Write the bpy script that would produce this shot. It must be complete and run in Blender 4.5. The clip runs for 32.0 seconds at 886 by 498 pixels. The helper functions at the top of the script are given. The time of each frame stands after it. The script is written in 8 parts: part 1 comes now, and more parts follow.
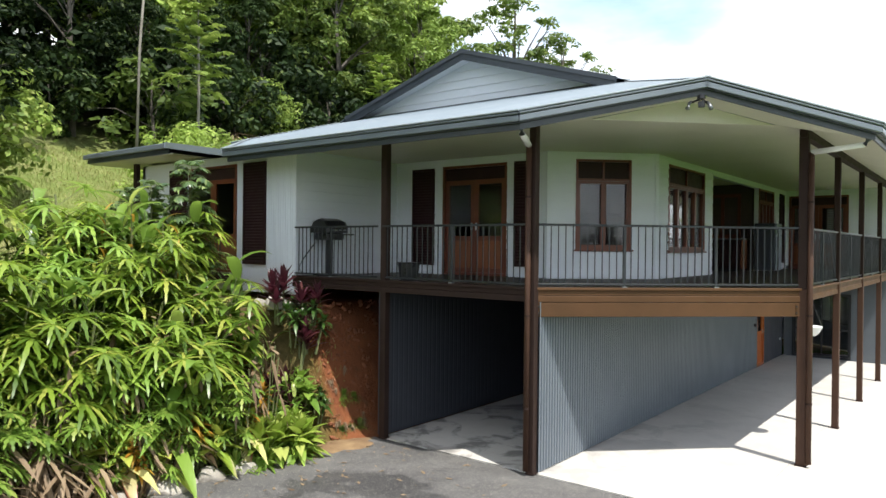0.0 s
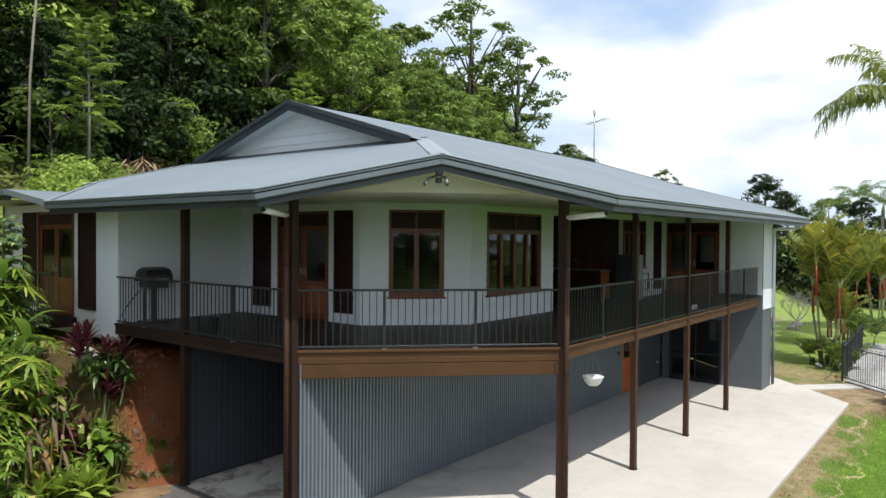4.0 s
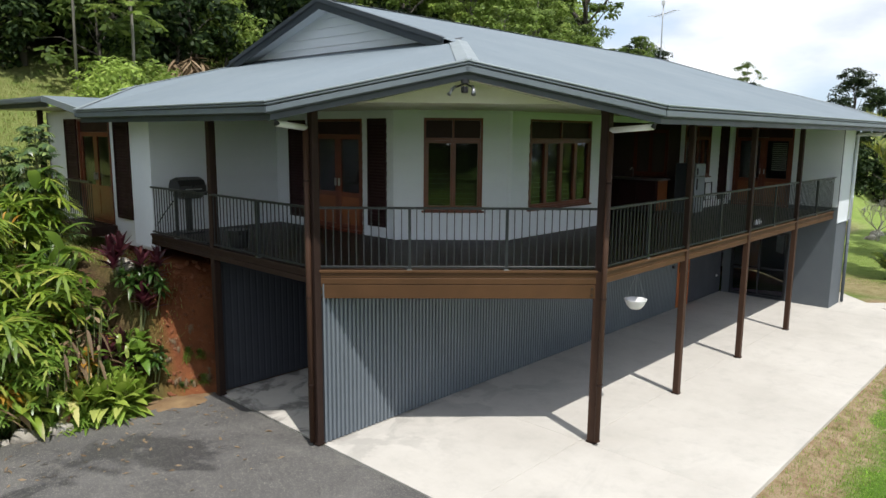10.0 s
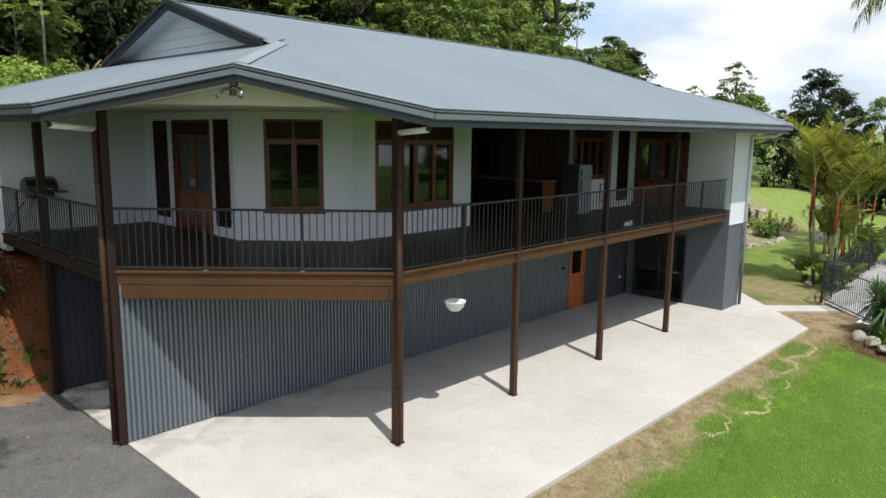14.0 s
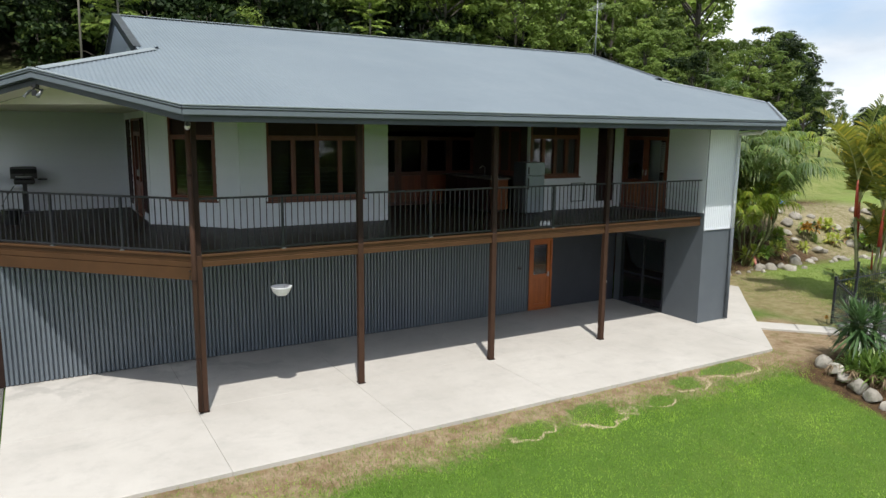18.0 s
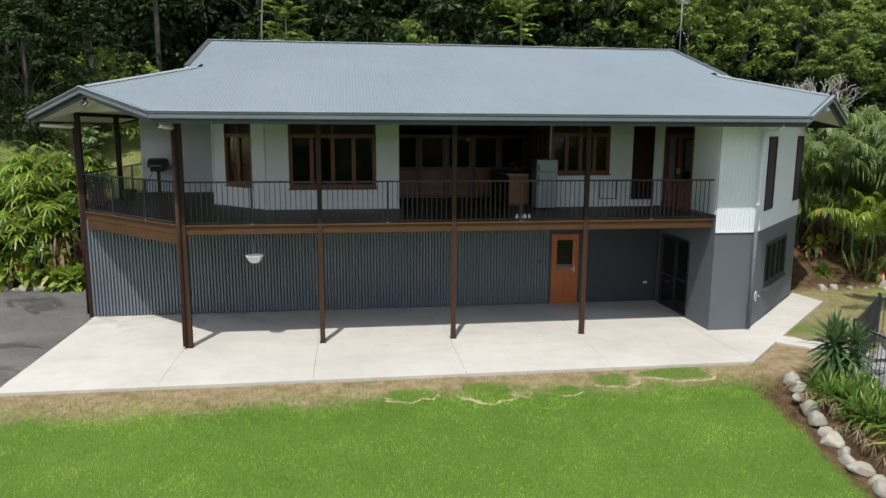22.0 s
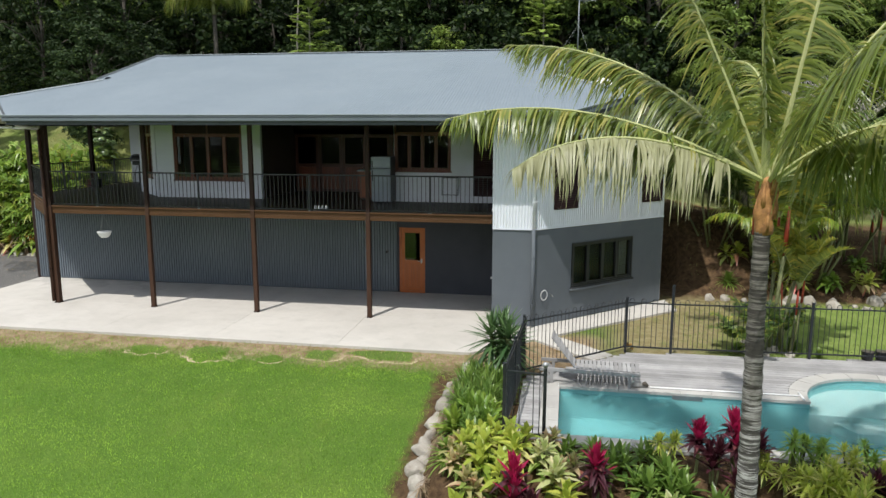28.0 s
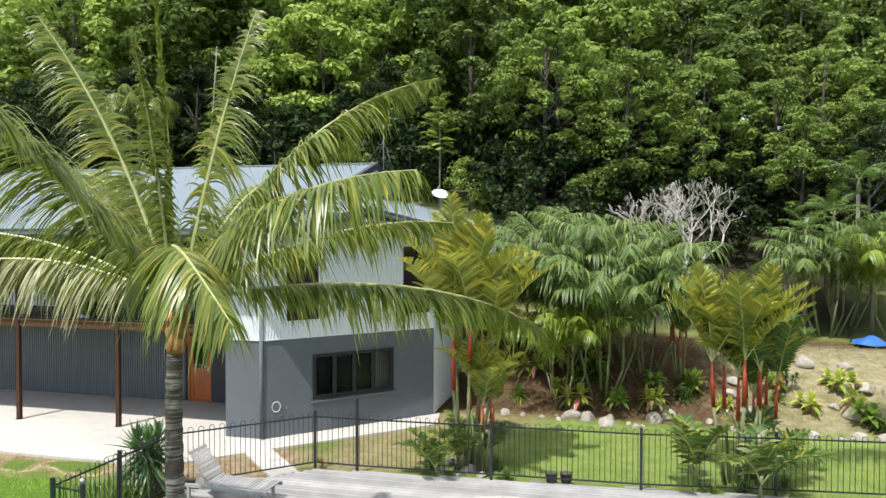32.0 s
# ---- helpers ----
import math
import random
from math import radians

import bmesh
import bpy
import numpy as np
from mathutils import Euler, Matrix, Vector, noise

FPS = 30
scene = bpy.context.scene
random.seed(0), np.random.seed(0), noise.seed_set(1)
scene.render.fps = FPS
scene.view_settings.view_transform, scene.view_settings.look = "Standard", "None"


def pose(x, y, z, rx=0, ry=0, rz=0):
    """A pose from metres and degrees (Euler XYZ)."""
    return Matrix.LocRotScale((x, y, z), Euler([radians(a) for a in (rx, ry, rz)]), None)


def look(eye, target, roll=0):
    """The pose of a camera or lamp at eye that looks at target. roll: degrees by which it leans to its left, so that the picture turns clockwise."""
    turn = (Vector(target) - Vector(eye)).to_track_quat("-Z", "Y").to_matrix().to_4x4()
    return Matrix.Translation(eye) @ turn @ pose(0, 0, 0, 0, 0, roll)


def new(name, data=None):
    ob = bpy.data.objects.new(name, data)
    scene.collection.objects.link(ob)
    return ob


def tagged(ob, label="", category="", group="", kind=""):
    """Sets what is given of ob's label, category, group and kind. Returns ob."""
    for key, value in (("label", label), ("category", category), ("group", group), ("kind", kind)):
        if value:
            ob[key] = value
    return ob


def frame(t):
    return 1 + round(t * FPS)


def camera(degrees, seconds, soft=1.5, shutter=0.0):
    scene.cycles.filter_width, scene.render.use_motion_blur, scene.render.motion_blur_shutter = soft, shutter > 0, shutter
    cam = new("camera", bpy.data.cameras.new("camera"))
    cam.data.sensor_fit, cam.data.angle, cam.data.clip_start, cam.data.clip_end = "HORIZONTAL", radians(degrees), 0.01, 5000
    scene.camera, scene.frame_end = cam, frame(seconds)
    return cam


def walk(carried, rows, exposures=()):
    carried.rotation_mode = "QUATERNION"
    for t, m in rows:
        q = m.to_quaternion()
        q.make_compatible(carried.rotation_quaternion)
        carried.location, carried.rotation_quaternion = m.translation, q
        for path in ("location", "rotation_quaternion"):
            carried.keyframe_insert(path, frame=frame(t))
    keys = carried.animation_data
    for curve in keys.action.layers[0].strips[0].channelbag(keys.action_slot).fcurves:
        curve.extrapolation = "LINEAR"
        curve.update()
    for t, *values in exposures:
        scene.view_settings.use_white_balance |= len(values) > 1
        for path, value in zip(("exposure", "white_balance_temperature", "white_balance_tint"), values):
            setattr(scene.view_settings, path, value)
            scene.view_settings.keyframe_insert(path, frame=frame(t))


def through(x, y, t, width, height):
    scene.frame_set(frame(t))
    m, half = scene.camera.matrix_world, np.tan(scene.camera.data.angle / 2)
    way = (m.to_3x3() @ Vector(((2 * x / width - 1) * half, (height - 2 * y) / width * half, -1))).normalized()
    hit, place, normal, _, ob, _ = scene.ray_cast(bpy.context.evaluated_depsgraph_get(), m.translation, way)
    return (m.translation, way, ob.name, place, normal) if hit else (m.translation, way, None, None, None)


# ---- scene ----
cam = camera(64.5, 32.0)
PATH = [
    (0, (-0.024, 0.12, 3.456), (-1.26, 1.693, 3.448), 0.6),
    (0.5, (0.421, 0.378, 3.546), (-0.815, 1.95, 3.545), 0.5),
    (1, (0.854, 0.655, 3.606), (-0.382, 2.227, 3.604), 0.5),
    (1.5, (1.287, 0.915, 3.633), (0.051, 2.487, 3.627), 0.6),
    (2, (1.76, 1.184, 3.641), (0.524, 2.757, 3.639), 0.4),
    (2.5, (2.242, 1.451, 3.79), (1.005, 3.023, 3.785), 0.4),
    (3, (2.664, 1.718, 4.094), (1.428, 3.291, 4.097), 0.3),
    (3.5, (2.975, 1.9, 4.44), (1.745, 3.477, 4.44), 0.3),
    (5.5, (3.37, 2.163, 4.83), (2.139, 3.725, 4.626), 0.5),
    (6, (3.364, 2.189, 4.852), (2.131, 3.748, 4.624), 0.4),
    (6.5, (3.241, 2.235, 4.853), (2.017, 3.792, 4.572), 0.4),
    (7, (3.142, 2.285, 4.867), (1.923, 3.839, 4.553), 0.5),
    (7.5, (3.055, 2.387, 4.88), (1.825, 3.931, 4.563), 0.5),
    (8, (3.005, 2.496, 4.873), (1.739, 4.011, 4.554), 0.5),
    (8.5, (2.976, 2.625, 4.865), (1.688, 4.122, 4.548), 0.5),
    (9, (3.029, 2.746, 4.892), (1.716, 4.22, 4.57), 0.5),
    (9.5, (3.075, 2.855, 4.893), (1.743, 4.312, 4.572), 0.5),
    (10, (3.153, 2.979, 4.929), (1.802, 4.418, 4.605), 0.5),
    (10.5, (3.266, 3.137, 4.963), (1.91, 4.57, 4.634), 0.7),
    (11, (3.399, 3.277, 4.966), (2.044, 4.712, 4.639), 0.6),
    (11.5, (3.61, 3.502, 4.967), (2.255, 4.936, 4.641), 0.7),
    (12, (3.881, 3.744, 4.985), (2.526, 5.178, 4.657), 0.7),
    (12.5, (4.219, 4.05, 4.984), (2.864, 5.484, 4.659), 0.6),
    (13, (4.594, 4.402, 4.963), (3.24, 5.839, 4.642), 0.6),
    (13.5, (5.069, 4.773, 5.001), (3.708, 6.202, 4.674), 0.6),
    (14, (5.535, 5.2, 5.011), (4.173, 6.628, 4.684), 0.7),
    (14.5, (6.028, 5.713, 4.981), (4.663, 7.139, 4.659), 0.6),
    (15, (6.556, 6.265, 4.958), (5.188, 7.688, 4.636), 0.5),
    (15.5, (7.143, 6.901, 4.969), (5.77, 8.319, 4.646), 0.5),
    (17.5, (9.436, 9.514, 4.954), (7.757, 10.551, 4.629), 0.6),
    (18, (9.979, 10.206, 4.977), (8.274, 11.199, 4.647), 0.6),
    (18.5, (10.563, 10.898, 4.968), (8.813, 11.807, 4.64), 0.6),
    (19, (11.18, 11.724, 4.971), (9.361, 12.489, 4.643), 0.3),
    (19.5, (11.673, 12.427, 4.972), (9.849, 13.18, 4.643), 0.4),
    (20, (12.133, 13.109, 4.957), (10.297, 13.832, 4.628), 0.4),
    (20.5, (12.597, 13.799, 5.0), (10.722, 14.411, 4.667), 0.3),
    (21, (13.026, 14.528, 5.017), (11.115, 15.016, 4.682), 0.4),
    (21.5, (13.439, 15.329, 5.019), (11.503, 15.703, 4.682), 0.2),
    (22, (13.846, 16.181, 5.013), (11.893, 16.451, 4.675), 0.3),
    (22.5, (14.178, 17.022, 4.986), (12.215, 17.204, 4.651), 0.3),
    (23, (14.428, 17.914, 4.966), (12.461, 18.048, 4.633), 0.2),
    (23.5, (14.684, 18.872, 4.93), (12.715, 18.992, 4.6), 0.3),
    (24, (14.876, 19.694, 4.938), (12.908, 19.818, 4.607), 0.3),
    (24.5, (15.089, 20.597, 4.939), (13.116, 20.604, 4.606), 0.3),
    (26.5, (15.348, 24.153, 4.944), (13.385, 23.963, 4.611), 0.3),
    (27, (15.342, 25.11, 4.959), (13.388, 24.842, 4.624), 0.1),
    (27.5, (15.325, 26.111, 4.969), (13.379, 25.795, 4.633), 0.2),
    (28, (15.291, 27.049, 4.985), (13.349, 26.706, 4.65), 0.1),
    (28.5, (15.199, 27.995, 4.978), (13.261, 27.629, 4.644), 0.1),
    (29, (15.161, 28.902, 5.01), (13.233, 28.49, 4.677), 0.2),
    (29.5, (14.991, 29.917, 5.002), (13.071, 29.471, 4.668), 0.2),
    (30, (14.743, 30.946, 4.982), (12.819, 30.488, 4.683), 0.1),
    (30.5, (14.516, 31.962, 5.059), (12.582, 31.498, 4.85), -0.0),
    (31, (14.299, 32.973, 5.157), (12.358, 32.5, 5.062), 0.0),
    (31.5, (14.139, 33.914, 5.189), (12.196, 33.443, 5.156), 0.1),
    (32, (13.858, 34.871, 5.212), (11.915, 34.401, 5.17), 0.1),
]
walk(cam, [(t, look(eye, target, roll)) for t, eye, target, roll in PATH],
     exposures=[(0.0, 0.66), (1.0, 0.46), (2.0, 0.33), (3.0, 0.2), (3.5, 0.15), (5.5, 0.05), (10.0, 0.08), (12.0, 0.08), (14.0, 0.0), (15.0, -0.08), (18.0, -0.06), (29.0, -0.04), (30.0, 0.0), (31.0, 0.08), (32.0, 0.42)])

# ---- light ----
SUN_TO = Vector((0.46, -0.17, 1.0)).normalized()
sun = new("sun", bpy.data.lights.new("sun", "SUN"))
sun.data.energy, sun.data.angle, sun.data.color = 4.5, radians(0.6), (1.0, 0.97, 0.92)
sun.matrix_world = look(SUN_TO * 60, (0, 0, 0))

world = bpy.data.worlds.new("sky")
scene.world = world
world.use_nodes = True
wn, wl = world.node_tree.nodes, world.node_tree.links
wn.clear()
w_out, w_bg = wn.new("ShaderNodeOutputWorld"), wn.new("ShaderNodeBackground")
w_sky = wn.new("ShaderNodeTexSky")
w_sky.sky_type, w_sky.sun_disc = "NISHITA", False
w_sky.sun_elevation = math.asin(SUN_TO.z)
w_sky.sun_rotation = math.atan2(SUN_TO.x, SUN_TO.y)
w_tc, w_map = wn.new("ShaderNodeTexCoord"), wn.new("ShaderNodeMapping")
w_map.inputs["Scale"].default_value = (1.0, 1.0, 2.6)
w_noise = wn.new("ShaderNodeTexNoise")
w_noise.inputs["Scale"].default_value, w_noise.inputs["Detail"].default_value = 2.1, 7.0
w_ramp = wn.new("ShaderNodeValToRGB")
w_ramp.color_ramp.elements[0].position, w_ramp.color_ramp.elements[1].position = 0.30, 0.54
w_mix = wn.new("ShaderNodeMix")
w_mix.data_type = "RGBA"
w_cloud = wn.new("ShaderNodeTexNoise")
w_cloud.inputs["Scale"].default_value, w_cloud.inputs["Detail"].default_value = 4.5, 6.0
w_tone = wn.new("ShaderNodeValToRGB")
w_tone.color_ramp.elements[0].position, w_tone.color_ramp.elements[1].position = 0.34, 0.6
w_shade = wn.new("ShaderNodeMix")
w_shade.data_type = "RGBA"
w_shade.inputs["A"].default_value, w_shade.inputs["B"].default_value = (8.6, 9.4, 10.4, 1), (13.8, 14.0, 14.2, 1)
wl.new(w_map.outputs["Vector"], w_cloud.inputs["Vector"])
wl.new(w_cloud.outputs["Fac"], w_tone.inputs["Fac"])
wl.new(w_tone.outputs["Color"], w_shade.inputs["Factor"])
wl.new(w_shade.outputs["Result"], w_mix.inputs["B"])
wl.new(w_tc.outputs["Generated"], w_map.inputs["Vector"])
wl.new(w_map.outputs["Vector"], w_noise.inputs["Vector"])
wl.new(w_noise.outputs["Fac"], w_ramp.inputs["Fac"])
wl.new(w_ramp.outputs["Color"], w_mix.inputs["Factor"])
w_add = wn.new("ShaderNodeMix")
w_add.data_type, w_add.blend_type = "RGBA", "ADD"
w_add.inputs["Factor"].default_value = 1.0
w_add.inputs["B"].default_value = (1.6, 3.0, 5.2, 1)
wl.new(w_sky.outputs["Color"], w_add.inputs["A"])
wl.new(w_add.outputs["Result"], w_mix.inputs["A"])
wl.new(w_mix.outputs["Result"], w_bg.inputs["Color"])
w_bg.inputs["Strength"].default_value = 0.09
wl.new(w_bg.outputs["Background"], w_out.inputs["Surface"])

# ---- materials ----
def rgba(c):
    return (c[0], c[1], c[2], 1.0)


class Nodes:
    def __init__(self, name):
        self.mat = bpy.data.materials.new(name)
        self.mat.use_nodes = True
        self.n, self.l = self.mat.node_tree.nodes, self.mat.node_tree.links
        self.bsdf = self.n["Principled BSDF"]
        self.out = self.n["Material Output"]
        self.pos = self.n.new("ShaderNodeNewGeometry")

    def noise(self, scale, detail=4.0, rough=0.6, stretch=None, dist=0.0):
        t = self.n.new("ShaderNodeTexNoise")
        t.inputs["Scale"].default_value, t.inputs["Detail"].default_value = scale, detail
        t.inputs["Roughness"].default_value, t.inputs["Distortion"].default_value = rough, dist
        src = self.pos.outputs["Position"]
        if stretch:
            m = self.n.new("ShaderNodeMapping")
            m.inputs["Scale"].default_value = stretch
            self.l.new(src, m.inputs["Vector"])
            src = m.outputs["Vector"]
        self.l.new(src, t.inputs["Vector"])
        return t.outputs["Fac"]

    def ramp(self, fac, lo, hi):
        r = self.n.new("ShaderNodeMapRange")
        r.inputs["From Min"].default_value, r.inputs["From Max"].default_value = lo, hi
        self.l.new(fac, r.inputs["Value"])
        return r.outputs["Result"]

    def math(self, op, a, b):
        m = self.n.new("ShaderNodeMath")
        m.operation, m.use_clamp = op, False
        for i, v in enumerate((a, b)):
            if isinstance(v, (int, float)):
                m.inputs[i].default_value = v
            else:
                self.l.new(v, m.inputs[i])
        return m.outputs[0]

    def mix(self, fac, a, b, blend="MIX"):
        m = self.n.new("ShaderNodeMix")
        m.data_type, m.blend_type = "RGBA", blend
        for key, v in (("Factor", fac), ("A", a), ("B", b)):
            if isinstance(v, (int, float)):
                m.inputs[key].default_value = v
            elif isinstance(v, tuple):
                m.inputs[key].default_value = rgba(v)
            else:
                self.l.new(v, m.inputs[key])
        return m.outputs["Result"]

    def bump(self, height, strength=0.3, dist=0.01):
        b = self.n.new("ShaderNodeBump")
        b.inputs["Strength"].default_value, b.inputs["Distance"].default_value = strength, dist
        self.l.new(height, b.inputs["Height"])
        self.l.new(b.outputs["Normal"], self.bsdf.inputs["Normal"])

    def set(self, color=None, rough=None, metal=0.0, spec=None):
        for key, v in (("Base Color", color), ("Roughness", rough), ("Metallic", metal), ("Specular IOR Level", spec)):
            if v is None:
                continue
            if isinstance(v, tuple):
                self.bsdf.inputs[key].default_value = rgba(v)
            elif isinstance(v, (int, float)):
                self.bsdf.inputs[key].default_value = v
            else:
                self.l.new(v, self.bsdf.inputs[key])
        return self.mat


def surf(name, a, b, big=1.2, fine=40.0, rough=0.6, bump=0.15, metal=0.0, stretch=None, rand=0.0, spec=None, bumpd=0.004):
    """A surface that wanders from colour a to colour b in large patches, with fine grain."""
    k = Nodes(name)
    large = k.ramp(k.noise(big, 5, 0.65), 0.3, 0.7)
    grain = k.noise(fine, 5, 0.7, stretch)
    c = k.mix(large, a, b)
    c = k.mix(0.28, c, k.mix(grain, (0.25, 0.25, 0.25), (1.0, 1.0, 1.0)), "MULTIPLY")
    if rand:
        info = k.n.new("ShaderNodeObjectInfo")
        f = k.ramp(info.outputs["Random"], 0.0, 1.0)
        c = k.mix(k.math("MULTIPLY", f, rand), c, (0.02, 0.015, 0.01))
    r = k.math("ADD", k.math("MULTIPLY", k.noise(big * 3, 3), 0.25), rough - 0.12)
    if bump:
        k.bump(grain, bump, bumpd)
    return k.set(c, r, metal, spec)


def leafy(name, dark, light, odd=None, through=0.35, rough=0.42, sway=0.0, turf=None, spec=None):
    """Leaves: each leaf takes its own shade; light passes partly through."""
    k = Nodes(name)
    isl = k.pos.outputs["Random Per Island"]
    c = k.mix(isl, dark, light)
    if odd:
        c = k.mix(k.ramp(k.math("FRACT", k.math("MULTIPLY", isl, 37.7), 0.0), 0.84, 0.9), c, odd)
    patch = k.ramp(k.noise(0.35, 5, 0.7), 0.38, 0.64)
    c = k.mix(k.math("MULTIPLY", patch, 0.7 if turf else 0.35), c, dark)
    if turf:
        c = k.mix(k.math("MULTIPLY", k.ramp(k.noise(13.0, 5, 0.8), 0.44, 0.6), 0.6), c, tuple(0.45 * q for q in dark))
        c = k.mix(k.math("MULTIPLY", k.ramp(k.noise(4.0, 5, 0.75), 0.42, 0.6), 0.7), c, tuple(0.6 * q for q in dark))
        c = k.mix(k.math("MULTIPLY", k.ramp(k.noise(0.9, 5, 0.7, (1.0, 0.5, 1.0)), 0.45, 0.62), 0.85), c, turf)
        c = k.mix(k.math("MULTIPLY", k.ramp(k.noise(2.2, 6, 0.75, (0.6, 1.0, 1.0)), 0.56, 0.68), 0.55), c, (0.42, 0.47, 0.16))
    if sway:
        info = k.n.new("ShaderNodeObjectInfo")
        c = k.mix(k.math("MULTIPLY", k.ramp(info.outputs["Random"], 0.55, 0.0), sway), c, tuple(0.7 * q for q in dark))
        c = k.mix(k.math("MULTIPLY", k.ramp(info.outputs["Random"], 0.6, 1.0), sway), c, tuple(1.25 * q for q in light))
    k.set(c, rough, spec=spec)
    t = k.n.new("ShaderNodeBsdfTranslucent")
    k.l.new(k.mix(0.5, c, light), t.inputs["Color"])
    m = k.n.new("ShaderNodeMixShader")
    m.inputs["Fac"].default_value = through
    k.l.new(k.bsdf.outputs["BSDF"], m.inputs[1])
    k.l.new(t.outputs["BSDF"], m.inputs[2])
    k.l.new(m.outputs["Shader"], k.out.inputs["Surface"])
    return k.mat


def glassy(name, tint=(0.8, 0.85, 0.85), rough=0.02, ior=1.45):
    k = Nodes(name)
    k.set(tint, rough)
    k.bsdf.inputs["Transmission Weight"].default_value = 1.0
    k.bsdf.inputs["IOR"].default_value = ior
    return k.mat


M_ROOF = surf("roof_metal", (0.172, 0.212, 0.244), (0.205, 0.247, 0.279), 0.25, 6.0, 0.56, 0.0, 0.12)
M_FASCIA = surf("fascia_metal", (0.04, 0.049, 0.06), (0.055, 0.065, 0.078), 0.8, 30, 0.4, 0.02, 0.1)
M_FLASH = surf("flashing_metal", (0.24, 0.28, 0.30), (0.3, 0.34, 0.36), 0.8, 30, 0.4, 0.0, 0.2)
M_GUTTER = surf("gutter_metal", (0.145, 0.172, 0.195), (0.18, 0.21, 0.235), 0.8, 30, 0.38, 0.0, 0.25)
M_WHITE = surf("white_paint", (0.70, 0.735, 0.79), (0.75, 0.785, 0.83), 0.7, 60, 0.5, 0.04)
M_BOARD = surf("weatherboard_paint", (0.70, 0.74, 0.80), (0.745, 0.78, 0.83), 0.7, 60, 0.55, 0.05, rand=0.03)
M_CEIL = surf("soffit_paint", (0.60, 0.585, 0.50), (0.66, 0.64, 0.55), 0.7, 60, 0.55, 0.03)
M_CORR = surf("corrugated_steel", (0.135, 0.162, 0.19), (0.17, 0.198, 0.225), 0.6, 30, 0.45, 0.02, 0.15)
M_RENDER = surf("grey_render", (0.10, 0.116, 0.133), (0.12, 0.137, 0.154), 0.9, 90, 0.75, 0.25)
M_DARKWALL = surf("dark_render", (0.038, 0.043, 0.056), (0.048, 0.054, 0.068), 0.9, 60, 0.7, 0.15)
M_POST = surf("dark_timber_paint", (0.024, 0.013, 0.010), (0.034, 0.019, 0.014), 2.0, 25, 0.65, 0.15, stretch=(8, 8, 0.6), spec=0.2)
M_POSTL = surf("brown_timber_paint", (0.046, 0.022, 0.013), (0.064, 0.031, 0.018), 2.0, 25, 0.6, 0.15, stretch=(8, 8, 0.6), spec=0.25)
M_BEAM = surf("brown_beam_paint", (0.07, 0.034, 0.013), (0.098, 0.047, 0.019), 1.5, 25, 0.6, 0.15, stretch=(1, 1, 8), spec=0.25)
M_DECK = surf("deck_timber", (0.022, 0.014, 0.012), (0.034, 0.021, 0.017), 2.0, 30, 0.48, 0.2, stretch=(10, 0.5, 10), rand=0.35, spec=0.35)
M_TIMBER = surf("red_timber", (0.13, 0.031, 0.015), (0.185, 0.046, 0.021), 2.5, 25, 0.35, 0.12, stretch=(6, 6, 0.6), rand=0.2)
M_REDWOOD = surf("warm_red_timber", (0.24, 0.075, 0.026), (0.31, 0.10, 0.034), 2.5, 25, 0.38, 0.12, stretch=(6, 6, 0.6), rand=0.25)
# next two: red timbers darkened, with the kitchen recess's shade in their colour
M_DOORD = surf("shaded_red_timber", (0.09, 0.026, 0.014), (0.125, 0.036, 0.019), 2.5, 25, 0.4, 0.12, stretch=(6, 6, 0.6), rand=0.2)
M_KICK = surf("shaded_kick_timber", (0.20, 0.055, 0.024), (0.27, 0.078, 0.032), 2.5, 25, 0.38, 0.12, stretch=(6, 6, 0.6), rand=0.25)
M_CEDAR = surf("orange_timber", (0.40, 0.105, 0.022), (0.50, 0.14, 0.03), 2.5, 25, 0.4, 0.12, stretch=(6, 6, 0.6), rand=0.15)
M_SHUT = surf("maroon_shutter_paint", (0.024, 0.007, 0.009), (0.034, 0.010, 0.012), 2.0, 30, 0.6, 0.05, spec=0.3)
M_RAIL = surf("black_rail_paint", (0.016, 0.018, 0.022), (0.024, 0.027, 0.032), 2.0, 60, 0.38, 0.02)
M_RAILG = surf("grey_rail_metal", (0.2, 0.21, 0.22), (0.28, 0.29, 0.3), 2.0, 60, 0.35, 0.02, 0.6)
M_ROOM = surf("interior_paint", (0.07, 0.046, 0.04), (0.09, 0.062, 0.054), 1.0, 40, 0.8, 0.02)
M_GLASS = glassy("window_glass", (0.7, 0.73, 0.73), ior=1.45)
M_GLASSD = glassy("dim_window_glass", (0.4, 0.43, 0.44), ior=1.28)
M_WHITEPL = surf("white_plastic", (0.75, 0.76, 0.76), (0.82, 0.82, 0.82), 2.0, 40, 0.35, 0.0)
M_BLACK = surf("black_enamel", (0.012, 0.012, 0.014), (0.02, 0.02, 0.022), 3.0, 60, 0.3, 0.0)
M_STEEL = surf("brushed_steel", (0.42, 0.43, 0.44), (0.5, 0.51, 0.52), 3.0, 60, 0.3, 0.0, 0.9)
M_FRIDGE = surf("grey_fridge_enamel", (0.26, 0.30, 0.34), (0.31, 0.35, 0.39), 3.0, 60, 0.35, 0.0, 0.3)
M_GALV = surf("galvanised_steel", (0.35, 0.36, 0.37), (0.45, 0.46, 0.47), 4.0, 60, 0.45, 0.0, 0.7)


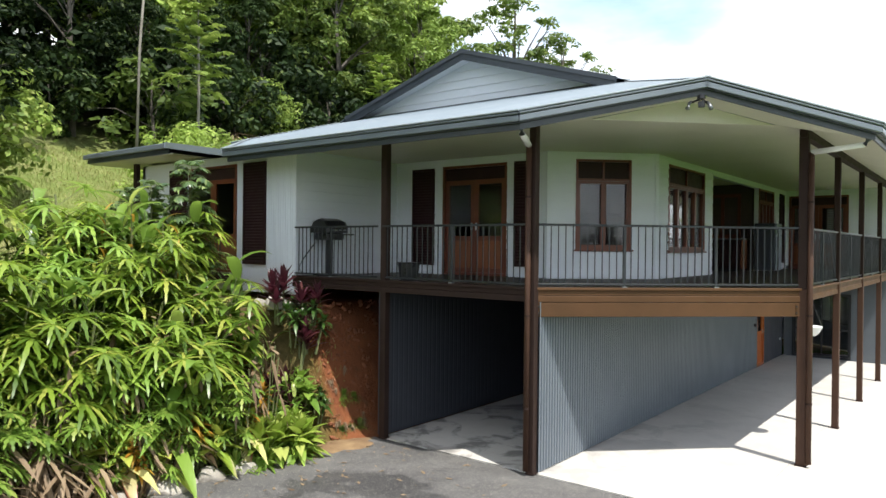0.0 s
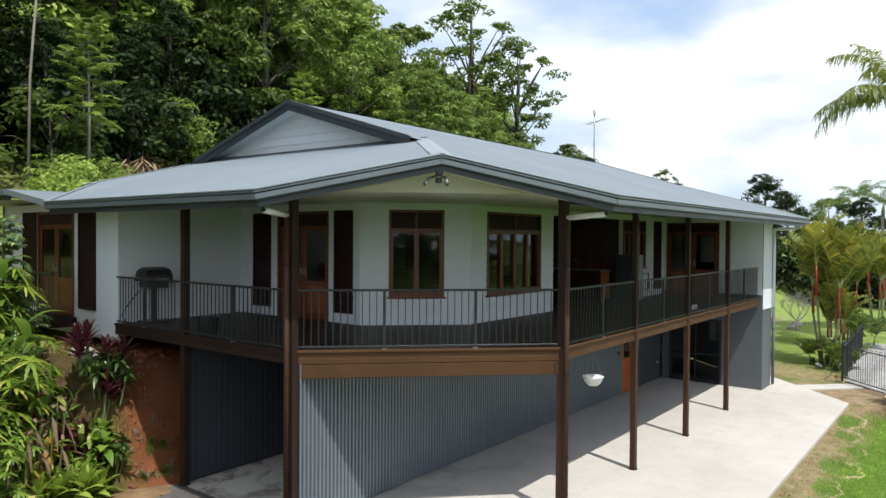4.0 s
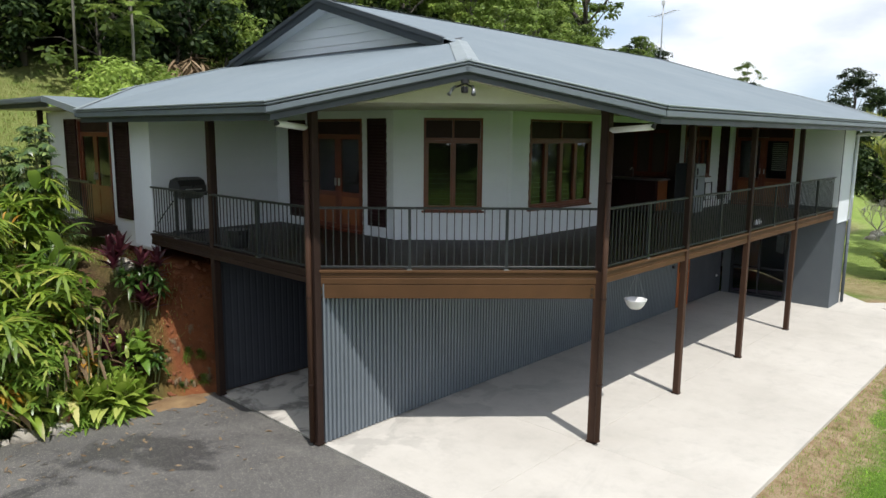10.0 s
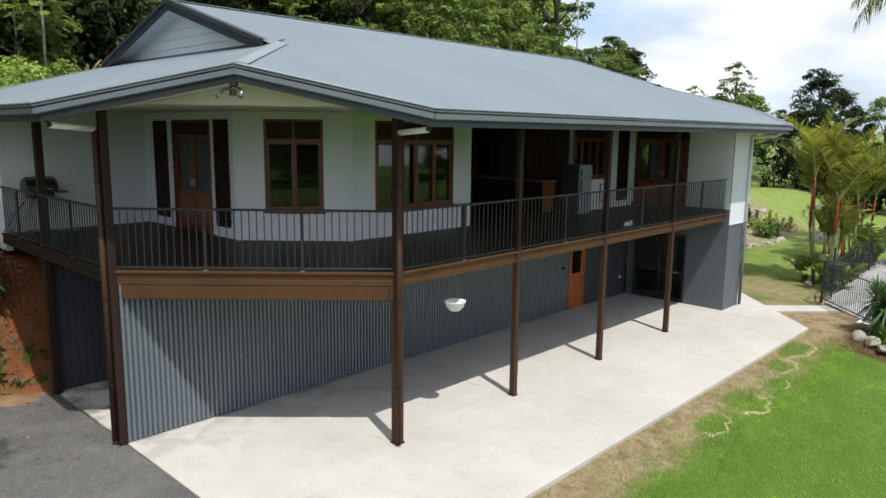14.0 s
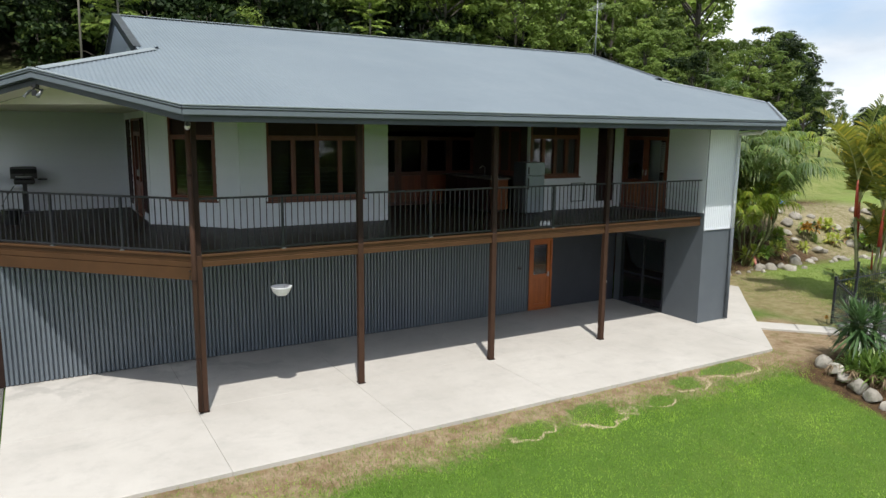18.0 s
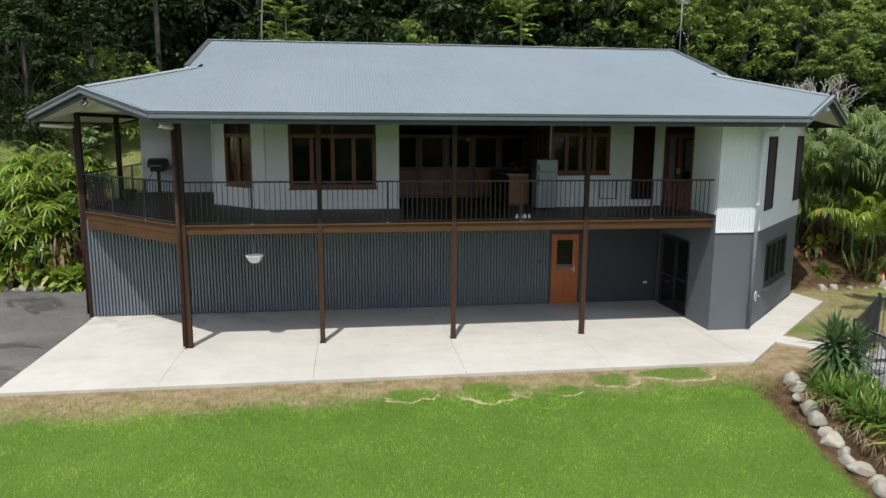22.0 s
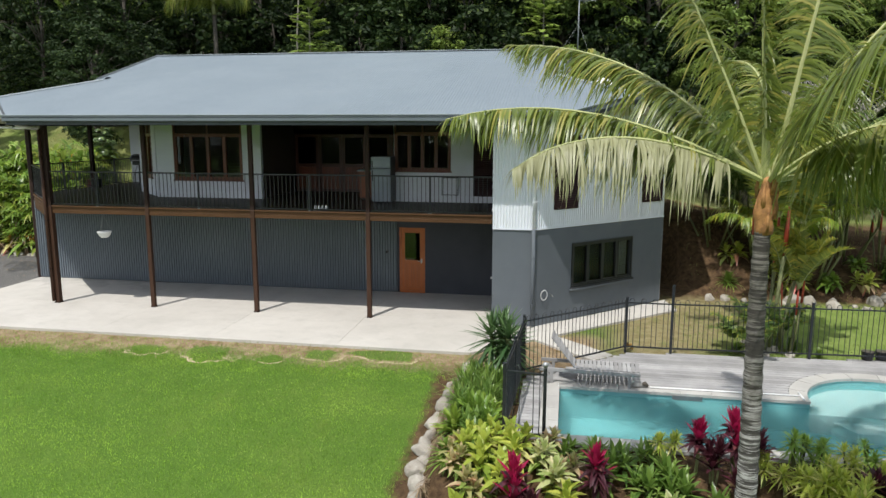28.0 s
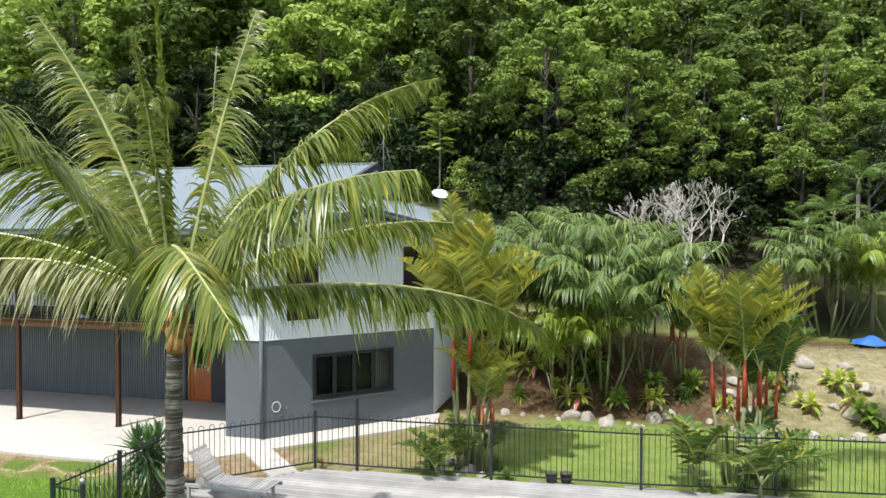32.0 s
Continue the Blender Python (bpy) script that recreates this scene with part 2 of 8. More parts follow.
def concrete_mat():
    k = Nodes("pale_concrete")
    big, mid, fine = k.noise(0.35, 6, 0.7), k.noise(2.3, 6, 0.7), k.noise(60, 4, 0.7)
    c = k.mix(k.ramp(big, 0.3, 0.7), (0.455, 0.428, 0.388), (0.57, 0.54, 0.495))
    c = k.mix(k.math("MULTIPLY", k.ramp(mid, 0.5, 0.75), 0.3), c, (0.31, 0.295, 0.27))
    c = k.mix(k.math("MULTIPLY", k.ramp(k.noise(0.9, 7, 0.7, (1.0, 0.35, 1.0), 0.5), 0.56, 0.66), 0.16), c, (0.26, 0.25, 0.235))
    xyz = k.n.new("ShaderNodeSeparateXYZ")
    k.l.new(k.pos.outputs["Position"], xyz.inputs[0])
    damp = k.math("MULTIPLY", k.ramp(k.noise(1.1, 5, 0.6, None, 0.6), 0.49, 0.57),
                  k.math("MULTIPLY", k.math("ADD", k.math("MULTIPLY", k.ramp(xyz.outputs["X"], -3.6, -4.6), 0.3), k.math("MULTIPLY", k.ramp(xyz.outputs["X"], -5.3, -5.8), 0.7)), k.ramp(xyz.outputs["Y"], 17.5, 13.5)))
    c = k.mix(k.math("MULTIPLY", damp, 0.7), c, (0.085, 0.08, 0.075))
    c = k.mix(0.2, c, k.mix(fine, (0.3, 0.3, 0.3), (1, 1, 1)), "MULTIPLY")
    k.bump(fine, 0.12, 0.003)
    return k.set(c, 0.82)


def asphalt_mat():
    k = Nodes("worn_asphalt")
    big, fine, grit = k.noise(0.45, 6, 0.7, None, 0.5), k.noise(55, 4, 0.85), k.noise(140, 3, 0.8)
    c = k.mix(k.ramp(big, 0.35, 0.65), (0.058, 0.056, 0.055), (0.122, 0.116, 0.11))
    wet = k.noise(0.62, 5, 0.55, (1.0, 0.75, 1.0), 0.9)
    c = k.mix(k.math("MULTIPLY", k.ramp(wet, 0.55, 0.6), 0.75), c, (0.02, 0.02, 0.022))
    c = k.mix(k.math("MULTIPLY", k.ramp(k.noise(2.4, 7, 0.75, None, 0.4), 0.56, 0.63), 0.4), c, (0.028, 0.027, 0.027))
    c = k.mix(k.math("MULTIPLY", k.ramp(k.noise(1.1, 7, 0.8), 0.55, 0.68), 0.5), c, (0.17, 0.158, 0.138))
    c = k.mix(k.math("MULTIPLY", k.ramp(k.noise(22, 6, 0.85), 0.54, 0.64), 0.7), c, (0.2, 0.185, 0.16))
    c = k.mix(k.math("MULTIPLY", k.ramp(fine, 0.56, 0.66), 0.8), c, (0.36, 0.335, 0.3))
    c = k.mix(k.math("MULTIPLY", k.ramp(grit, 0.6, 0.68), 0.6), c, (0.012, 0.012, 0.013))
    k.bump(fine, 0.5, 0.006)
    return k.set(c, k.math("ADD", 0.88, k.math("MULTIPLY", k.ramp(wet, 0.55, 0.6), -0.3)))


def ground_mat():
    """Lawn, bare strip by the slab, red earth in the cut bank, litter under the garden, near-black ground under the
    woods and behind the house.
    """
    k = Nodes("lawn_and_earth")
    xyz = k.n.new("ShaderNodeSeparateXYZ")
    k.l.new(k.pos.outputs["Position"], xyz.inputs[0])
    x, y, z = xyz.outputs["X"], xyz.outputs["Y"], xyz.outputs["Z"]
    fine, mid, big = k.noise(38, 4, 0.75), k.noise(3.2, 5, 0.7), k.noise(0.45, 5, 0.65)
    tuft = k.noise(11, 5, 0.75)
    g = k.mix(k.ramp(mid, 0.3, 0.7), (0.16, 0.33, 0.04), (0.31, 0.54, 0.08))
    g = k.mix(k.math("MULTIPLY", k.ramp(tuft, 0.38, 0.66), 0.75), (0.085, 0.17, 0.026), g)
    g = k.mix(k.math("MULTIPLY", k.ramp(big, 0.42, 0.68), 0.7), g, (0.29, 0.37, 0.08))
    g = k.mix(k.math("MULTIPLY", k.ramp(k.noise(0.3, 6, 0.75), 0.46, 0.62), 0.75), g, (0.095, 0.20, 0.03))
    g = k.mix(k.math("MULTIPLY", k.ramp(k.noise(1.3, 6, 0.75), 0.58, 0.75), 0.55), g, (0.37, 0.38, 0.07))
    g = k.mix(k.math("MULTIPLY", k.ramp(fine, 0.35, 0.72), 0.55), (0.085, 0.155, 0.024), g)
    d = k.mix(k.ramp(k.noise(5, 5, 0.7), 0.3, 0.7), (0.30, 0.205, 0.115), (0.5, 0.39, 0.255))
    d = k.mix(k.math("MULTIPLY", k.ramp(k.noise(2.1, 6, 0.7), 0.5, 0.68), 0.6), d, (0.2, 0.115, 0.06))
    d = k.mix(k.math("MULTIPLY", k.ramp(k.noise(2.7, 6, 0.75), 0.52, 0.66), 0.6), d, (0.17, 0.2, 0.05))
    d = k.mix(0.5, d, k.mix(fine, (0.3, 0.3, 0.3), (1, 1, 1)), "MULTIPLY")
    # bare strip along the slab, with grass islands ringed by thin sandy curls
    wander = k.math("MULTIPLY", k.math("SUBTRACT", k.noise(0.8, 6, 0.65, None, 0.2), 0.5), 1.5)
    wander = k.math("ADD", wander, k.math("MULTIPLY", k.math("SUBTRACT", tuft, 0.5), 1.1))
    reach = k.math("ADD", 0.72, k.math("ADD", k.math("MULTIPLY", k.ramp(y, 17.0, 13.0), 0.3), k.math("MULTIPLY", k.ramp(y, 24.2, 25.2), 0.6)))
    edge = k.math("SUBTRACT", k.math("ADD", x, wander), reach)
    strip = k.math("MULTIPLY", k.ramp(edge, 0.3, -0.15), k.math("MULTIPLY", k.ramp(x, -2.4, -1.6), k.ramp(y, 28.6, 27.6)))
    wob = k.math("MULTIPLY", k.math("SUBTRACT", k.noise(1.3, 5, 0.6, None, 0.4), 0.5), 2.6)
    fray = k.math("MULTIPLY", k.math("SUBTRACT", tuft, 0.5), 0.5)
    curls = None
    for cx, cy, rx, ry in ((0.66, 18.95, 0.36, 0.6), (0.7, 17.35, 0.24, 0.42), (0.5, 21.6, 0.3, 0.42), (0.35, 23.1, 0.24, 0.75), (0.85, 20.5, 0.16, 0.3)):
        u = k.math("DIVIDE", k.math("SUBTRACT", x, cx), rx)
        v = k.math("DIVIDE", k.math("SUBTRACT", y, cy), ry)
        r = k.math("ADD", k.math("SQRT", k.math("ADD", k.math("MULTIPLY", u, u), k.math("MULTIPLY", v, v)), 0.0), wob)
        isle = k.ramp(k.math("ADD", r, fray), 1.05, 0.8)
        strip = k.math("MULTIPLY", strip, k.math("SUBTRACT", 1.0, k.math("MULTIPLY", isle, 0.9)))
        c1 = k.math("MULTIPLY", k.ramp(k.math("ABSOLUTE", k.math("SUBTRACT", r, 1.28), 0.0), 0.16, 0.05), k.ramp(u, 0.1, 0.7))
        curls = c1 if curls is None else k.math("MAXIMUM", curls, c1)
    dry = k.mix(k.ramp(k.noise(1.7, 6, 0.75), 0.35, 0.65), (0.16, 0.235, 0.052), (0.25, 0.315, 0.09))
    g = k.mix(k.math("MULTIPLY", k.ramp(y, 28.0, 29.5), k.ramp(x, 0.4, -0.4)), g, dry)
    worn = k.math("MULTIPLY", k.ramp(k.math("ADD", k.math("ADD", y, k.math("MULTIPLY", x, 0.5)), k.math("MULTIPLY", k.math("SUBTRACT", mid, 0.5), 1.6)), 30.6, 29.4), k.ramp(y, 27.6, 28.6))
    c = k.mix(k.math("MAXIMUM", strip, k.math("MULTIPLY", worn, 0.75)), g, d)
    c = k.mix(k.math("MULTIPLY", curls, k.ramp(k.noise(2.3, 5), 0.34, 0.5)), c, (0.55, 0.44, 0.3))
    hillg = k.mix(k.ramp(k.noise(0.8, 6, 0.7), 0.35, 0.65), (0.15, 0.21, 0.05), (0.28, 0.29, 0.11))
    hillg = k.mix(k.math("MULTIPLY", k.ramp(k.noise(0.25, 5, 0.7), 0.55, 0.7), 0.6), hillg, (0.3, 0.25, 0.13))
    hillg = k.mix(k.math("MULTIPLY", k.ramp(fine, 0.4, 0.7), 0.4), hillg, (0.05, 0.09, 0.015))
    c = k.mix(k.ramp(k.math("ADD", x, k.math("MULTIPLY", k.math("SUBTRACT", mid, 0.5), 3.0)), -12.5, -15.5), c, hillg)
    earth = k.mix(k.ramp(k.noise(1.8, 6, 0.7), 0.3, 0.7), (0.15, 0.05, 0.024), (0.27, 0.10, 0.042))
    earth = k.mix(k.math("MULTIPLY", k.ramp(k.noise(3.5, 5, 0.7), 0.55, 0.7), 0.5), earth, (0.11, 0.075, 0.04))
    ne = k.math("ADD", x, k.math("MULTIPLY", k.math("SUBTRACT", mid, 0.5), 1.2))
    cut = k.math("MULTIPLY", k.ramp(ne, -8.3, -8.9), k.math("MULTIPLY", k.ramp(ne, -14.5, -13.2), k.math("MULTIPLY", k.ramp(y, 8.2, 8.9), k.ramp(y, 37.5, 36.0))))
    c = k.mix(cut, c, earth)
    litter = k.mix(k.ramp(k.noise(6, 6, 0.7), 0.35, 0.65), (0.05, 0.03, 0.018), (0.15, 0.095, 0.05))
    sand = k.mix(k.ramp(k.noise(3, 6, 0.75), 0.35, 0.65), (0.18, 0.16, 0.07), (0.36, 0.31, 0.2))
    sandy = k.math("MULTIPLY", k.ramp(k.math("ADD", y, k.math("MULTIPLY", k.math("SUBTRACT", mid, 0.5), 4.0)), 37.5, 39.5), k.ramp(ne, -13.0, -11.5))
    litter = k.mix(sandy, litter, sand)
    bedw = k.math("MULTIPLY", k.ramp(ne, -8.9, -9.2), k.math("MULTIPLY", k.ramp(ne, -17.0, -15.0), k.ramp(y, 8.9, 8.2)))
    bedn = k.math("MULTIPLY", k.ramp(ne, -6.0, -6.8), k.math("MULTIPLY", k.ramp(ne, -15.0, -13.0), k.math("MULTIPLY", k.ramp(y, 28.5, 29.5), k.ramp(y, 50.0, 46.0))))
    ye = k.math("ADD", y, k.math("MULTIPLY", k.math("SUBTRACT", k.noise(1.6, 5, 0.7), 0.5), 0.9))
    bede = k.math("MULTIPLY", k.math("MULTIPLY", k.ramp(ye, 24.28, 24.5), k.ramp(x, 0.6, 1.2)), k.ramp(x, 8.2, 7.6))
    c = k.mix(k.math("MAXIMUM", bedw, k.math("MAXIMUM", bedn, bede)), c, litter)
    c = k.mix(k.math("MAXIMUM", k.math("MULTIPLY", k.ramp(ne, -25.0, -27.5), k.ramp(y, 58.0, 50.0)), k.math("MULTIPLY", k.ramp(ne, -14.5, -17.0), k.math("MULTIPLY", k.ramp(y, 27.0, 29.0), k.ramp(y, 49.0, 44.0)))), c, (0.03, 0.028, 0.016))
    k.bump(k.math("ADD", fine, k.math("ADD", tuft, k.math("MULTIPLY", mid, 0.6))), 0.8, 0.05)
    return k.set(c, 0.9, spec=0.12)


M_CONC, M_ASPH, M_GROUND = concrete_mat(), asphalt_mat(), ground_mat()
M_ROCK = surf("pale_rock", (0.34, 0.305, 0.255), (0.58, 0.54, 0.47), 4.0, 22, 0.88, 0.8, rand=0.35, bumpd=0.03)
M_BARK = surf("grey_bark", (0.05, 0.042, 0.033), (0.11, 0.095, 0.075), 2.0, 14, 0.85, 0.5, stretch=(1, 1, 0.25), bumpd=0.02)
M_POLE = surf("pale_bark", (0.17, 0.155, 0.125), (0.27, 0.25, 0.21), 2.0, 14, 0.8, 0.3)
M_LEAF = leafy("forest_leaf", (0.045, 0.082, 0.018), (0.19, 0.27, 0.055), (0.28, 0.33, 0.09), 0.32, 0.5, 0.6, spec=0.2)
M_LEAFY2 = leafy("bright_forest_leaf", (0.12, 0.19, 0.036), (0.35, 0.46, 0.10), (0.44, 0.48, 0.14), 0.38, 0.5, 0.45, spec=0.2)
# near-black copy of the forest leaf; understorey shade is put into its colour
M_LEAFD = leafy("shade_forest_leaf", (0.008, 0.018, 0.006), (0.027, 0.050, 0.013), (0.10, 0.14, 0.035), 0.2, 0.55, 0.5, spec=0.15)


# ---- building helpers ----
class Acc:
    """Collects vertices and faces of one mesh."""

    def __init__(self):
        self.v, self.f = [], []

    def add(self, verts, faces):
        k = len(self.v)
        self.v.extend(tuple(p) for p in verts)
        self.f.extend(tuple(i + k for i in q) for q in faces)
        return self

    def hexa(self, p):
        """p: four lower corners anticlockwise, then the four above them."""
        return self.add(p, ((3, 2, 1, 0), (4, 5, 6, 7), (0, 1, 5, 4), (1, 2, 6, 5), (2, 3, 7, 6), (3, 0, 4, 7)))

    def box(self, x0, x1, y0, y1, z0, z1):
        return self.hexa([(x0, y0, z0), (x1, y0, z0), (x1, y1, z0), (x0, y1, z0), (x0, y0, z1), (x1, y0, z1), (x1, y1, z1), (x0, y1, z1)])

    def prism(self, poly, z0, z1):
        n = len(poly)
        verts = [(x, y, z0) for x, y in poly] + [(x, y, z1) for x, y in poly]
        return self.add(verts, [tuple(range(n))[::-1], tuple(range(n, 2 * n))] + [(i, (i + 1) % n, n + (i + 1) % n, n + i) for i in range(n)])

    def tube(self, points, radii, n=8, cap=True):
        pts = [Vector(p) for p in points]
        if isinstance(radii, (int, float)):
            radii = [radii] * len(pts)
        rings = []
        for i, p in enumerate(pts):
            d = (pts[min(i + 1, len(pts) - 1)] - pts[max(i - 1, 0)]).normalized()
            a = d.orthogonal().normalized() if abs(d.z) < 0.9 else Vector((1, 0, 0)).cross(d).normalized()
            b = d.cross(a)
            rings.append([p + (a * math.cos(2 * math.pi * j / n) + b * math.sin(2 * math.pi * j / n)) * radii[i] for j in range(n)])
        k = [q for ring in rings for q in ring]
        faces = []
        for i in range(len(rings) - 1):
            for j in range(n):
                faces.append((i * n + j, i * n + (j + 1) % n, (i + 1) * n + (j + 1) % n, (i + 1) * n + j))
        if cap:
            faces += [tuple(range(n))[::-1], tuple(range((len(rings) - 1) * n, len(rings) * n))]
        return self.add(k, faces)

    def mesh(self, name, mat, smooth=False):
        me = bpy.data.meshes.new(name)
        me.from_pydata([tuple(p) for p in self.v], [], self.f)
        me.materials.append(mat)
        if smooth:
            me.polygons.foreach_set("use_smooth", [True] * len(me.polygons))
        me.update()
        return me


def soften(me, width=0.006, segments=1):
    """Rounds the edges of a small mesh."""
    bm = bmesh.new()
    bm.from_mesh(me)
    bmesh.ops.bevel(bm, geom=bm.edges[:], offset=width, segments=segments, affect="EDGES", clamp_overlap=True)
    bm.to_mesh(me)
    bm.free()
    return me


def part(name, acc, mat, parent=None, label="", soft=0.0, smooth=False):
    me = acc.mesh(name, mat, smooth) if isinstance(acc, Acc) else acc
    if soft:
        soften(me, soft)
    ob = new(name, me)
    if parent:
        ob.parent = parent
    if label:
        tagged(ob, label)
    return ob


def thing(name, label, category, group="", kind="", at=None):
    ob = new(name)
    ob.empty_display_size = 0.2
    if at is not None:
        ob.matrix_basis = at if isinstance(at, Matrix) else Matrix.Translation(at)
    return tagged(ob, label, category, group, kind)


class Fr:
    """A wall's own frame: u along it, d outwards, z up."""

    def __init__(self, x, y, ux, uy, nx, ny):
        self.o, self.u, self.n = (x, y), (ux, uy), (nx, ny)

    def p(self, u, d, z):
        return (self.o[0] + self.u[0] * u + self.n[0] * d, self.o[1] + self.u[1] * u + self.n[1] * d, z)

    def box(self, acc, u0, u1, d0, d1, z0, z1, lean=0.0):
        c = [self.p(u0, d0, z0), self.p(u1, d0, z0), self.p(u1, d1 + lean, z0), self.p(u0, d1 + lean, z0),
             self.p(u0, d0, z1), self.p(u1, d0, z1), self.p(u1, d1, z1), self.p(u0, d1, z1)]
        if self.u[0] * self.n[1] - self.u[1] * self.n[0] < 0:
            c = [c[3], c[2], c[1], c[0], c[7], c[6], c[5], c[4]]
        return acc.hexa(c)


def rects(u0, u1, z0, z1, holes):
    """The wall u0..u1, z0..z1 less its openings, as rectangles."""
    us = sorted({u0, u1, *[h[0] for h in holes], *[h[1] for h in holes]})
    out = []
    for a, b in zip(us, us[1:]):
        if b <= u0 or a >= u1:
            continue
        spans = sorted((h[2], h[3]) for h in holes if h[0] < b and h[1] > a)
        z = z0
        for s, e in spans:
            if s > z:
                out.append((a, b, z, s))
            z = max(z, e)
        if z < z1:
            out.append((a, b, z, z1))
    return out


def wall(name, label, fr, u0, u1, z0, z1, holes, mat, thick=0.12):
    acc = Acc()
    for a, b, s, e in rects(u0, u1, z0, z1, holes):
        fr.box(acc, a, b, -thick, 0, s, e)
    ob = part(name, acc, mat)
    return tagged(ob, label, "wall", "", "structure")


def boards(parent, fr, u0, u1, z0, z1, holes, mat, pitch=0.19, depth=0.018):
    """Lapped weatherboards, one by one."""
    z = z0
    while z < z1 - 0.02:
        top = min(z + pitch, z1)
        for a, b, s, e in rects(u0, u1, z, top, holes):
            if e - s > 0.012 and b - a > 0.02:
                acc = Acc()
                fr.box(acc, a, b, 0.001, 0.007, s, e, lean=depth)
                part("weatherboard", acc, mat, parent)
        z += pitch


def corrugated(name, fr, u0, u1, z0, z1, holes, mat, pitch=0.085, amp=0.012, parent=None, d=0.0, ribbed=False):
    acc = Acc()
    for a, b, s, e in rects(u0, u1, z0, z1, holes):
        n = max(2, int((b - a) / pitch * 8))
        verts = []
        for i in range(n + 1):
            u = a + (b - a) * i / n
            off = d + amp * ((1, 1, 1, 1, 1, 0.2, -1, -0.2)[i % 8] if ribbed else math.sin(2 * math.pi * u / pitch))
            verts += [fr.p(u, off, s), fr.p(u, off, e)]
        faces = [(2 * i, 2 * i + 2, 2 * i + 3, 2 * i + 1) for i in range(n)]
        acc.add(verts, faces)
    return part(name, acc, mat, parent, smooth=not ribbed)


def smooth_step(a, b, x):
    t = min(1.0, max(0.0, (x - a) / (b - a)))
    return t * t * (3 - 2 * t)


# ---- ground ----
def height(x, y):
    """The lie of the land: cut pad for the house, lawn falling east, hill rising west."""
    lawn = -0.05 - 0.165 * min(max(x - 0.1, 0), 9) - 0.06 * max(0, x - 9)
    lawn *= smooth_step(4, 9, y) if x < 3 else smooth_step(-6, 6, y) * 0.6 + 0.4
    pool = smooth_step(24.7, 25.3, y) * (1 - smooth_step(4.75, 6.9, x))
    z = lawn * (1 - pool) - 0.03 * pool if x > 0.1 else -0.06
    edge = -9.15 if y < 8.6 else (-8.95 if y < 30.5 else -6.4)
    steep = 3.2 if y < 8.2 else (1.3 if y < 30.5 else 4.5)
    rise = 2.35 if y < 31 else 2.35 - 0.9 * smooth_step(30, 36, y)
    run = max(0.0, edge - x)
    z += rise * smooth_step(0, steep, run)
    far = max(0.0, -16 - x)
    keep = 1 - 0.82 * smooth_step(32, 82, y)
    z += keep * (0.5 * min(far, 17) + 0.30 * max(0, min(far, 90) - 17))
    if abs(x) < 200 and abs(y) < 200:
        z += 0.25 * smooth_step(10, 22, -x) * noise.noise((x * 0.13, y * 0.13, 0.0)) + 0.02 * noise.noise((x * 0.7, y * 0.7, 3.0))
    return z


def steps(lo, hi, fine_lo, fine_hi, fine, reach):
    out, s = [], fine
    v = fine_lo
    while v <= fine_hi:
        out.append(v)
        v += fine
    lowside, highside, a, b = [], [], fine_lo, fine_hi
    while a > lo:
        s *= reach
        a -= s
        lowside.append(max(a, lo))
    s = fine
    while b < hi:
        s *= reach
        b += s
        highside.append(min(b, hi))
    return lowside[::-1] + out + highside


POOL = (1.95, 4.22, 27.0, 36.6)
gx, gy = steps(-1500, 1500, -36, 12, 0.4, 1.25), steps(-1500, 1500, -8, 48, 0.4, 1.25)
ground = Acc()
ground.v = [(x, y, height(x, y)) for y in gy for x in gx]
for j in range(len(gy) - 1):
    for i in range(len(gx) - 1):
        cx, cy = (gx[i] + gx[i + 1]) / 2, (gy[j] + gy[j + 1]) / 2
        if 0.6 < cx < 4.4 and 26.8 < cy < 36.8:
            continue
        if -0.2 < cx < 2.2 and 31.6 < cy < 35.2:
            continue
        a = j * len(gx) + i
        ground.f.append((a, a + 1, a + 1 + len(gx), a + len(gx)))
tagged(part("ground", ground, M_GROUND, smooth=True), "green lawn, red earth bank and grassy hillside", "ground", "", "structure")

drive = Acc()
drive.prism([(-9.1, -30), (2.6, -30), (2.6, 6), (1.2, 8.6), (0.04, 9.42), (-8.85, 9.38), (-9.05, 8.6)], -0.3, -0.012)
tagged(part("road", drive, M_ASPH), "worn dark asphalt driveway with patches and stains", "driveway", "", "structure")

# concrete slab, cast in bays with open joints
slab = thing("pavement", "pale concrete slab with saw-cut joints beside the house", "concrete slab", "", "structure")
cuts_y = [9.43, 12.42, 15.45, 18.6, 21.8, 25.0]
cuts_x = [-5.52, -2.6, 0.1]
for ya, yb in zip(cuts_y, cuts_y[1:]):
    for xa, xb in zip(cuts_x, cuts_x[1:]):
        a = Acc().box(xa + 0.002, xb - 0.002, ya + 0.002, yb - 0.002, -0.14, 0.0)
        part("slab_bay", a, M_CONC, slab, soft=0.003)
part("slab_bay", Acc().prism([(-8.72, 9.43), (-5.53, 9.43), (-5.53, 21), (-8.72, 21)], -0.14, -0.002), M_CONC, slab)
part("slab_bay", Acc().prism([(-5.5, 25.005), (0.1, 25.005), (-1.62, 26.8), (-3.0, 27.0), (-5.5, 26.0)], -0.14, -0.001), M_CONC, slab)
part("path_slab", Acc().prism([(-3.0, 27.008), (-1.63, 26.81), (-4.8, 30.2), (-5.95, 30.0)], -0.12, -0.003), M_CONC, slab, soft=0.006)
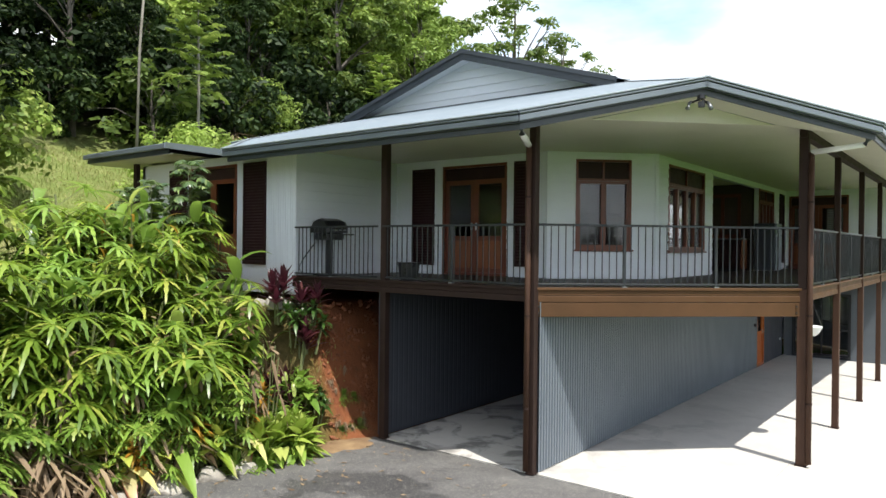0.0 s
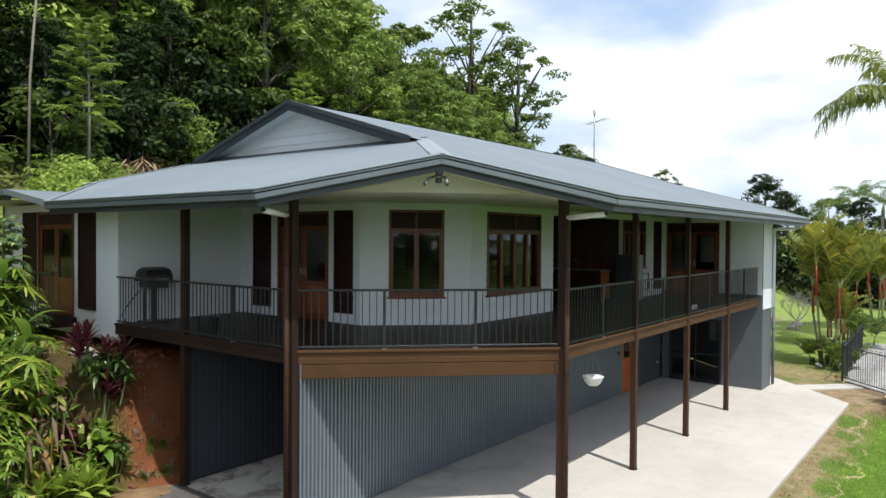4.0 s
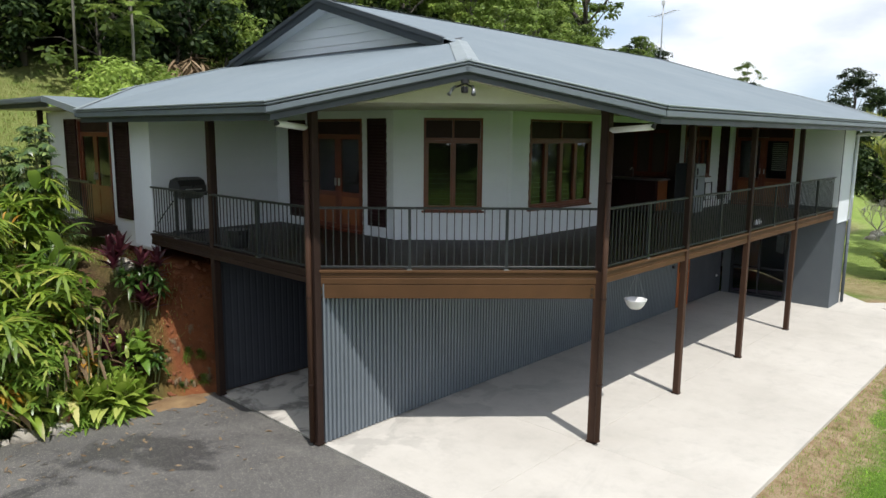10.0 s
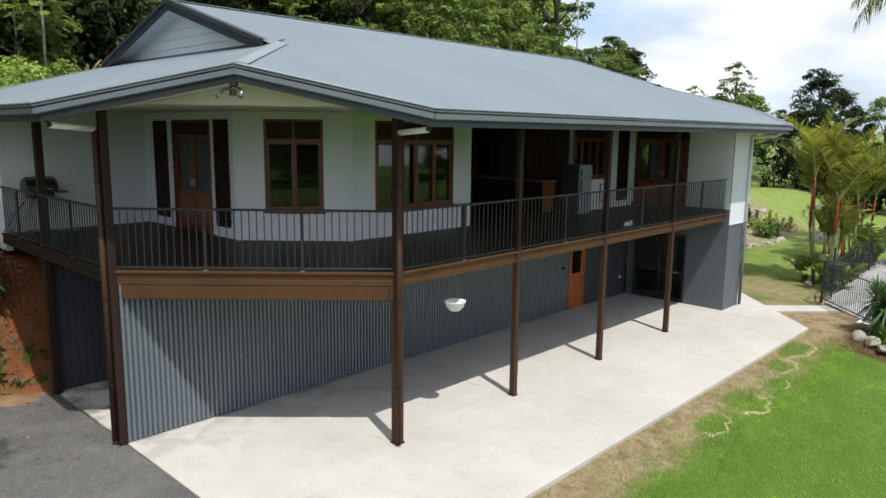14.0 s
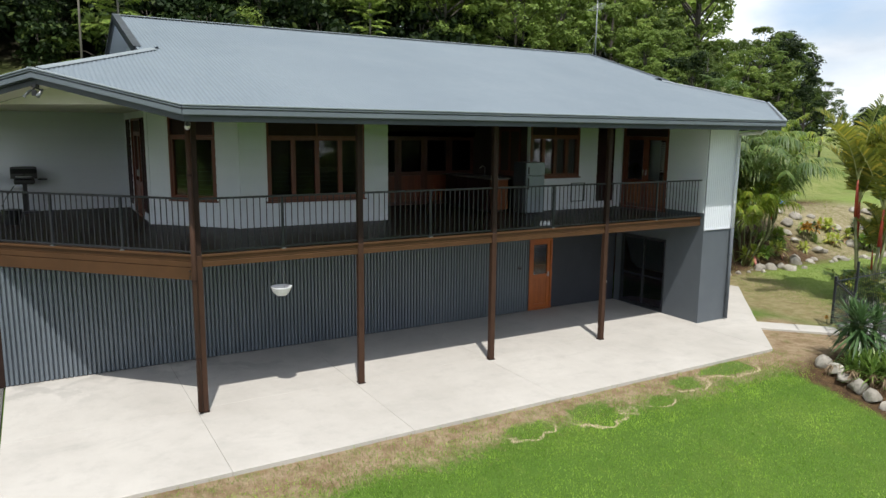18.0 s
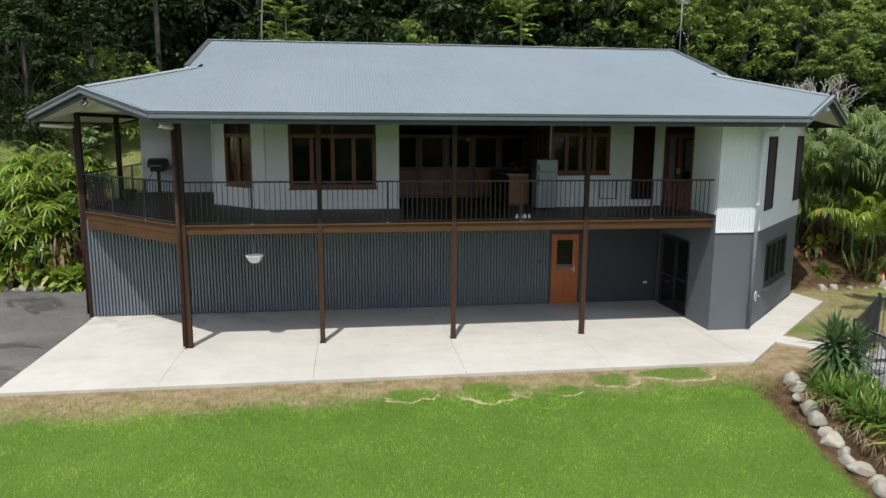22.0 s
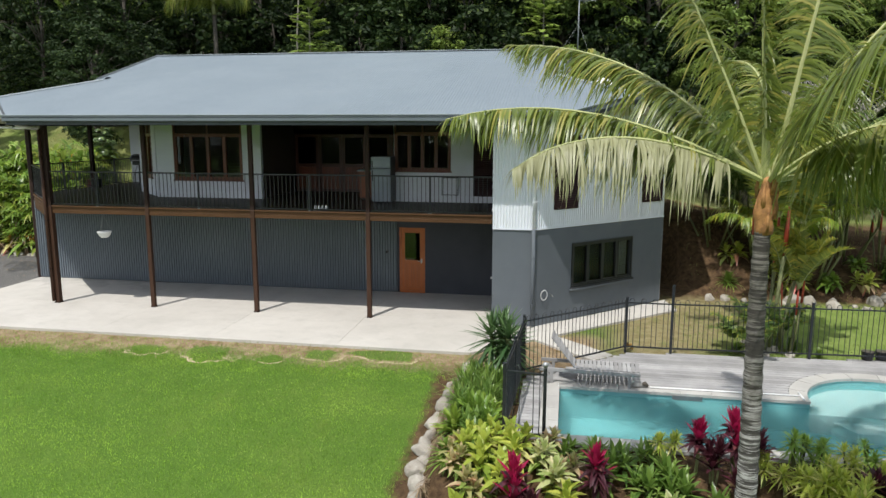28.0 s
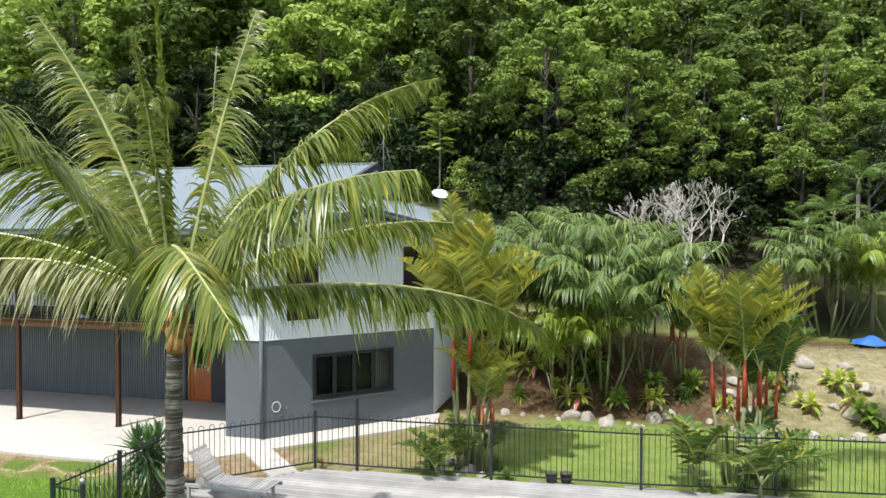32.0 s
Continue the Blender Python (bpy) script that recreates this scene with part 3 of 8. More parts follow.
for i, (px, py, pa) in enumerate(((-1.12, 26.92, 45), (-0.45, 27.6, 45))):
    paver = part("stepping_slab", Acc().box(-0.5, 0.5, -0.32, 0.32, -0.08, 0.03), M_CONC, None, soft=0.01)
    paver.matrix_basis = pose(px, py, -0.03, 0, 0, pa)
    tagged(paver, "pale concrete stepping slab set in the lawn", "paver", "stepping slabs")


# ---- house ----
FLOOR, EAVE = 2.83, 5.29
R2 = math.sqrt(0.5)
EAST = Fr(-5.45, 0, 0, 1, 1, 0)
SOUTH = Fr(0, 12.45, 1, 0, 0, -1)
CORNER = Fr(-7.05, 12.45, R2, R2, R2, -R2)
BBQW = Fr(-11.1, 0, 0, 1, 1, 0)
SWEST = Fr(0, 9.4, 1, 0, 0, -1)
LOWER = Fr(-5.5, 0, 0, 1, 1, 0)
STORE_E = Fr(-2.3, 0, 0, 1, 1, 0)
STORE_S = Fr(0, 25.22, 1, 0, 0, -1)
NECH = Fr(-2.3, 26.3, -R2, R2, R2, R2)
NORTH = Fr(0, 29.84, 1, 0, 0, 1)
NLEN = 5.0
TOP = 5.38

W1 = (0.56, 1.72, 3.42, 5.235)
W2 = (14.67, 17.0, 3.4, 5.235)
W4 = (21.9, 23.62, 3.76, 5.235)
REC = (17.62, 21.88, FLOOR, 5.235)
SH5 = (24.3, 24.93, 3.03, 5.235)
FD = (-9.72, -8.02, FLOOR, 5.22)
SHL, SHR = (-10.6, -9.95, 3.03, 5.2), (-7.84, -7.28, 3.05, 5.22)
SWD = (-14.9, -13.05, FLOOR, 5.2)
NW = (1.3, 3.68, 0.86, 2.05)
SLD, UPD = (-5.2, -3.52, 0.03, 2.08), (-5.33, -3.62, FLOOR, 5.2)
NS1, NS2 = (0.6, 1.45, 2.98, 4.86), (4.0, 4.85, 2.98, 4.86)

wall("wall_corner", "pale grey weatherboard corner wall with timber window", CORNER, 0, 2.26, FLOOR, TOP, [W1], M_BOARD)
wall("wall_east", "pale grey weatherboard wall behind the deck", EAST, 14.05, 25.22, FLOOR, TOP, [W2, REC, W4, (25.0, 25.23, 2, 3)], M_BOARD)
wall("wall_south", "pale grey weatherboard wall with french doors", SOUTH, -11.1, -7.05, FLOOR, TOP, [FD], M_BOARD)
wall("wall_side", "pale grey weatherboard side wall by the barbecue", BBQW, 9.4, 12.45, 2.6, TOP, [], M_BOARD)
wall("wall_west_room", "white corrugated wall of the end room", SWEST, -17.0, -11.1, 2.45, TOP, [SWD], M_WHITE)
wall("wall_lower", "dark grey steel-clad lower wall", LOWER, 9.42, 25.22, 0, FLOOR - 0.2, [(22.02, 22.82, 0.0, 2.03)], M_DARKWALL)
wall("wall_store_east", "rendered corner block, white steel above grey render", STORE_E, 25.22, 26.3, 0, TOP, [], M_RENDER)
wall("wall_store_south", "rendered return wall with dark sliding door", STORE_S, -5.45, -2.42, 0, TOP, [SLD, UPD], M_RENDER)
wall("wall_north_corner", "angled corner wall, white steel above grey render", NECH, 0, NLEN, 0, TOP, [NW], M_RENDER)
wall("wall_north", "white and grey north wall of the house", NORTH, -17.0, -5.84, 0, TOP, [(-8.1, -7.2, 3.0, 5.0)], M_WHITE)
wall("wall_west", "white back wall of the house", Fr(-17.0, 0, 0, 1, -1, 0), 9.4, 29.72, 0, TOP, [], M_WHITE)
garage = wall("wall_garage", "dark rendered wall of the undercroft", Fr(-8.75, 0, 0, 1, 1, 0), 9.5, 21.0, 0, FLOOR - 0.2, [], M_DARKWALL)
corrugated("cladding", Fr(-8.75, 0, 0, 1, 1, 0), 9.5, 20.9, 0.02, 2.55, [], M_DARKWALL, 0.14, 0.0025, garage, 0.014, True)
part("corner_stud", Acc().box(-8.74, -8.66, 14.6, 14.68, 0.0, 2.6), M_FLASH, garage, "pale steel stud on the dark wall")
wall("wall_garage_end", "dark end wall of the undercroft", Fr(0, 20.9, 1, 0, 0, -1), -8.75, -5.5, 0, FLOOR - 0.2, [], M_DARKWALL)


def clad(wall_name, fr, u0, u1, z0, z1, holes):
    boards(bpy.data.objects[wall_name], fr, u0, u1, z0, z1, holes, M_BOARD)


clad("wall_corner", CORNER, 0.0, 2.26, FLOOR + 0.02, TOP, [W1])
clad("wall_east", EAST, 14.06, 25.2, FLOOR + 0.02, TOP, [W2, REC, W4, SH5])
clad("wall_south", SOUTH, -11.09, -7.06, FLOOR + 0.02, TOP, [FD, SHL, SHR])
clad("wall_side", BBQW, 9.42, 12.44, FLOOR + 0.02, TOP, [])
clad("wall_store_south", STORE_S, -5.43, -2.32, 2.95, TOP, [UPD])
lower = corrugated("cladding", LOWER, 9.44, 21.95, 0.02, 2.62, [], M_CORR, 0.085, 0.026, bpy.data.objects["wall_lower"], 0.018, True)
tagged(lower, "blue-grey corrugated steel sheet")
for fr, a, b, w in ((STORE_E, 25.22, 26.3, "wall_store_east"), (NECH, 0, NLEN, "wall_north_corner"), (SWEST, -12.02, -11.1, "wall_west_room")):
    tagged(corrugated("cladding", fr, a, b, 2.53, TOP, [NS1, NS2] if fr is NECH else [], M_WHITE, 0.076, 0.009, bpy.data.objects[w], 0.012), "white corrugated steel sheet")
    part("drip_strip", fr.box(Acc(), a, b, 0.0, 0.03, 2.5, 2.54), M_WHITE, bpy.data.objects[w])
for fr, u in ((CORNER, 0), (CORNER, 2.26), (SOUTH, -11.08), (BBQW, 9.42), (EAST, 25.2)):
    trim = part("corner_trim", fr.box(Acc(), u - 0.035, u + 0.035, 0.0, 0.032, FLOOR, TOP), M_BOARD)
    tagged(trim, "pale grey painted corner bead", "trim", "", "structure")

# floor of the house and rooms behind the glass
inside = Acc().prism([(-16.9, 9.5), (-11.2, 9.5), (-11.2, 12.6), (-7.1, 12.6), (-5.58, 14.1), (-5.58, 25.36), (-2.5, 25.36), (-2.5, 26.2), (-5.9, 29.6), (-16.9, 29.5)], FLOOR - 0.2, FLOOR - 0.02)
tagged(part("floor", inside, M_DECK), "dark timber floor inside the house", "floor", "", "structure")
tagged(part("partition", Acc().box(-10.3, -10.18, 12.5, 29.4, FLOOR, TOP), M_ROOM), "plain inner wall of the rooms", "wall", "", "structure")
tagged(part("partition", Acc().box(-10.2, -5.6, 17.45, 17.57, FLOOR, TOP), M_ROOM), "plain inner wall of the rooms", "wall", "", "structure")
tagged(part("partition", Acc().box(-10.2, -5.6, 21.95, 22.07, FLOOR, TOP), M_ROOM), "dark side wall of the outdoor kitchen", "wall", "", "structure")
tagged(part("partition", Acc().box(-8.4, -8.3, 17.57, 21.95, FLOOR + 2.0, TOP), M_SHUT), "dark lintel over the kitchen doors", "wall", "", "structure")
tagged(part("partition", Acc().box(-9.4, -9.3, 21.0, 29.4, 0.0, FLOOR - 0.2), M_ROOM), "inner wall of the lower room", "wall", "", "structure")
ceil = Acc().prism([(-16.9, 9.5), (-11.2, 9.5), (-11.2, 9.35), (-5.6, 9.35), (-2.42, 12.53), (-2.42, 26.2), (-5.8, 29.6), (-16.9, 29.5)], TOP, TOP + 0.03)
tagged(part("ceiling", ceil, M_CEIL), "cream painted verandah ceiling", "ceiling", "", "structure")

# ---- roof ----
SL = 0.303
GX, GS, GN, GW = -1.43, 8.45, 30.62, -16.57
RX, RS, RN = -9.0, 12.15, 27.0
HALF = 3.62                     # half width of the gablet
CUT, CUTW = 3.8, 4.52           # truncated corners; the one by the porch is larger


def roof_plane(name, pts, across, label):
    """A corrugated sheet over the convex outline pts; the ribs run square to the eave."""
    step, amp = 0.076 / 4, 0.009
    lo, hi = min(p[across] for p in pts), max(p[across] for p in pts)
    other = 1 - across
    acc = Acc()
    n = int((hi - lo) / step)
    rows = []
    for i in range(n + 1):
        s = min(max(lo + (hi - lo) * i / n, lo + 1e-4), hi - 1e-4)
        hits = []
        for p, q in zip(pts, pts[1:] + pts[:1]):
            if (p[across] - s) * (q[across] - s) <= 0 and p[across] != q[across]:
                f = (s - p[across]) / (q[across] - p[across])
                hits.append(p[other] + (q[other] - p[other]) * f)
        rows.append((s, min(hits), max(hits)))
    verts, faces = [], []
    for i, (s, a, b) in enumerate(rows):
        up = amp * (1, 0, -1, 0)[i % 4]
        for o in (a, b):
            x, y = (o, s) if across == 1 else (s, o)
            verts.append((x, y, roof_fn(x, y) + up))
    faces = [(2 * i, 2 * i + 1, 2 * i + 3, 2 * i + 2) for i in range(len(rows) - 1)]
    acc.add(verts, faces)
    return part(name, acc, M_ROOF, roof, label, smooth=True)


roof = thing("roof", "blue-grey corrugated steel roof with gablets and cut corners", "roof", "", "structure")
ZTOP = EAVE + 0.05
V = GX - (RX + HALF)
roof_fn = lambda x, y: ZTOP + SL * (GX - x)
roof_plane("roof_sheet", [(GX, GS + CUT), (GX, GN - CUT), (GX - CUT / 2, GN - CUT / 2), (RX + HALF, GN - V), (RX + HALF, RN), (RX, RN), (RX, RS), (RX + HALF, RS), (RX + HALF, GS + V), (GX - CUT / 2, GS + CUT / 2)], 1, "")
roof_fn = lambda x, y: ZTOP + SL * (x - GW)
roof_plane("roof_sheet", [(GW, GS + CUTW), (GW, GN - CUT), (GW + CUT / 2, GN - CUT / 2), (RX - HALF, GN - V), (RX - HALF, RN), (RX, RN), (RX, RS), (RX - HALF, RS), (RX - HALF, GS + V), (GW + CUTW / 2, GS + CUTW / 2)], 1, "")
roof_fn = lambda x, y: ZTOP + SL * (y - GS)
roof_plane("roof_sheet", [(GX - CUT, GS), (GW + CUTW, GS), (GW + CUTW / 2, GS + CUTW / 2), (RX - HALF, GS + V + 0.05), (RX + HALF, GS + V + 0.05), (GX - CUT / 2, GS + CUT / 2)], 0, "")
roof_fn = lambda x, y: ZTOP + SL * (GN - y)
roof_plane("roof_sheet", [(GX - CUT, GN), (GW + CUT, GN), (GW + CUT / 2, GN - CUT / 2), (RX - HALF, GN - V - 0.05), (RX + HALF, GN - V - 0.05), (GX - CUT / 2, GN - CUT / 2)], 0, "")


def cap_strip(name, pts, width=0.16, lift=0.025, mat=None):
    """A bent capping along a ridge or hip."""
    acc = Acc()
    for (p, q) in zip(pts, pts[1:]):
        p, q = Vector(p), Vector(q)
        d = (q - p).normalized()
        s = d.cross(Vector((0, 0, 1))).normalized() * width
        dn = Vector((0, 0, -width * 0.24))
        up = Vector((0, 0, lift))
        acc.add([p + s + dn + up, p + up, p - s + dn + up, q + s + dn + up, q + up, q - s + dn + up], [(0, 1, 4, 3), (1, 2, 5, 4)])
    return part(name, acc, mat or M_FLASH, roof)


RZ = ZTOP + SL * (GX - RX)
cap_strip("ridge_cap", [(RX, RS, RZ), (RX, RN, RZ)])
for gy_, s in ((GS, 1), (GN, -1)):
    for ex in (1, -1):
        cx = RX + ex * (GX - RX)
        cap_strip("hip_cap", [(cx - ex * CUT / 2, gy_ + s * CUT / 2, ZTOP + SL * CUT / 2), (RX + ex * HALF, gy_ + s * V, ZTOP + SL * V)])

# eave fascia and gutter all round, with the raised peaks over the cut corners
OUT = []
for cx, cy, sx, sy in ((GX, GS, -1, 1), (GX, GN, -1, -1), (GW, GN, 1, -1), (GW, GS, 1, 1)):
    cut = CUTW if (cx, cy) == (GW, GS) else CUT
    a, m, b = (cx + sx * cut, cy), (cx + sx * cut / 2, cy + sy * cut / 2), (cx, cy + sy * cut)
    seq = [(a, ZTOP), (m, ZTOP + SL * cut / 2), (b, ZTOP)]
    OUT += seq if (sx, sy) in ((-1, 1), (1, -1)) else seq[::-1]


def fascia(name, lo, hi, out, mat, soft=0.0):
    n = len(OUT)
    for i in range(n):
        (p, zp), (q, zq) = OUT[i], OUT[(i + 1) % n]
        d = Vector((q[0] - p[0], q[1] - p[1], 0)).normalized()
        o = Vector((d.y, -d.x, 0))
        if o.dot(Vector((p[0] - RX, p[1] - 19.5, 0))) < 0:
            o = -o
        a0, b0 = Vector((*p, zp)), Vector((*q, zq))
        inn, outv = o * (out[0]), o * (out[1])
        up0, up1 = Vector((0, 0, lo)), Vector((0, 0, hi))
        e = d * (out[1] * 0.4)
        acc = Acc()
        c = [a0 + inn + up0, b0 + inn + up0, b0 + outv + up0 + e, a0 + outv + up0 - e, a0 + inn + up1, b0 + inn + up1, b0 + outv + up1 + e, a0 + outv + up1 - e]
        if (b0 - a0).cross(outv).z < 0:
            c = [c[3], c[2], c[1], c[0], c[7], c[6], c[5], c[4]]
        acc.hexa(c)
        part(name, acc, mat, roof, soft=soft)


fascia("fascia", -0.25, -0.06, (-0.03, 0.0), M_FASCIA)
fascia("gutter_back", -0.165, 0.0, (0.004, 0.06), M_FASCIA)
fascia("gutter", -0.15, -0.066, (0.061, 0.1), M_GUTTER, 0.008)
fascia("gutter_bead", -0.052, -0.02, (0.061, 0.112), M_GUTTER, 0.01)
fascia("gutter_lip", -0.012, 0.014, (0.061, 0.122), M_FLASH, 0.006)

# soffit sheets under the raked corners and eaves
sof = Acc()
gable = Acc()
for fr, u0, u1, dout, din in ((Fr(-5.6, 9.36, R2, R2, R2, -R2), -0.38, 4.99, 0.9, 0.33), (NECH, -0.25, 5.13, 0.97, 0.04)):
    mid, low, high = (u0 + u1) / 2, ZTOP - 0.22, ZTOP - 0.22 + SL * CUT / 2
    f = (TOP - low) / (high - low)
    ul, ur = u0 + (mid - u0) * f, u1 - (u1 - mid) * f
    for ua, um in ((u0, ul), (u1, ur)):
        sof.add([fr.p(um, dout, TOP), fr.p(mid, dout, high), fr.p(mid, din, high), fr.p(um, din, TOP)], [(0, 1, 2, 3)])
        sof.add([fr.p(ua, dout, low), fr.p(um, dout, TOP), fr.p(um, din, TOP), fr.p(ua + (0.38 if ua < mid else -0.5), -0.02, TOP + 0.004)], [(0, 1, 2, 3)])
    gable.add([fr.p(ul, din, TOP - 0.01), fr.p(ur, din, TOP - 0.01), fr.p(mid, din, high), fr.p(ul, din - 0.02, TOP - 0.01), fr.p(ur, din - 0.02, TOP - 0.01), fr.p(mid, din - 0.02, high)], [(0, 1, 2), (5, 4, 3), (0, 3, 4, 1)])
    sof.add([fr.p(0, -0.02, TOP), fr.p(ul, din, TOP), fr.p(ur, din, TOP), fr.p(u1 - 0.5, -0.02, TOP)], [(0, 1, 2, 3)])
part("gable_lining", gable, M_CEIL, roof, "cream painted lining under the roof peak")
sof.add([(GX, GS + CUT, ZTOP - 0.2), (GX, GN - CUT, ZTOP - 0.2), (-2.42, GN - CUT - 0.1, TOP + 0.02), (-2.42, GS + CUT + 0.1, TOP + 0.02)], [(0, 1, 2, 3)])
sof.add([(GX - CUT, GS, ZTOP - 0.2), (GW + CUTW, GS, ZTOP - 0.2), (GW + CUTW, 9.4, TOP + 0.02), (GX - CUT, 9.4, TOP + 0.02)], [(0, 1, 2, 3)])
part("soffit", sof, M_CEIL, roof, "cream painted soffit lining")

# gablets
for yy, s in ((RS, 1), (RN, -1)):
    base = ZTOP + SL * V
    fy = yy + s * 0.42
    tri = Acc()
    tri.add([(RX + HALF, fy, base - 0.05), (RX - HALF, fy, base - 0.05), (RX, fy, RZ)], [(0, 1, 2) if s > 0 else (2, 1, 0)])
    part("gablet_wall", tri, M_BOARD, roof, "pale grey weatherboard gablet")
    z = base + 0.02
    while z < RZ - 0.12:
        w = HALF * (RZ - z) / (RZ - base)
        w2 = HALF * (RZ - z - 0.19) / (RZ - base)
        acc = Acc()
        o = fy - s * 0.004
        if w2 > 0:
            acc.add([(RX - w, o - s * 0.02, z), (RX + w, o - s * 0.02, z), (RX + w2, o, z + 0.185), (RX - w2, o, z + 0.185), (RX - w, o, z), (RX + w, o, z)], [(0, 1, 2, 3), (4, 5, 1, 0)])
            part("weatherboard", acc, M_BOARD, roof)
        z += 0.19
    for ex in (1, -1):
        p, q = Vector((RX + ex * (HALF - 0.1), yy, base + 0.02)), Vector((RX, yy, RZ))
        dn, o = Vector((0, 0, -0.2)), Vector((0, -s * 0.03, 0))
        part("barge_board", Acc().add([p + dn, q + dn, q, p, p + dn + o, q + dn + o, q + o, p + o], [(0, 1, 2, 3), (7, 6, 5, 4), (0, 4, 5, 1), (3, 2, 6, 7), (1, 5, 6, 2), (0, 3, 7, 4)]), M_FASCIA, roof)
        up = Vector((0, 0, 0.03))
        part("barge_cap", Acc().add([p + o * 2 + up - Vector((0, 0, 0.09)), q + o * 2 + up - Vector((0, 0, 0.09)), q + o * 2 + up, p + o * 2 + up, p - o * 3 + up, q - o * 3 + up], [(0, 1, 2, 3), (3, 2, 5, 4)]), M_FASCIA, roof)
        part("verge_soffit", Acc().add([p + dn * 0.5, q + dn * 0.5, Vector((RX, fy, RZ - 0.1)), Vector((RX + ex * HALF, fy, base - 0.1))], [(0, 1, 2, 3)]), M_BOARD, roof)
    part("apron_flashing", Acc().add([(RX - HALF, fy - s * 0.01, base + 0.08), (RX + HALF, fy - s * 0.01, base + 0.08), (RX + HALF, fy - s * 0.2, base - 0.03), (RX - HALF, fy - s * 0.2, base - 0.03)], [(0, 1, 2, 3)]), M_FASCIA, roof)

# porch roof on the uphill side
porch = thing("porch_roof", "small flat steel porch roof on one timber post", "porch roof", "", "structure")
ROOFLINE = [(-18.3, 5.68), (-14.5, 5.68), (-12.4, 5.36)]
for (xa, za), (xb, zb) in zip(ROOFLINE, ROOFLINE[1:]):
    part("roof_sheet", Acc().hexa([(xa, 8.6, za), (xb, 8.6, zb), (xb, 12.2, zb), (xa, 12.2, za), (xa, 8.6, za + 0.02), (xb, 8.6, zb + 0.02), (xb, 12.2, zb + 0.02), (xa, 12.2, za + 0.02)]), M_ROOF, porch)
part("fascia", Acc().box(-18.3, -14.5, 8.62, 8.66, 5.46, 5.675), M_FASCIA, porch)
part("gutter", Acc().box(-18.35, -14.5, 8.52, 8.615, 5.56, 5.67), M_GUTTER, porch, soft=0.01)
part("verge_flashing", Acc().hexa([(-14.5, 8.54, 5.57), (-12.4, 8.54, 5.25), (-12.4, 8.6, 5.25), (-14.5, 8.6, 5.57), (-14.5, 8.54, 5.7), (-12.4, 8.54, 5.385), (-12.4, 8.6, 5.385), (-14.5, 8.6, 5.7)]), M_FLASH, porch, "pale sloping verge flashing")
part("soffit", Acc().box(-18.25, -14.4, 8.67, 11.0, 5.44, 5.46), M_CEIL, porch)
part("post", Acc().box(-17.1, -16.98, 9.2, 9.32, 2.2, 5.44), M_POST, porch, soft=0.006)


# ---- deck ----
deck = thing("deck", "raised timber verandah deck with dark stained boards", "deck", "", "structure")


def deck_low(x):
    return 9.36 if x < -5.6 else 9.36 + (x + 5.6)


def deck_high(x):
    return 12.44 if x < -7.05 else (12.44 + x + 7.05 if x < -5.46 else 25.2)


x = -11.08
while x < -2.45:
    a, b = x, min(x + 0.088, -2.44)
    acc = Acc()
    acc.prism([(a, deck_low(a)), (b, deck_low(b)), (b, deck_high(b)), (a, deck_high(a))], FLOOR - 0.03, FLOOR)
    part("deck_board", acc, M_DECK, deck)
    x += 0.093
FR_S, FR_C, FR_E = Fr(-11.1, 9.36, 1, 0, 0, -1), Fr(-5.6, 9.36, R2, R2, R2, -R2), Fr(-2.43, 12.53, 0, 1, 1, 0)
LEN_S, LEN_C, LEN_E = 5.5, 3.17 / R2, 12.67
for fr, n in ((FR_S, LEN_S), (FR_C, LEN_C), (FR_E, LEN_E)):
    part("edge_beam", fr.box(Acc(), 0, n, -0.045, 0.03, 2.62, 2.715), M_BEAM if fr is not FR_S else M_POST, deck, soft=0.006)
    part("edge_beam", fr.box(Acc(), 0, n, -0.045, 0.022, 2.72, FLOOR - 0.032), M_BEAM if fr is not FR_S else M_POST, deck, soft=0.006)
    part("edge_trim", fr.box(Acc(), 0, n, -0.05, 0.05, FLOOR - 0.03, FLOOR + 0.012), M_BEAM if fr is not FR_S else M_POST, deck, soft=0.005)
part("lower_beam", FR_C.box(Acc(), 0.08, LEN_C - 0.06, -0.05, 0.025, 2.39, 2.612), M_BEAM, deck, "brown painted deep beam with bolts", soft=0.006)
for u in (0.14, LEN_C - 0.13):
    for z in (2.45, 2.55):
        part("bolt", Acc().tube([FR_C.p(u, 0.02, z), FR_C.p(u, 0.042, z)], 0.016, 8), M_BLACK, deck)
for yy in np.arange(13.0, 25.1, 0.45):
    part("joist", Acc().box(-5.45, -2.5, yy - 0.022, yy + 0.022, 2.64, FLOOR - 0.035), M_POST, deck)
for xx in np.arange(-10.9, -5.6, 0.45):
    part("joist", Acc().box(xx - 0.022, xx + 0.022, 9.42, 12.4, 2.64, FLOOR - 0.035), M_POST, deck)
part("bearer", Acc().box(-5.47, -5.36, 9.6, 25.2, 2.45, 2.63), M_POST, deck)

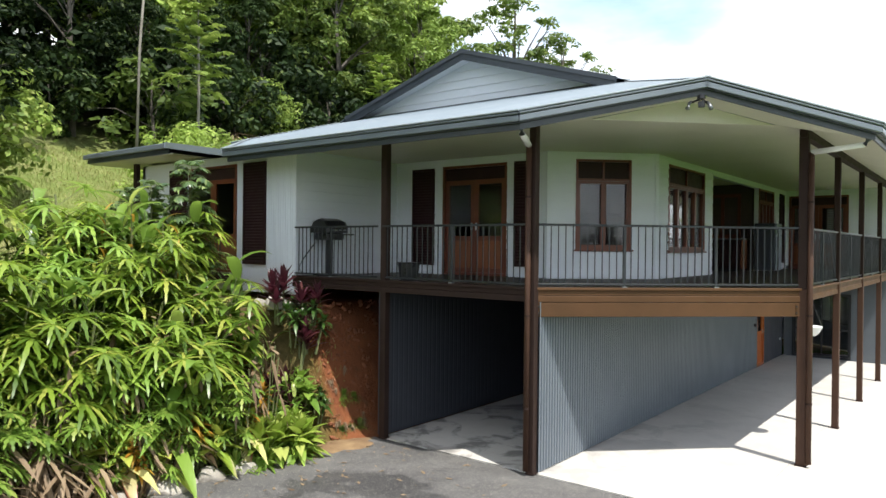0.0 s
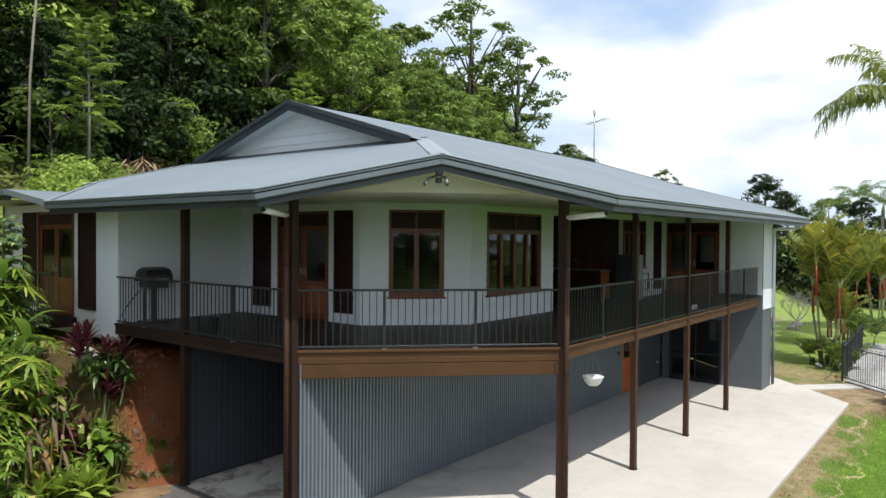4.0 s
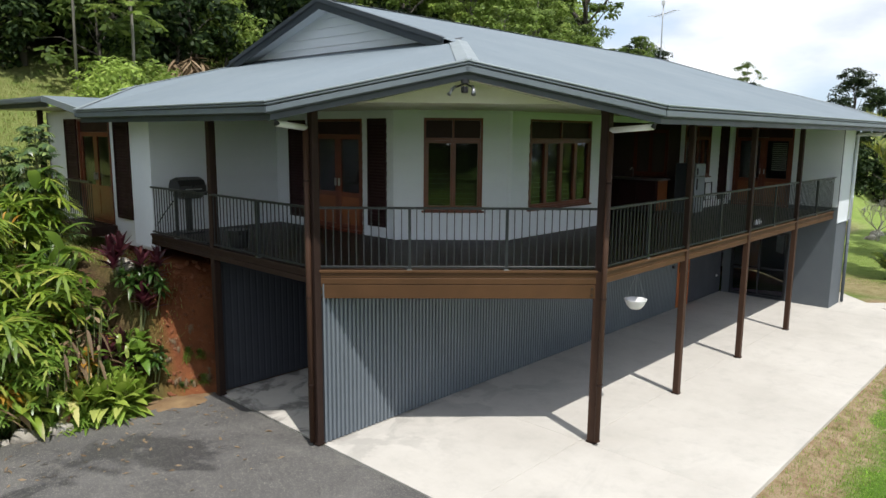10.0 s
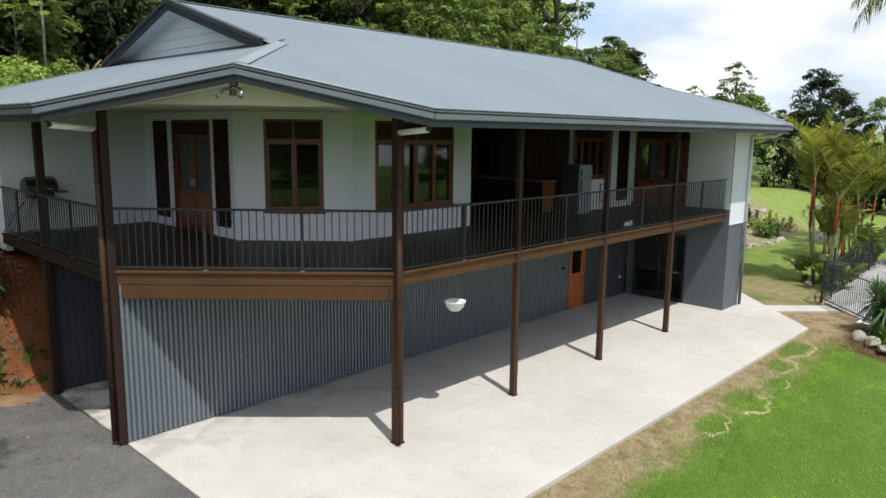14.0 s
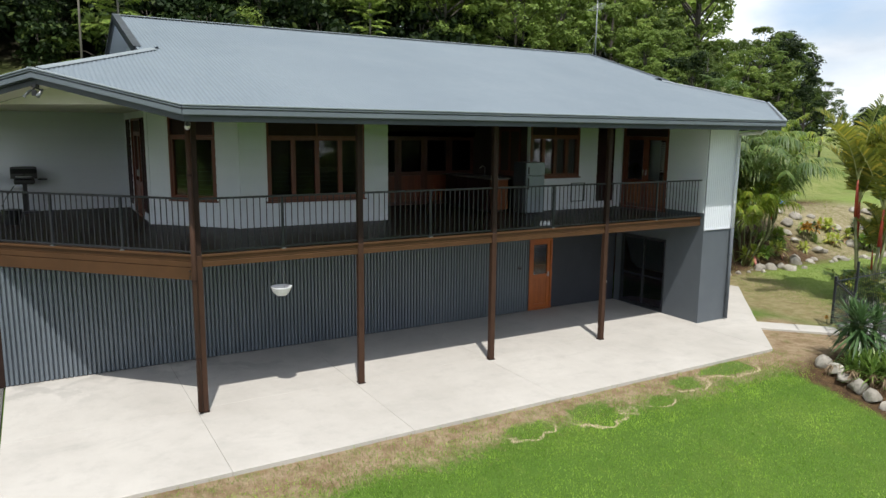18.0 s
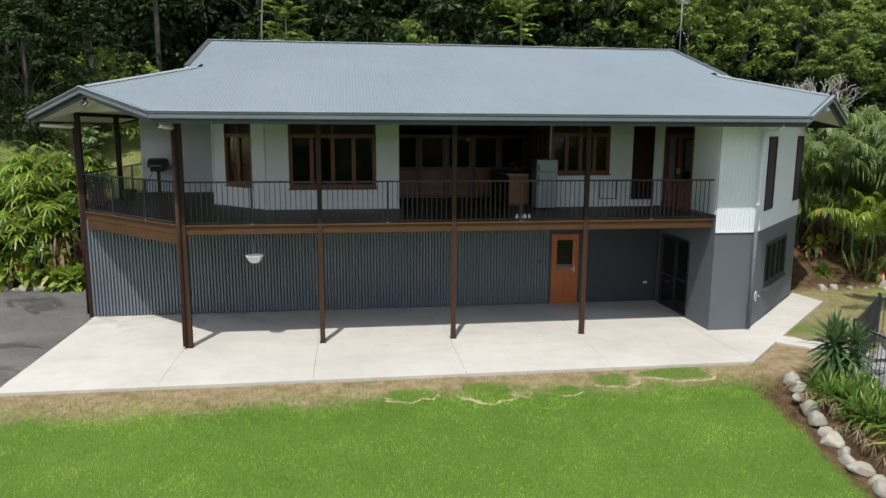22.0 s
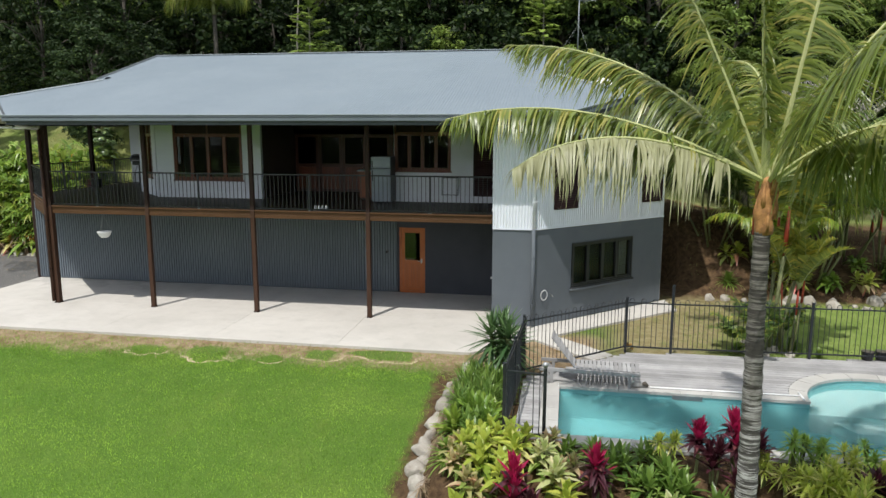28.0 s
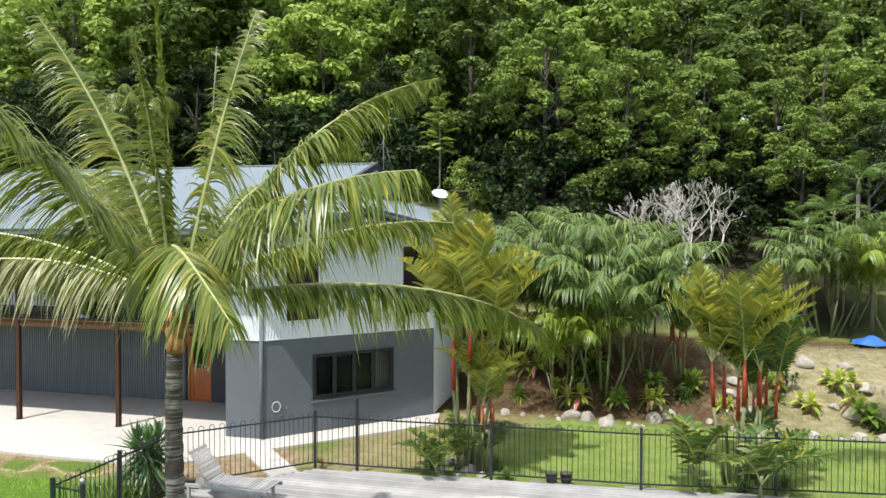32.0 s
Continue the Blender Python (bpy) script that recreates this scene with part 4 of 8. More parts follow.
# posts
POSTS = [(-2.43, 12.53, 0.145), (-2.43, 15.57, 0.115), (-2.43, 18.69, 0.115), (-2.43, 21.92, 0.115), (-5.545, 9.38, 0.12), (-8.63, 9.4, 0.13), (-5.45, 9.62, 0.09)]
for i, (px, py, w) in enumerate(POSTS):
    if i == 6:
        continue
    post = thing("verandah_post", "dark brown painted square timber post carrying deck and roof", "post", "verandah posts", at=(px, py, 0))
    part("shaft", Acc().box(-w / 2, w / 2, -w / 2, w / 2, 0.02, TOP), M_POST if i > 3 else M_BEAM, post, soft=0.007) if i > 3 else None
    if i <= 3:
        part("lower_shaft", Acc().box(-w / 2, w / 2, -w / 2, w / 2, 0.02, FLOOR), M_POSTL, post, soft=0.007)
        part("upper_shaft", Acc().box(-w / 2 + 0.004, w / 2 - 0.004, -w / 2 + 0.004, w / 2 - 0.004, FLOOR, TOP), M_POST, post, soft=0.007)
    part("foot_plate", Acc().box(-w / 2 - 0.012, w / 2 + 0.012, -w / 2 - 0.012, w / 2 + 0.012, 0.0, 0.022), M_POST, post)
part("beam", FR_E.box(Acc(), -0.1, LEN_E, -0.06, 0.06, TOP - 0.13, TOP), M_POST, deck)
part("beam", FR_S.box(Acc(), 0, LEN_S, -0.05, 0.05, TOP - 0.1, TOP), M_POST, deck)

# balustrades
BAR = Acc().box(-0.007, 0.007, -0.007, 0.007, FLOOR + 0.07, FLOOR + 0.955).mesh("bar", M_RAIL)


def balustrade(fr, u0, u1, stands, label):
    th = thing("balustrade", label, "railing", "deck railings")
    part("top_rail", fr.box(Acc(), u0, u1, -0.03, 0.03, FLOOR + 0.955, FLOOR + 0.99), M_RAIL, th, soft=0.006)
    part("bottom_rail", fr.box(Acc(), u0, u1, -0.02, 0.02, FLOOR + 0.045, FLOOR + 0.075), M_RAIL, th, soft=0.004)
    for s in stands:
        part("stanchion", fr.box(Acc(), s - 0.022, s + 0.022, -0.022, 0.022, FLOOR, FLOOR + 0.955), M_RAIL, th, soft=0.004)
        part("stanchion_foot", fr.box(Acc(), s - 0.04, s + 0.04, -0.04, 0.04, FLOOR + 0.012, FLOOR + 0.03), M_RAILG, th)
    n = round((u1 - u0) / 0.115)
    for i in range(1, n):
        u = u0 + (u1 - u0) * i / n
        if min((abs(u - s) for s in stands), default=1) < 0.04:
            continue
        b = new("bar", BAR)
        b.parent = th
        p = fr.p(u, 0, 0)
        b.matrix_basis = pose(p[0], p[1], 0, 0, 0, math.degrees(math.atan2(fr.u[1], fr.u[0])))


balustrade(FR_S, 0.05, 2.3, [1.1], "black metal balustrade with thin upright bars")
balustrade(FR_S, 2.44, 5.44, [4.0], "black metal balustrade with thin upright bars")
balustrade(FR_C, 0.1, LEN_C - 0.09, [1.5, 3.0], "black metal balustrade across the cut corner")
for a, b in ((0.08, 2.97), (3.11, 6.09), (6.23, 9.32), (9.46, 12.64)):
    balustrade(FR_E, a, b, [(a + b) / 2], "black metal balustrade with thin upright bars")


# ---- plant building ----
RNG = np.random.default_rng(7)


def quad_mesh(name, V, F, mat, smooth=False):
    me = bpy.data.meshes.new(name)
    V, F = np.asarray(V, np.float32), np.asarray(F, np.int32)
    me.vertices.add(len(V))
    me.vertices.foreach_set("co", V.ravel())
    me.loops.add(F.size)
    me.loops.foreach_set("vertex_index", F.ravel())
    me.polygons.add(len(F))
    me.polygons.foreach_set("loop_start", np.arange(0, F.size, 4, dtype=np.int32))
    me.update(calc_edges=True)
    me.materials.append(mat)
    if smooth:
        me.polygons.foreach_set("use_smooth", np.ones(len(F), bool))
    return me


class Leaves:
    def __init__(self):
        self.v, self.f, self.n = [], [], 0

    def add(self, V, F):
        V = V.reshape(-1, 3)
        self.v.append(V)
        self.f.append(F.reshape(-1, 4) + self.n)
        self.n += len(V)

    def mesh(self, name, mat, smooth=False):
        return quad_mesh(name, np.concatenate(self.v), np.concatenate(self.f), mat, smooth)


def unit(a):
    return a / np.maximum(np.linalg.norm(a, axis=-1, keepdims=True), 1e-9)


def blades(out, base, way, length, width, droop, segs=4, fold=0.25, tip=0.9, up=(0, 0, 1), flat=None, lobes=0.0):
    """Ribbon leaves: each from base along way, sagging, widest before the middle, folded along its rib."""
    base, way = np.atleast_2d(base).astype(float), unit(np.atleast_2d(way).astype(float))
    n = len(base)
    length, width, droop = (np.broadcast_to(np.asarray(q, float), (n,)) for q in (length, width, droop))
    s = np.linspace(0, 1, segs + 1)
    cen = base[:, None] + way[:, None] * (length[:, None] * s)[..., None]
    cen[..., 2] -= (droop * length)[:, None] * s ** 2
    side = np.cross(way, np.asarray(up, float)) if flat is None else np.asarray(flat, float)
    bad = np.linalg.norm(side, axis=1) < 1e-3
    side[bad] = (1, 0, 0)
    side = unit(side)
    prof = np.sin(np.pi * np.clip(0.12 + 0.88 * s ** 0.8, 0, 1)) ** tip
    if lobes:
        prof[1::2] *= 1 - lobes
    prof[-1] = 0.03
    off = side[:, None] * (width[:, None] * 0.5 * prof)[..., None]
    nor = unit(np.cross(side, way))
    lift = nor[:, None] * (width[:, None] * 0.5 * prof * fold)[..., None]
    if fold:
        V = np.stack([cen - off + lift, cen, cen + off + lift], axis=2)
        k = 3
    else:
        V = np.stack([cen - off, cen + off], axis=2)
        k = 2
    idx = np.arange(n * (segs + 1) * k).reshape(n, segs + 1, k)
    F = np.stack([idx[:, :-1, :-1], idx[:, :-1, 1:], idx[:, 1:, 1:], idx[:, 1:, :-1]], axis=-1)
    out.add(V, F)


def ring_way(n, lo, hi, rng, az=None):
    """Directions all round, rising lo..hi degrees."""
    a = rng.uniform(0, 2 * np.pi, n) if az is None else az
    e = np.radians(rng.uniform(lo, hi, n))
    return np.stack([np.cos(a) * np.cos(e), np.sin(a) * np.cos(e), np.sin(e)], -1)


def diamonds(out, cen, nor, size, rng, stretch=1.7):
    """Small pointed leaves lying across nor."""
    n = len(cen)
    t = unit(np.cross(nor, unit(rng.normal(size=(n, 3)))))
    b = np.cross(unit(nor), t)
    s = size[:, None]
    V = np.stack([cen - t * s * stretch * 0.5, cen + b * s * 0.42 - t * s * 0.1, cen + t * s * stretch * 0.5, cen - b * s * 0.42 - t * s * 0.1], axis=1)
    out.add(V, np.arange(n * 4).reshape(n, 4))


def frond(leaf, stem, base, az, elev, length, bend, count, leaflet, width, vee=25, droop=0.5, rng=RNG, thick=0.03, bare=0.12, twist=0.0, segs=3, roll=0.0, ragged=0.0):
    """A feather palm leaf: curved rib with two rows of leaflets."""
    m = 14
    s = np.linspace(0, 1, m)
    ang = np.radians(elev - bend * s ** 1.4)
    step = length / (m - 1)
    rad = np.concatenate([[0], np.cumsum(np.cos(ang[:-1]) * step)])
    hgt = np.concatenate([[0], np.cumsum(np.sin(ang[:-1]) * step)])
    a = np.radians(az)
    turn = a + np.radians(twist) * s ** 2
    pts = np.stack([base[0] + rad * np.cos(turn), base[1] + rad * np.sin(turn), base[2] + hgt], -1)
    stem.tube([tuple(p) for p in pts], [thick * (1 - 0.85 * q) for q in s], 5, False)
    q = np.linspace(bare, 0.995, count)
    P = np.stack([np.interp(q, s, pts[:, i]) for i in range(3)], -1)
    T = unit(np.gradient(pts, axis=0))
    T = unit(np.stack([np.interp(q, s, T[:, i]) for i in range(3)], -1))
    side = unit(np.cross(T, (0, 0, 1.0)))
    upv = np.cross(side, T)
    ro = math.radians(roll)
    side, upv = side * math.cos(ro) + upv * math.sin(ro), upv * math.cos(ro) - side * math.sin(ro)
    prof = np.clip(np.sin(np.pi * (0.1 + 0.86 * q)) ** 0.6, 0.15, 1)
    for sg in (1, -1):
        v = np.radians(vee + rng.uniform(-10, 10, count))[:, None]
        fwd = (0.35 + 0.75 * q ** 2)[:, None]
        group = np.cumsum(rng.random(count) < 0.22)
        clump = rng.normal(0, 1.0, (group[-1] + 1, 3))[group] * 0.32 * ragged
        way = unit(sg * side * np.cos(v) + upv * np.sin(v) + T * fwd + clump + rng.normal(0, 0.06 + 0.08 * ragged, (count, 3)))
        short = np.where(rng.random(count) < 0.12 * ragged, 0.35, 1.0)
        blades(leaf, P, way, leaflet * prof * short * rng.uniform(0.85 - 0.2 * ragged, 1.1, count), width * (0.6 + 0.4 * prof), droop * rng.uniform(0.7, 1.3, count), segs, 0.0, 0.6, flat=unit(np.cross(way, upv)))
    return pts


M_PALM = leafy("palm_leaf", (0.085, 0.13, 0.022), (0.25, 0.30, 0.055), (0.42, 0.38, 0.09), 0.42, 0.33)
M_PALMDRY = leafy("dry_palm_leaf", (0.25, 0.25, 0.12), (0.42, 0.42, 0.24), None, 0.35, 0.45)
M_PALMRIB = surf("palm_rib", (0.35, 0.38, 0.16), (0.45, 0.46, 0.2), 3, 20, 0.5, 0.05)
M_LIPG = leafy("red_stem_palm_leaf", (0.035, 0.085, 0.02), (0.17, 0.25, 0.05), (0.42, 0.4, 0.06), 0.4, 0.45)
M_CANE = leafy("golden_cane_leaf", (0.12, 0.2, 0.02), (0.30, 0.39, 0.05), (0.48, 0.44, 0.06), 0.42, 0.38)
M_LIPGOLD = leafy("gold_and_green_palm_leaf", (0.07, 0.12, 0.02), (0.36, 0.37, 0.05), (0.64, 0.5, 0.07), 0.42, 0.4)
M_DEEP = leafy("deep_palm_leaf", (0.045, 0.095, 0.022), (0.15, 0.23, 0.045), None, 0.34, 0.38)
M_PALM2 = leafy("cane_palm_leaf", (0.05, 0.10, 0.03), (0.20, 0.29, 0.07), (0.30, 0.34, 0.09), 0.38, 0.48)
M_SPLIT = leafy("lime_leaf", (0.07, 0.135, 0.016), (0.28, 0.385, 0.045), (0.44, 0.46, 0.09), 0.42, 0.36)
M_LIMEB = leafy("lime_broad_leaf", (0.16, 0.26, 0.03), (0.42, 0.52, 0.10), (0.52, 0.56, 0.16), 0.4, 0.35)
M_PADDLE = leafy("ginger_leaf", (0.085, 0.165, 0.024), (0.26, 0.38, 0.065), (0.38, 0.44, 0.1), 0.4, 0.33)
M_SPIRE = leafy("glossy_shrub_leaf", (0.04, 0.085, 0.03), (0.15, 0.22, 0.07), (0.26, 0.33, 0.1), 0.3, 0.28)
M_LILY = leafy("lily_leaf", (0.08, 0.16, 0.032), (0.25, 0.37, 0.075), (0.34, 0.42, 0.12), 0.4, 0.33)
M_DARKLF = leafy("dark_shrub_leaf", (0.02, 0.055, 0.012), (0.07, 0.14, 0.025), None, 0.3, 0.3)
M_BROAD = leafy("broad_green_leaf", (0.14, 0.26, 0.04), (0.34, 0.48, 0.085), None, 0.42, 0.35)
M_CRIMSON = leafy("crimson_leaf", (0.16, 0.008, 0.03), (0.62, 0.025, 0.13), (0.06, 0.012, 0.022), 0.38, 0.3)
M_MAROON = leafy("maroon_leaf", (0.035, 0.012, 0.016), (0.12, 0.025, 0.042), (0.26, 0.10, 0.09), 0.3, 0.36)
M_CREAM = leafy("cream_green_leaf", (0.27, 0.38, 0.09), (0.72, 0.68, 0.4), (0.82, 0.66, 0.46), 0.38, 0.36)
M_PINK = leafy("pink_green_leaf", (0.23, 0.34, 0.07), (0.74, 0.5, 0.35), (0.72, 0.22, 0.2), 0.38, 0.36)
M_YELLOW = leafy("yellow_green_leaf", (0.22, 0.33, 0.035), (0.64, 0.66, 0.14), (0.78, 0.7, 0.3), 0.42, 0.36)
M_ORANGE = leafy("orange_leaf", (0.35, 0.16, 0.02), (0.5, 0.3, 0.05), None, 0.35, 0.4)
M_YUCCA = leafy("yucca_leaf", (0.045, 0.10, 0.035), (0.12, 0.20, 0.07), None, 0.25, 0.35)
M_STRAW = leafy("dead_leaf", (0.14, 0.09, 0.05), (0.34, 0.25, 0.15), None, 0.2, 0.6)
M_REDCANE = surf("red_cane", (0.30, 0.03, 0.016), (0.44, 0.075, 0.025), 3, 20, 0.45, 0.05)
M_STEM = surf("green_stem", (0.12, 0.15, 0.05), (0.2, 0.2, 0.09), 3, 20, 0.6, 0.1)
M_BARE = surf("pale_bare_branch", (0.42, 0.39, 0.35), (0.55, 0.52, 0.47), 3, 20, 0.7, 0.1)
M_SHAFT = surf("palm_crownshaft", (0.16, 0.07, 0.025), (0.52, 0.26, 0.09), 11, 40, 0.75, 0.5, stretch=(1, 1, 0.12))


def trunk_mat():
    k = Nodes("ringed_palm_trunk")
    xyz = k.n.new("ShaderNodeSeparateXYZ")
    k.l.new(k.pos.outputs["Position"], xyz.inputs[0])
    ring = k.noise(1.0, 3, 0.7, (1.3, 1.3, 19.0), 0.5)
    hair = k.noise(1.0, 2, 0.6, (3.0, 3.0, 55.0), 0.3)
    blot = k.noise(2.6, 6, 0.75)
    young = k.ramp(k.math("ADD", xyz.outputs["Z"], k.math("MULTIPLY", k.math("SUBTRACT", blot, 0.5), 2.4)), 0.2, 2.4)
    c = k.mix(k.ramp(k.noise(6, 5, 0.7), 0.3, 0.7), (0.30, 0.295, 0.285), (0.62, 0.61, 0.59))
    c = k.mix(k.math("MULTIPLY", young, 0.8), c, (0.11, 0.095, 0.078))
    c = k.mix(k.math("MULTIPLY", k.ramp(blot, 0.5, 0.64), 0.55), c, (0.11, 0.1, 0.085))
    c = k.mix(k.math("MULTIPLY", k.ramp(hair, 0.48, 0.58), 0.7), c, (0.06, 0.052, 0.045))
    c = k.mix(k.math("MULTIPLY", k.ramp(ring, 0.47, 0.54), 0.92), c, (0.028, 0.024, 0.02))
    k.bump(k.math("SUBTRACT", k.noise(30, 4), k.math("MULTIPLY", ring, 3.0)), 0.6, 0.012)
    return k.set(c, 0.85)


M_TRUNK = trunk_mat()


# templates are kept as meshes; copies of a plant share them
def stand(name, label, category, pieces, m, group="", kind=""):
    """A plant from (part name, mesh) pieces."""
    th = thing(name, label, category, group, kind, at=m)
    for pn, me in pieces:
        o = new(pn, me)
        o.parent = th
        if pn in ("cane_clump", "leaves", "old_leaves", "leaf_ribs", "fronds", "branch_crown", "crown"):
            tagged(o, kind="stuff")
    return th


def rosette_kind(seed, heads, stem_h, n, L, W, lo, hi, droop, mat, fold=0.3, segs=4, spread=0.25, stem_r=0.02, mat2=None, skirt=0):
    """Cane plants: one or more canes, each with a head of leaves in a spiral."""
    rng = np.random.default_rng(seed)
    leaf, old, stem = Leaves(), Leaves(), Acc()
    for h in range(heads):
        a, r = rng.uniform(0, 6.28), spread * math.sqrt(rng.uniform(0, 1)) if heads > 1 else 0
        top = np.array([r * math.cos(a), r * math.sin(a), stem_h * rng.uniform(0.65, 1.1)])
        foot = np.array([r * 0.5 * math.cos(a), r * 0.5 * math.sin(a), -0.05])
        stem.tube([tuple(foot), tuple((foot + top) / 2 + np.array([0.02, 0.01, 0])), tuple(top)], [stem_r * 1.2, stem_r, stem_r * 0.8], 6)
        t = np.linspace(0, 1, n)
        az = np.arange(n) * 2.399 + a
        e = np.radians(lo + (hi - lo) * t ** 1.2 + rng.normal(0, 6, n))
        way = np.stack([np.cos(az) * np.cos(e), np.sin(az) * np.cos(e), np.sin(e)], -1)
        base = top[None] + np.stack([0 * t, 0 * t, (t - 0.7) * L * 0.45], -1)
        blades(leaf, base, way, L * rng.uniform(0.75, 1.1, n) * (1 - 0.35 * t ** 3), W * rng.uniform(0.85, 1.15, n), droop * (1.15 - 0.8 * t), segs, fold)
        if mat2:
            nb = max(4, n // 4) if not skirt else skirt
            blades(old, np.repeat(top[None] - np.array([[0, 0, L * 0.38]]), nb, 0) + np.stack([np.zeros(nb), np.zeros(nb), rng.uniform(-0.2, 0.1, nb) * (L if skirt else 0)], -1), ring_way(nb, *((5, 60) if skirt else (-35, 5)), rng), L * 0.85, W, 0.5, segs, fold)
    out = [("cane_clump", stem.mesh("cane_clump", M_STEM)), ("leaves", leaf.mesh("leaves", mat))]
    if mat2:
        out.append(("old_leaves", old.mesh("old_leaves", mat2)))
    return out


def split_kind(seed, canes=5, height_=1.9, mat=None, fingers=11, size=0.42, wide=0.3, lobes=0.55):
    """Canes with drooping, deeply fingered leaves on long stalks."""
    rng = np.random.default_rng(seed)
    leaf, stem = Leaves(), Acc()
    for c in range(canes):
        a = rng.uniform(0, 6.28)
        top = np.array([0.45 * math.cos(a), 0.45 * math.sin(a), height_ * rng.uniform(0.55, 1.0)])
        foot = np.array([0.2 * math.cos(a), 0.2 * math.sin(a), -0.1])
        stem.tube([tuple(foot), tuple((foot + top) / 2), tuple(top)], 0.016, 5)
        for k in range(9):
            f = rng.uniform(0.35, 1.0)
            p = foot + (top - foot) * f
            az = rng.uniform(0, 6.28)
            el = math.radians(rng.uniform(5, 60))
            d = np.array([math.cos(az) * math.cos(el), math.sin(az) * math.cos(el), math.sin(el)])
            tip = p + d * rng.uniform(0.3, 0.6)
            stem.tube([tuple(p), tuple(tip)], 0.006, 4, False)
            nrm = unit(d * 0.5 + np.array([0, 0, 1.0]))
            e1 = unit(np.cross(nrm, [0.3, 0.5, 0.1]))
            e2 = np.cross(nrm, e1)
            ph = np.linspace(0, 2 * np.pi, fingers, endpoint=False) + rng.uniform(0, 1)
            way = np.cos(ph)[:, None] * e1 + np.sin(ph)[:, None] * e2 + d * 0.15
            blades(leaf, np.repeat(tip[None], fingers, 0), way, size * rng.uniform(0.65, 1.15, fingers), size * wide, rng.uniform(0.2, 0.6, fingers), 7 if lobes else 4, 0.0 if lobes else 0.25, 0.6, lobes=lobes)
    return [("cane_clump", stem.mesh("cane_clump", M_STEM)), ("leaves", leaf.mesh("leaves", mat or M_SPLIT))]


def paddle_kind(seed, canes=9, height_=2.2, L=0.9, W=0.2, mat=None, spread=0.5, each=6):
    """Ginger-like canes with long paddles in two ranks."""
    rng = np.random.default_rng(seed)
    leaf, stem = Leaves(), Acc()
    for c in range(canes):
        a, r = rng.uniform(0, 6.28), spread * math.sqrt(rng.uniform(0, 1))
        foot = np.array([r * math.cos(a), r * math.sin(a), -0.1])
        lean = np.array([math.cos(a), math.sin(a), 0]) * rng.uniform(0.1, 0.5)
        top = foot + lean + np.array([0, 0, height_ * rng.uniform(0.6, 1.0)])
        stem.tube([tuple(foot), tuple(foot * 0.4 + top * 0.6 - lean * 0.12), tuple(top)], [0.018, 0.014, 0.007], 5)
        az = rng.uniform(0, 6.28) + np.arange(each) * np.pi + rng.normal(0, 0.35, each)
        f = np.linspace(0.4, 1.0, each)[:, None]
        P = foot + (top - foot) * f
        e = np.radians(np.linspace(15, 62, each) + rng.normal(0, 10, each))
        way = np.stack([np.cos(az) * np.cos(e), np.sin(az) * np.cos(e), np.sin(e)], -1)
        blades(leaf, P, way, L * rng.uniform(0.7, 1.1, each), W * rng.uniform(0.8, 1.15, each), 0.5, 5, 0.35, 0.7)
    return [("cane_clump", stem.mesh("cane_clump", M_STEM)), ("leaves", leaf.mesh("leaves", mat or M_PADDLE))]


def palm_kind(seed, stems, trunk_h, n, L, leaflet, width, elev, bend, vee, mat, trunk_mat_, shaft_mat, spread=0.6, r=0.04, droop=0.35, count=34, rib=None, shaft=0.32, ragged=0.0):
    """Clumping feather palms."""
    rng = np.random.default_rng(seed)
    leaf, ribs, trunk, shafts = Leaves(), Acc(), [], []
    for k in range(stems):
        a = 6.28 * k / max(stems, 1) + rng.uniform(-0.5, 0.5)
        rr = spread * rng.uniform(0.3, 1.0) if stems > 1 else 0
        foot = np.array([rr * 0.6 * math.cos(a), rr * 0.6 * math.sin(a), -0.1])
        h = trunk_h * rng.uniform(0.55, 1.1) if stems > 1 else trunk_h
        top = np.array([rr * 1.5 * math.cos(a), rr * 1.5 * math.sin(a), h])
        trunk.append(Acc().tube([tuple(foot), tuple(foot * 0.5 + top * 0.5), tuple(top)], [r * 1.15, r, r], 7))
        sh = top + np.array([0.03 * math.cos(a), 0.03 * math.sin(a), L * shaft])
        shafts.append(Acc().tube([tuple(top), tuple((top + sh) / 2), tuple(sh)], [r * 1.25, r * 1.2, r * 0.6], 7))
        for j in range(n):
            frond(leaf, ribs, sh, math.degrees(a) + j * 137.5 + rng.uniform(-15, 15), rng.uniform(*elev), L * rng.uniform(0.8, 1.1), rng.uniform(*bend), count, leaflet, width, vee, droop, rng, 0.014, 0.16, ragged=ragged)
    return [("trunk", q.mesh("trunk", trunk_mat_, True)) for q in trunk] + [("crownshaft", q.mesh("crownshaft", shaft_mat, True)) for q in shafts] + [
            ("leaf_ribs", ribs.mesh("leaf_ribs", rib or M_PALMRIB)), ("fronds", leaf.mesh("fronds", mat))]


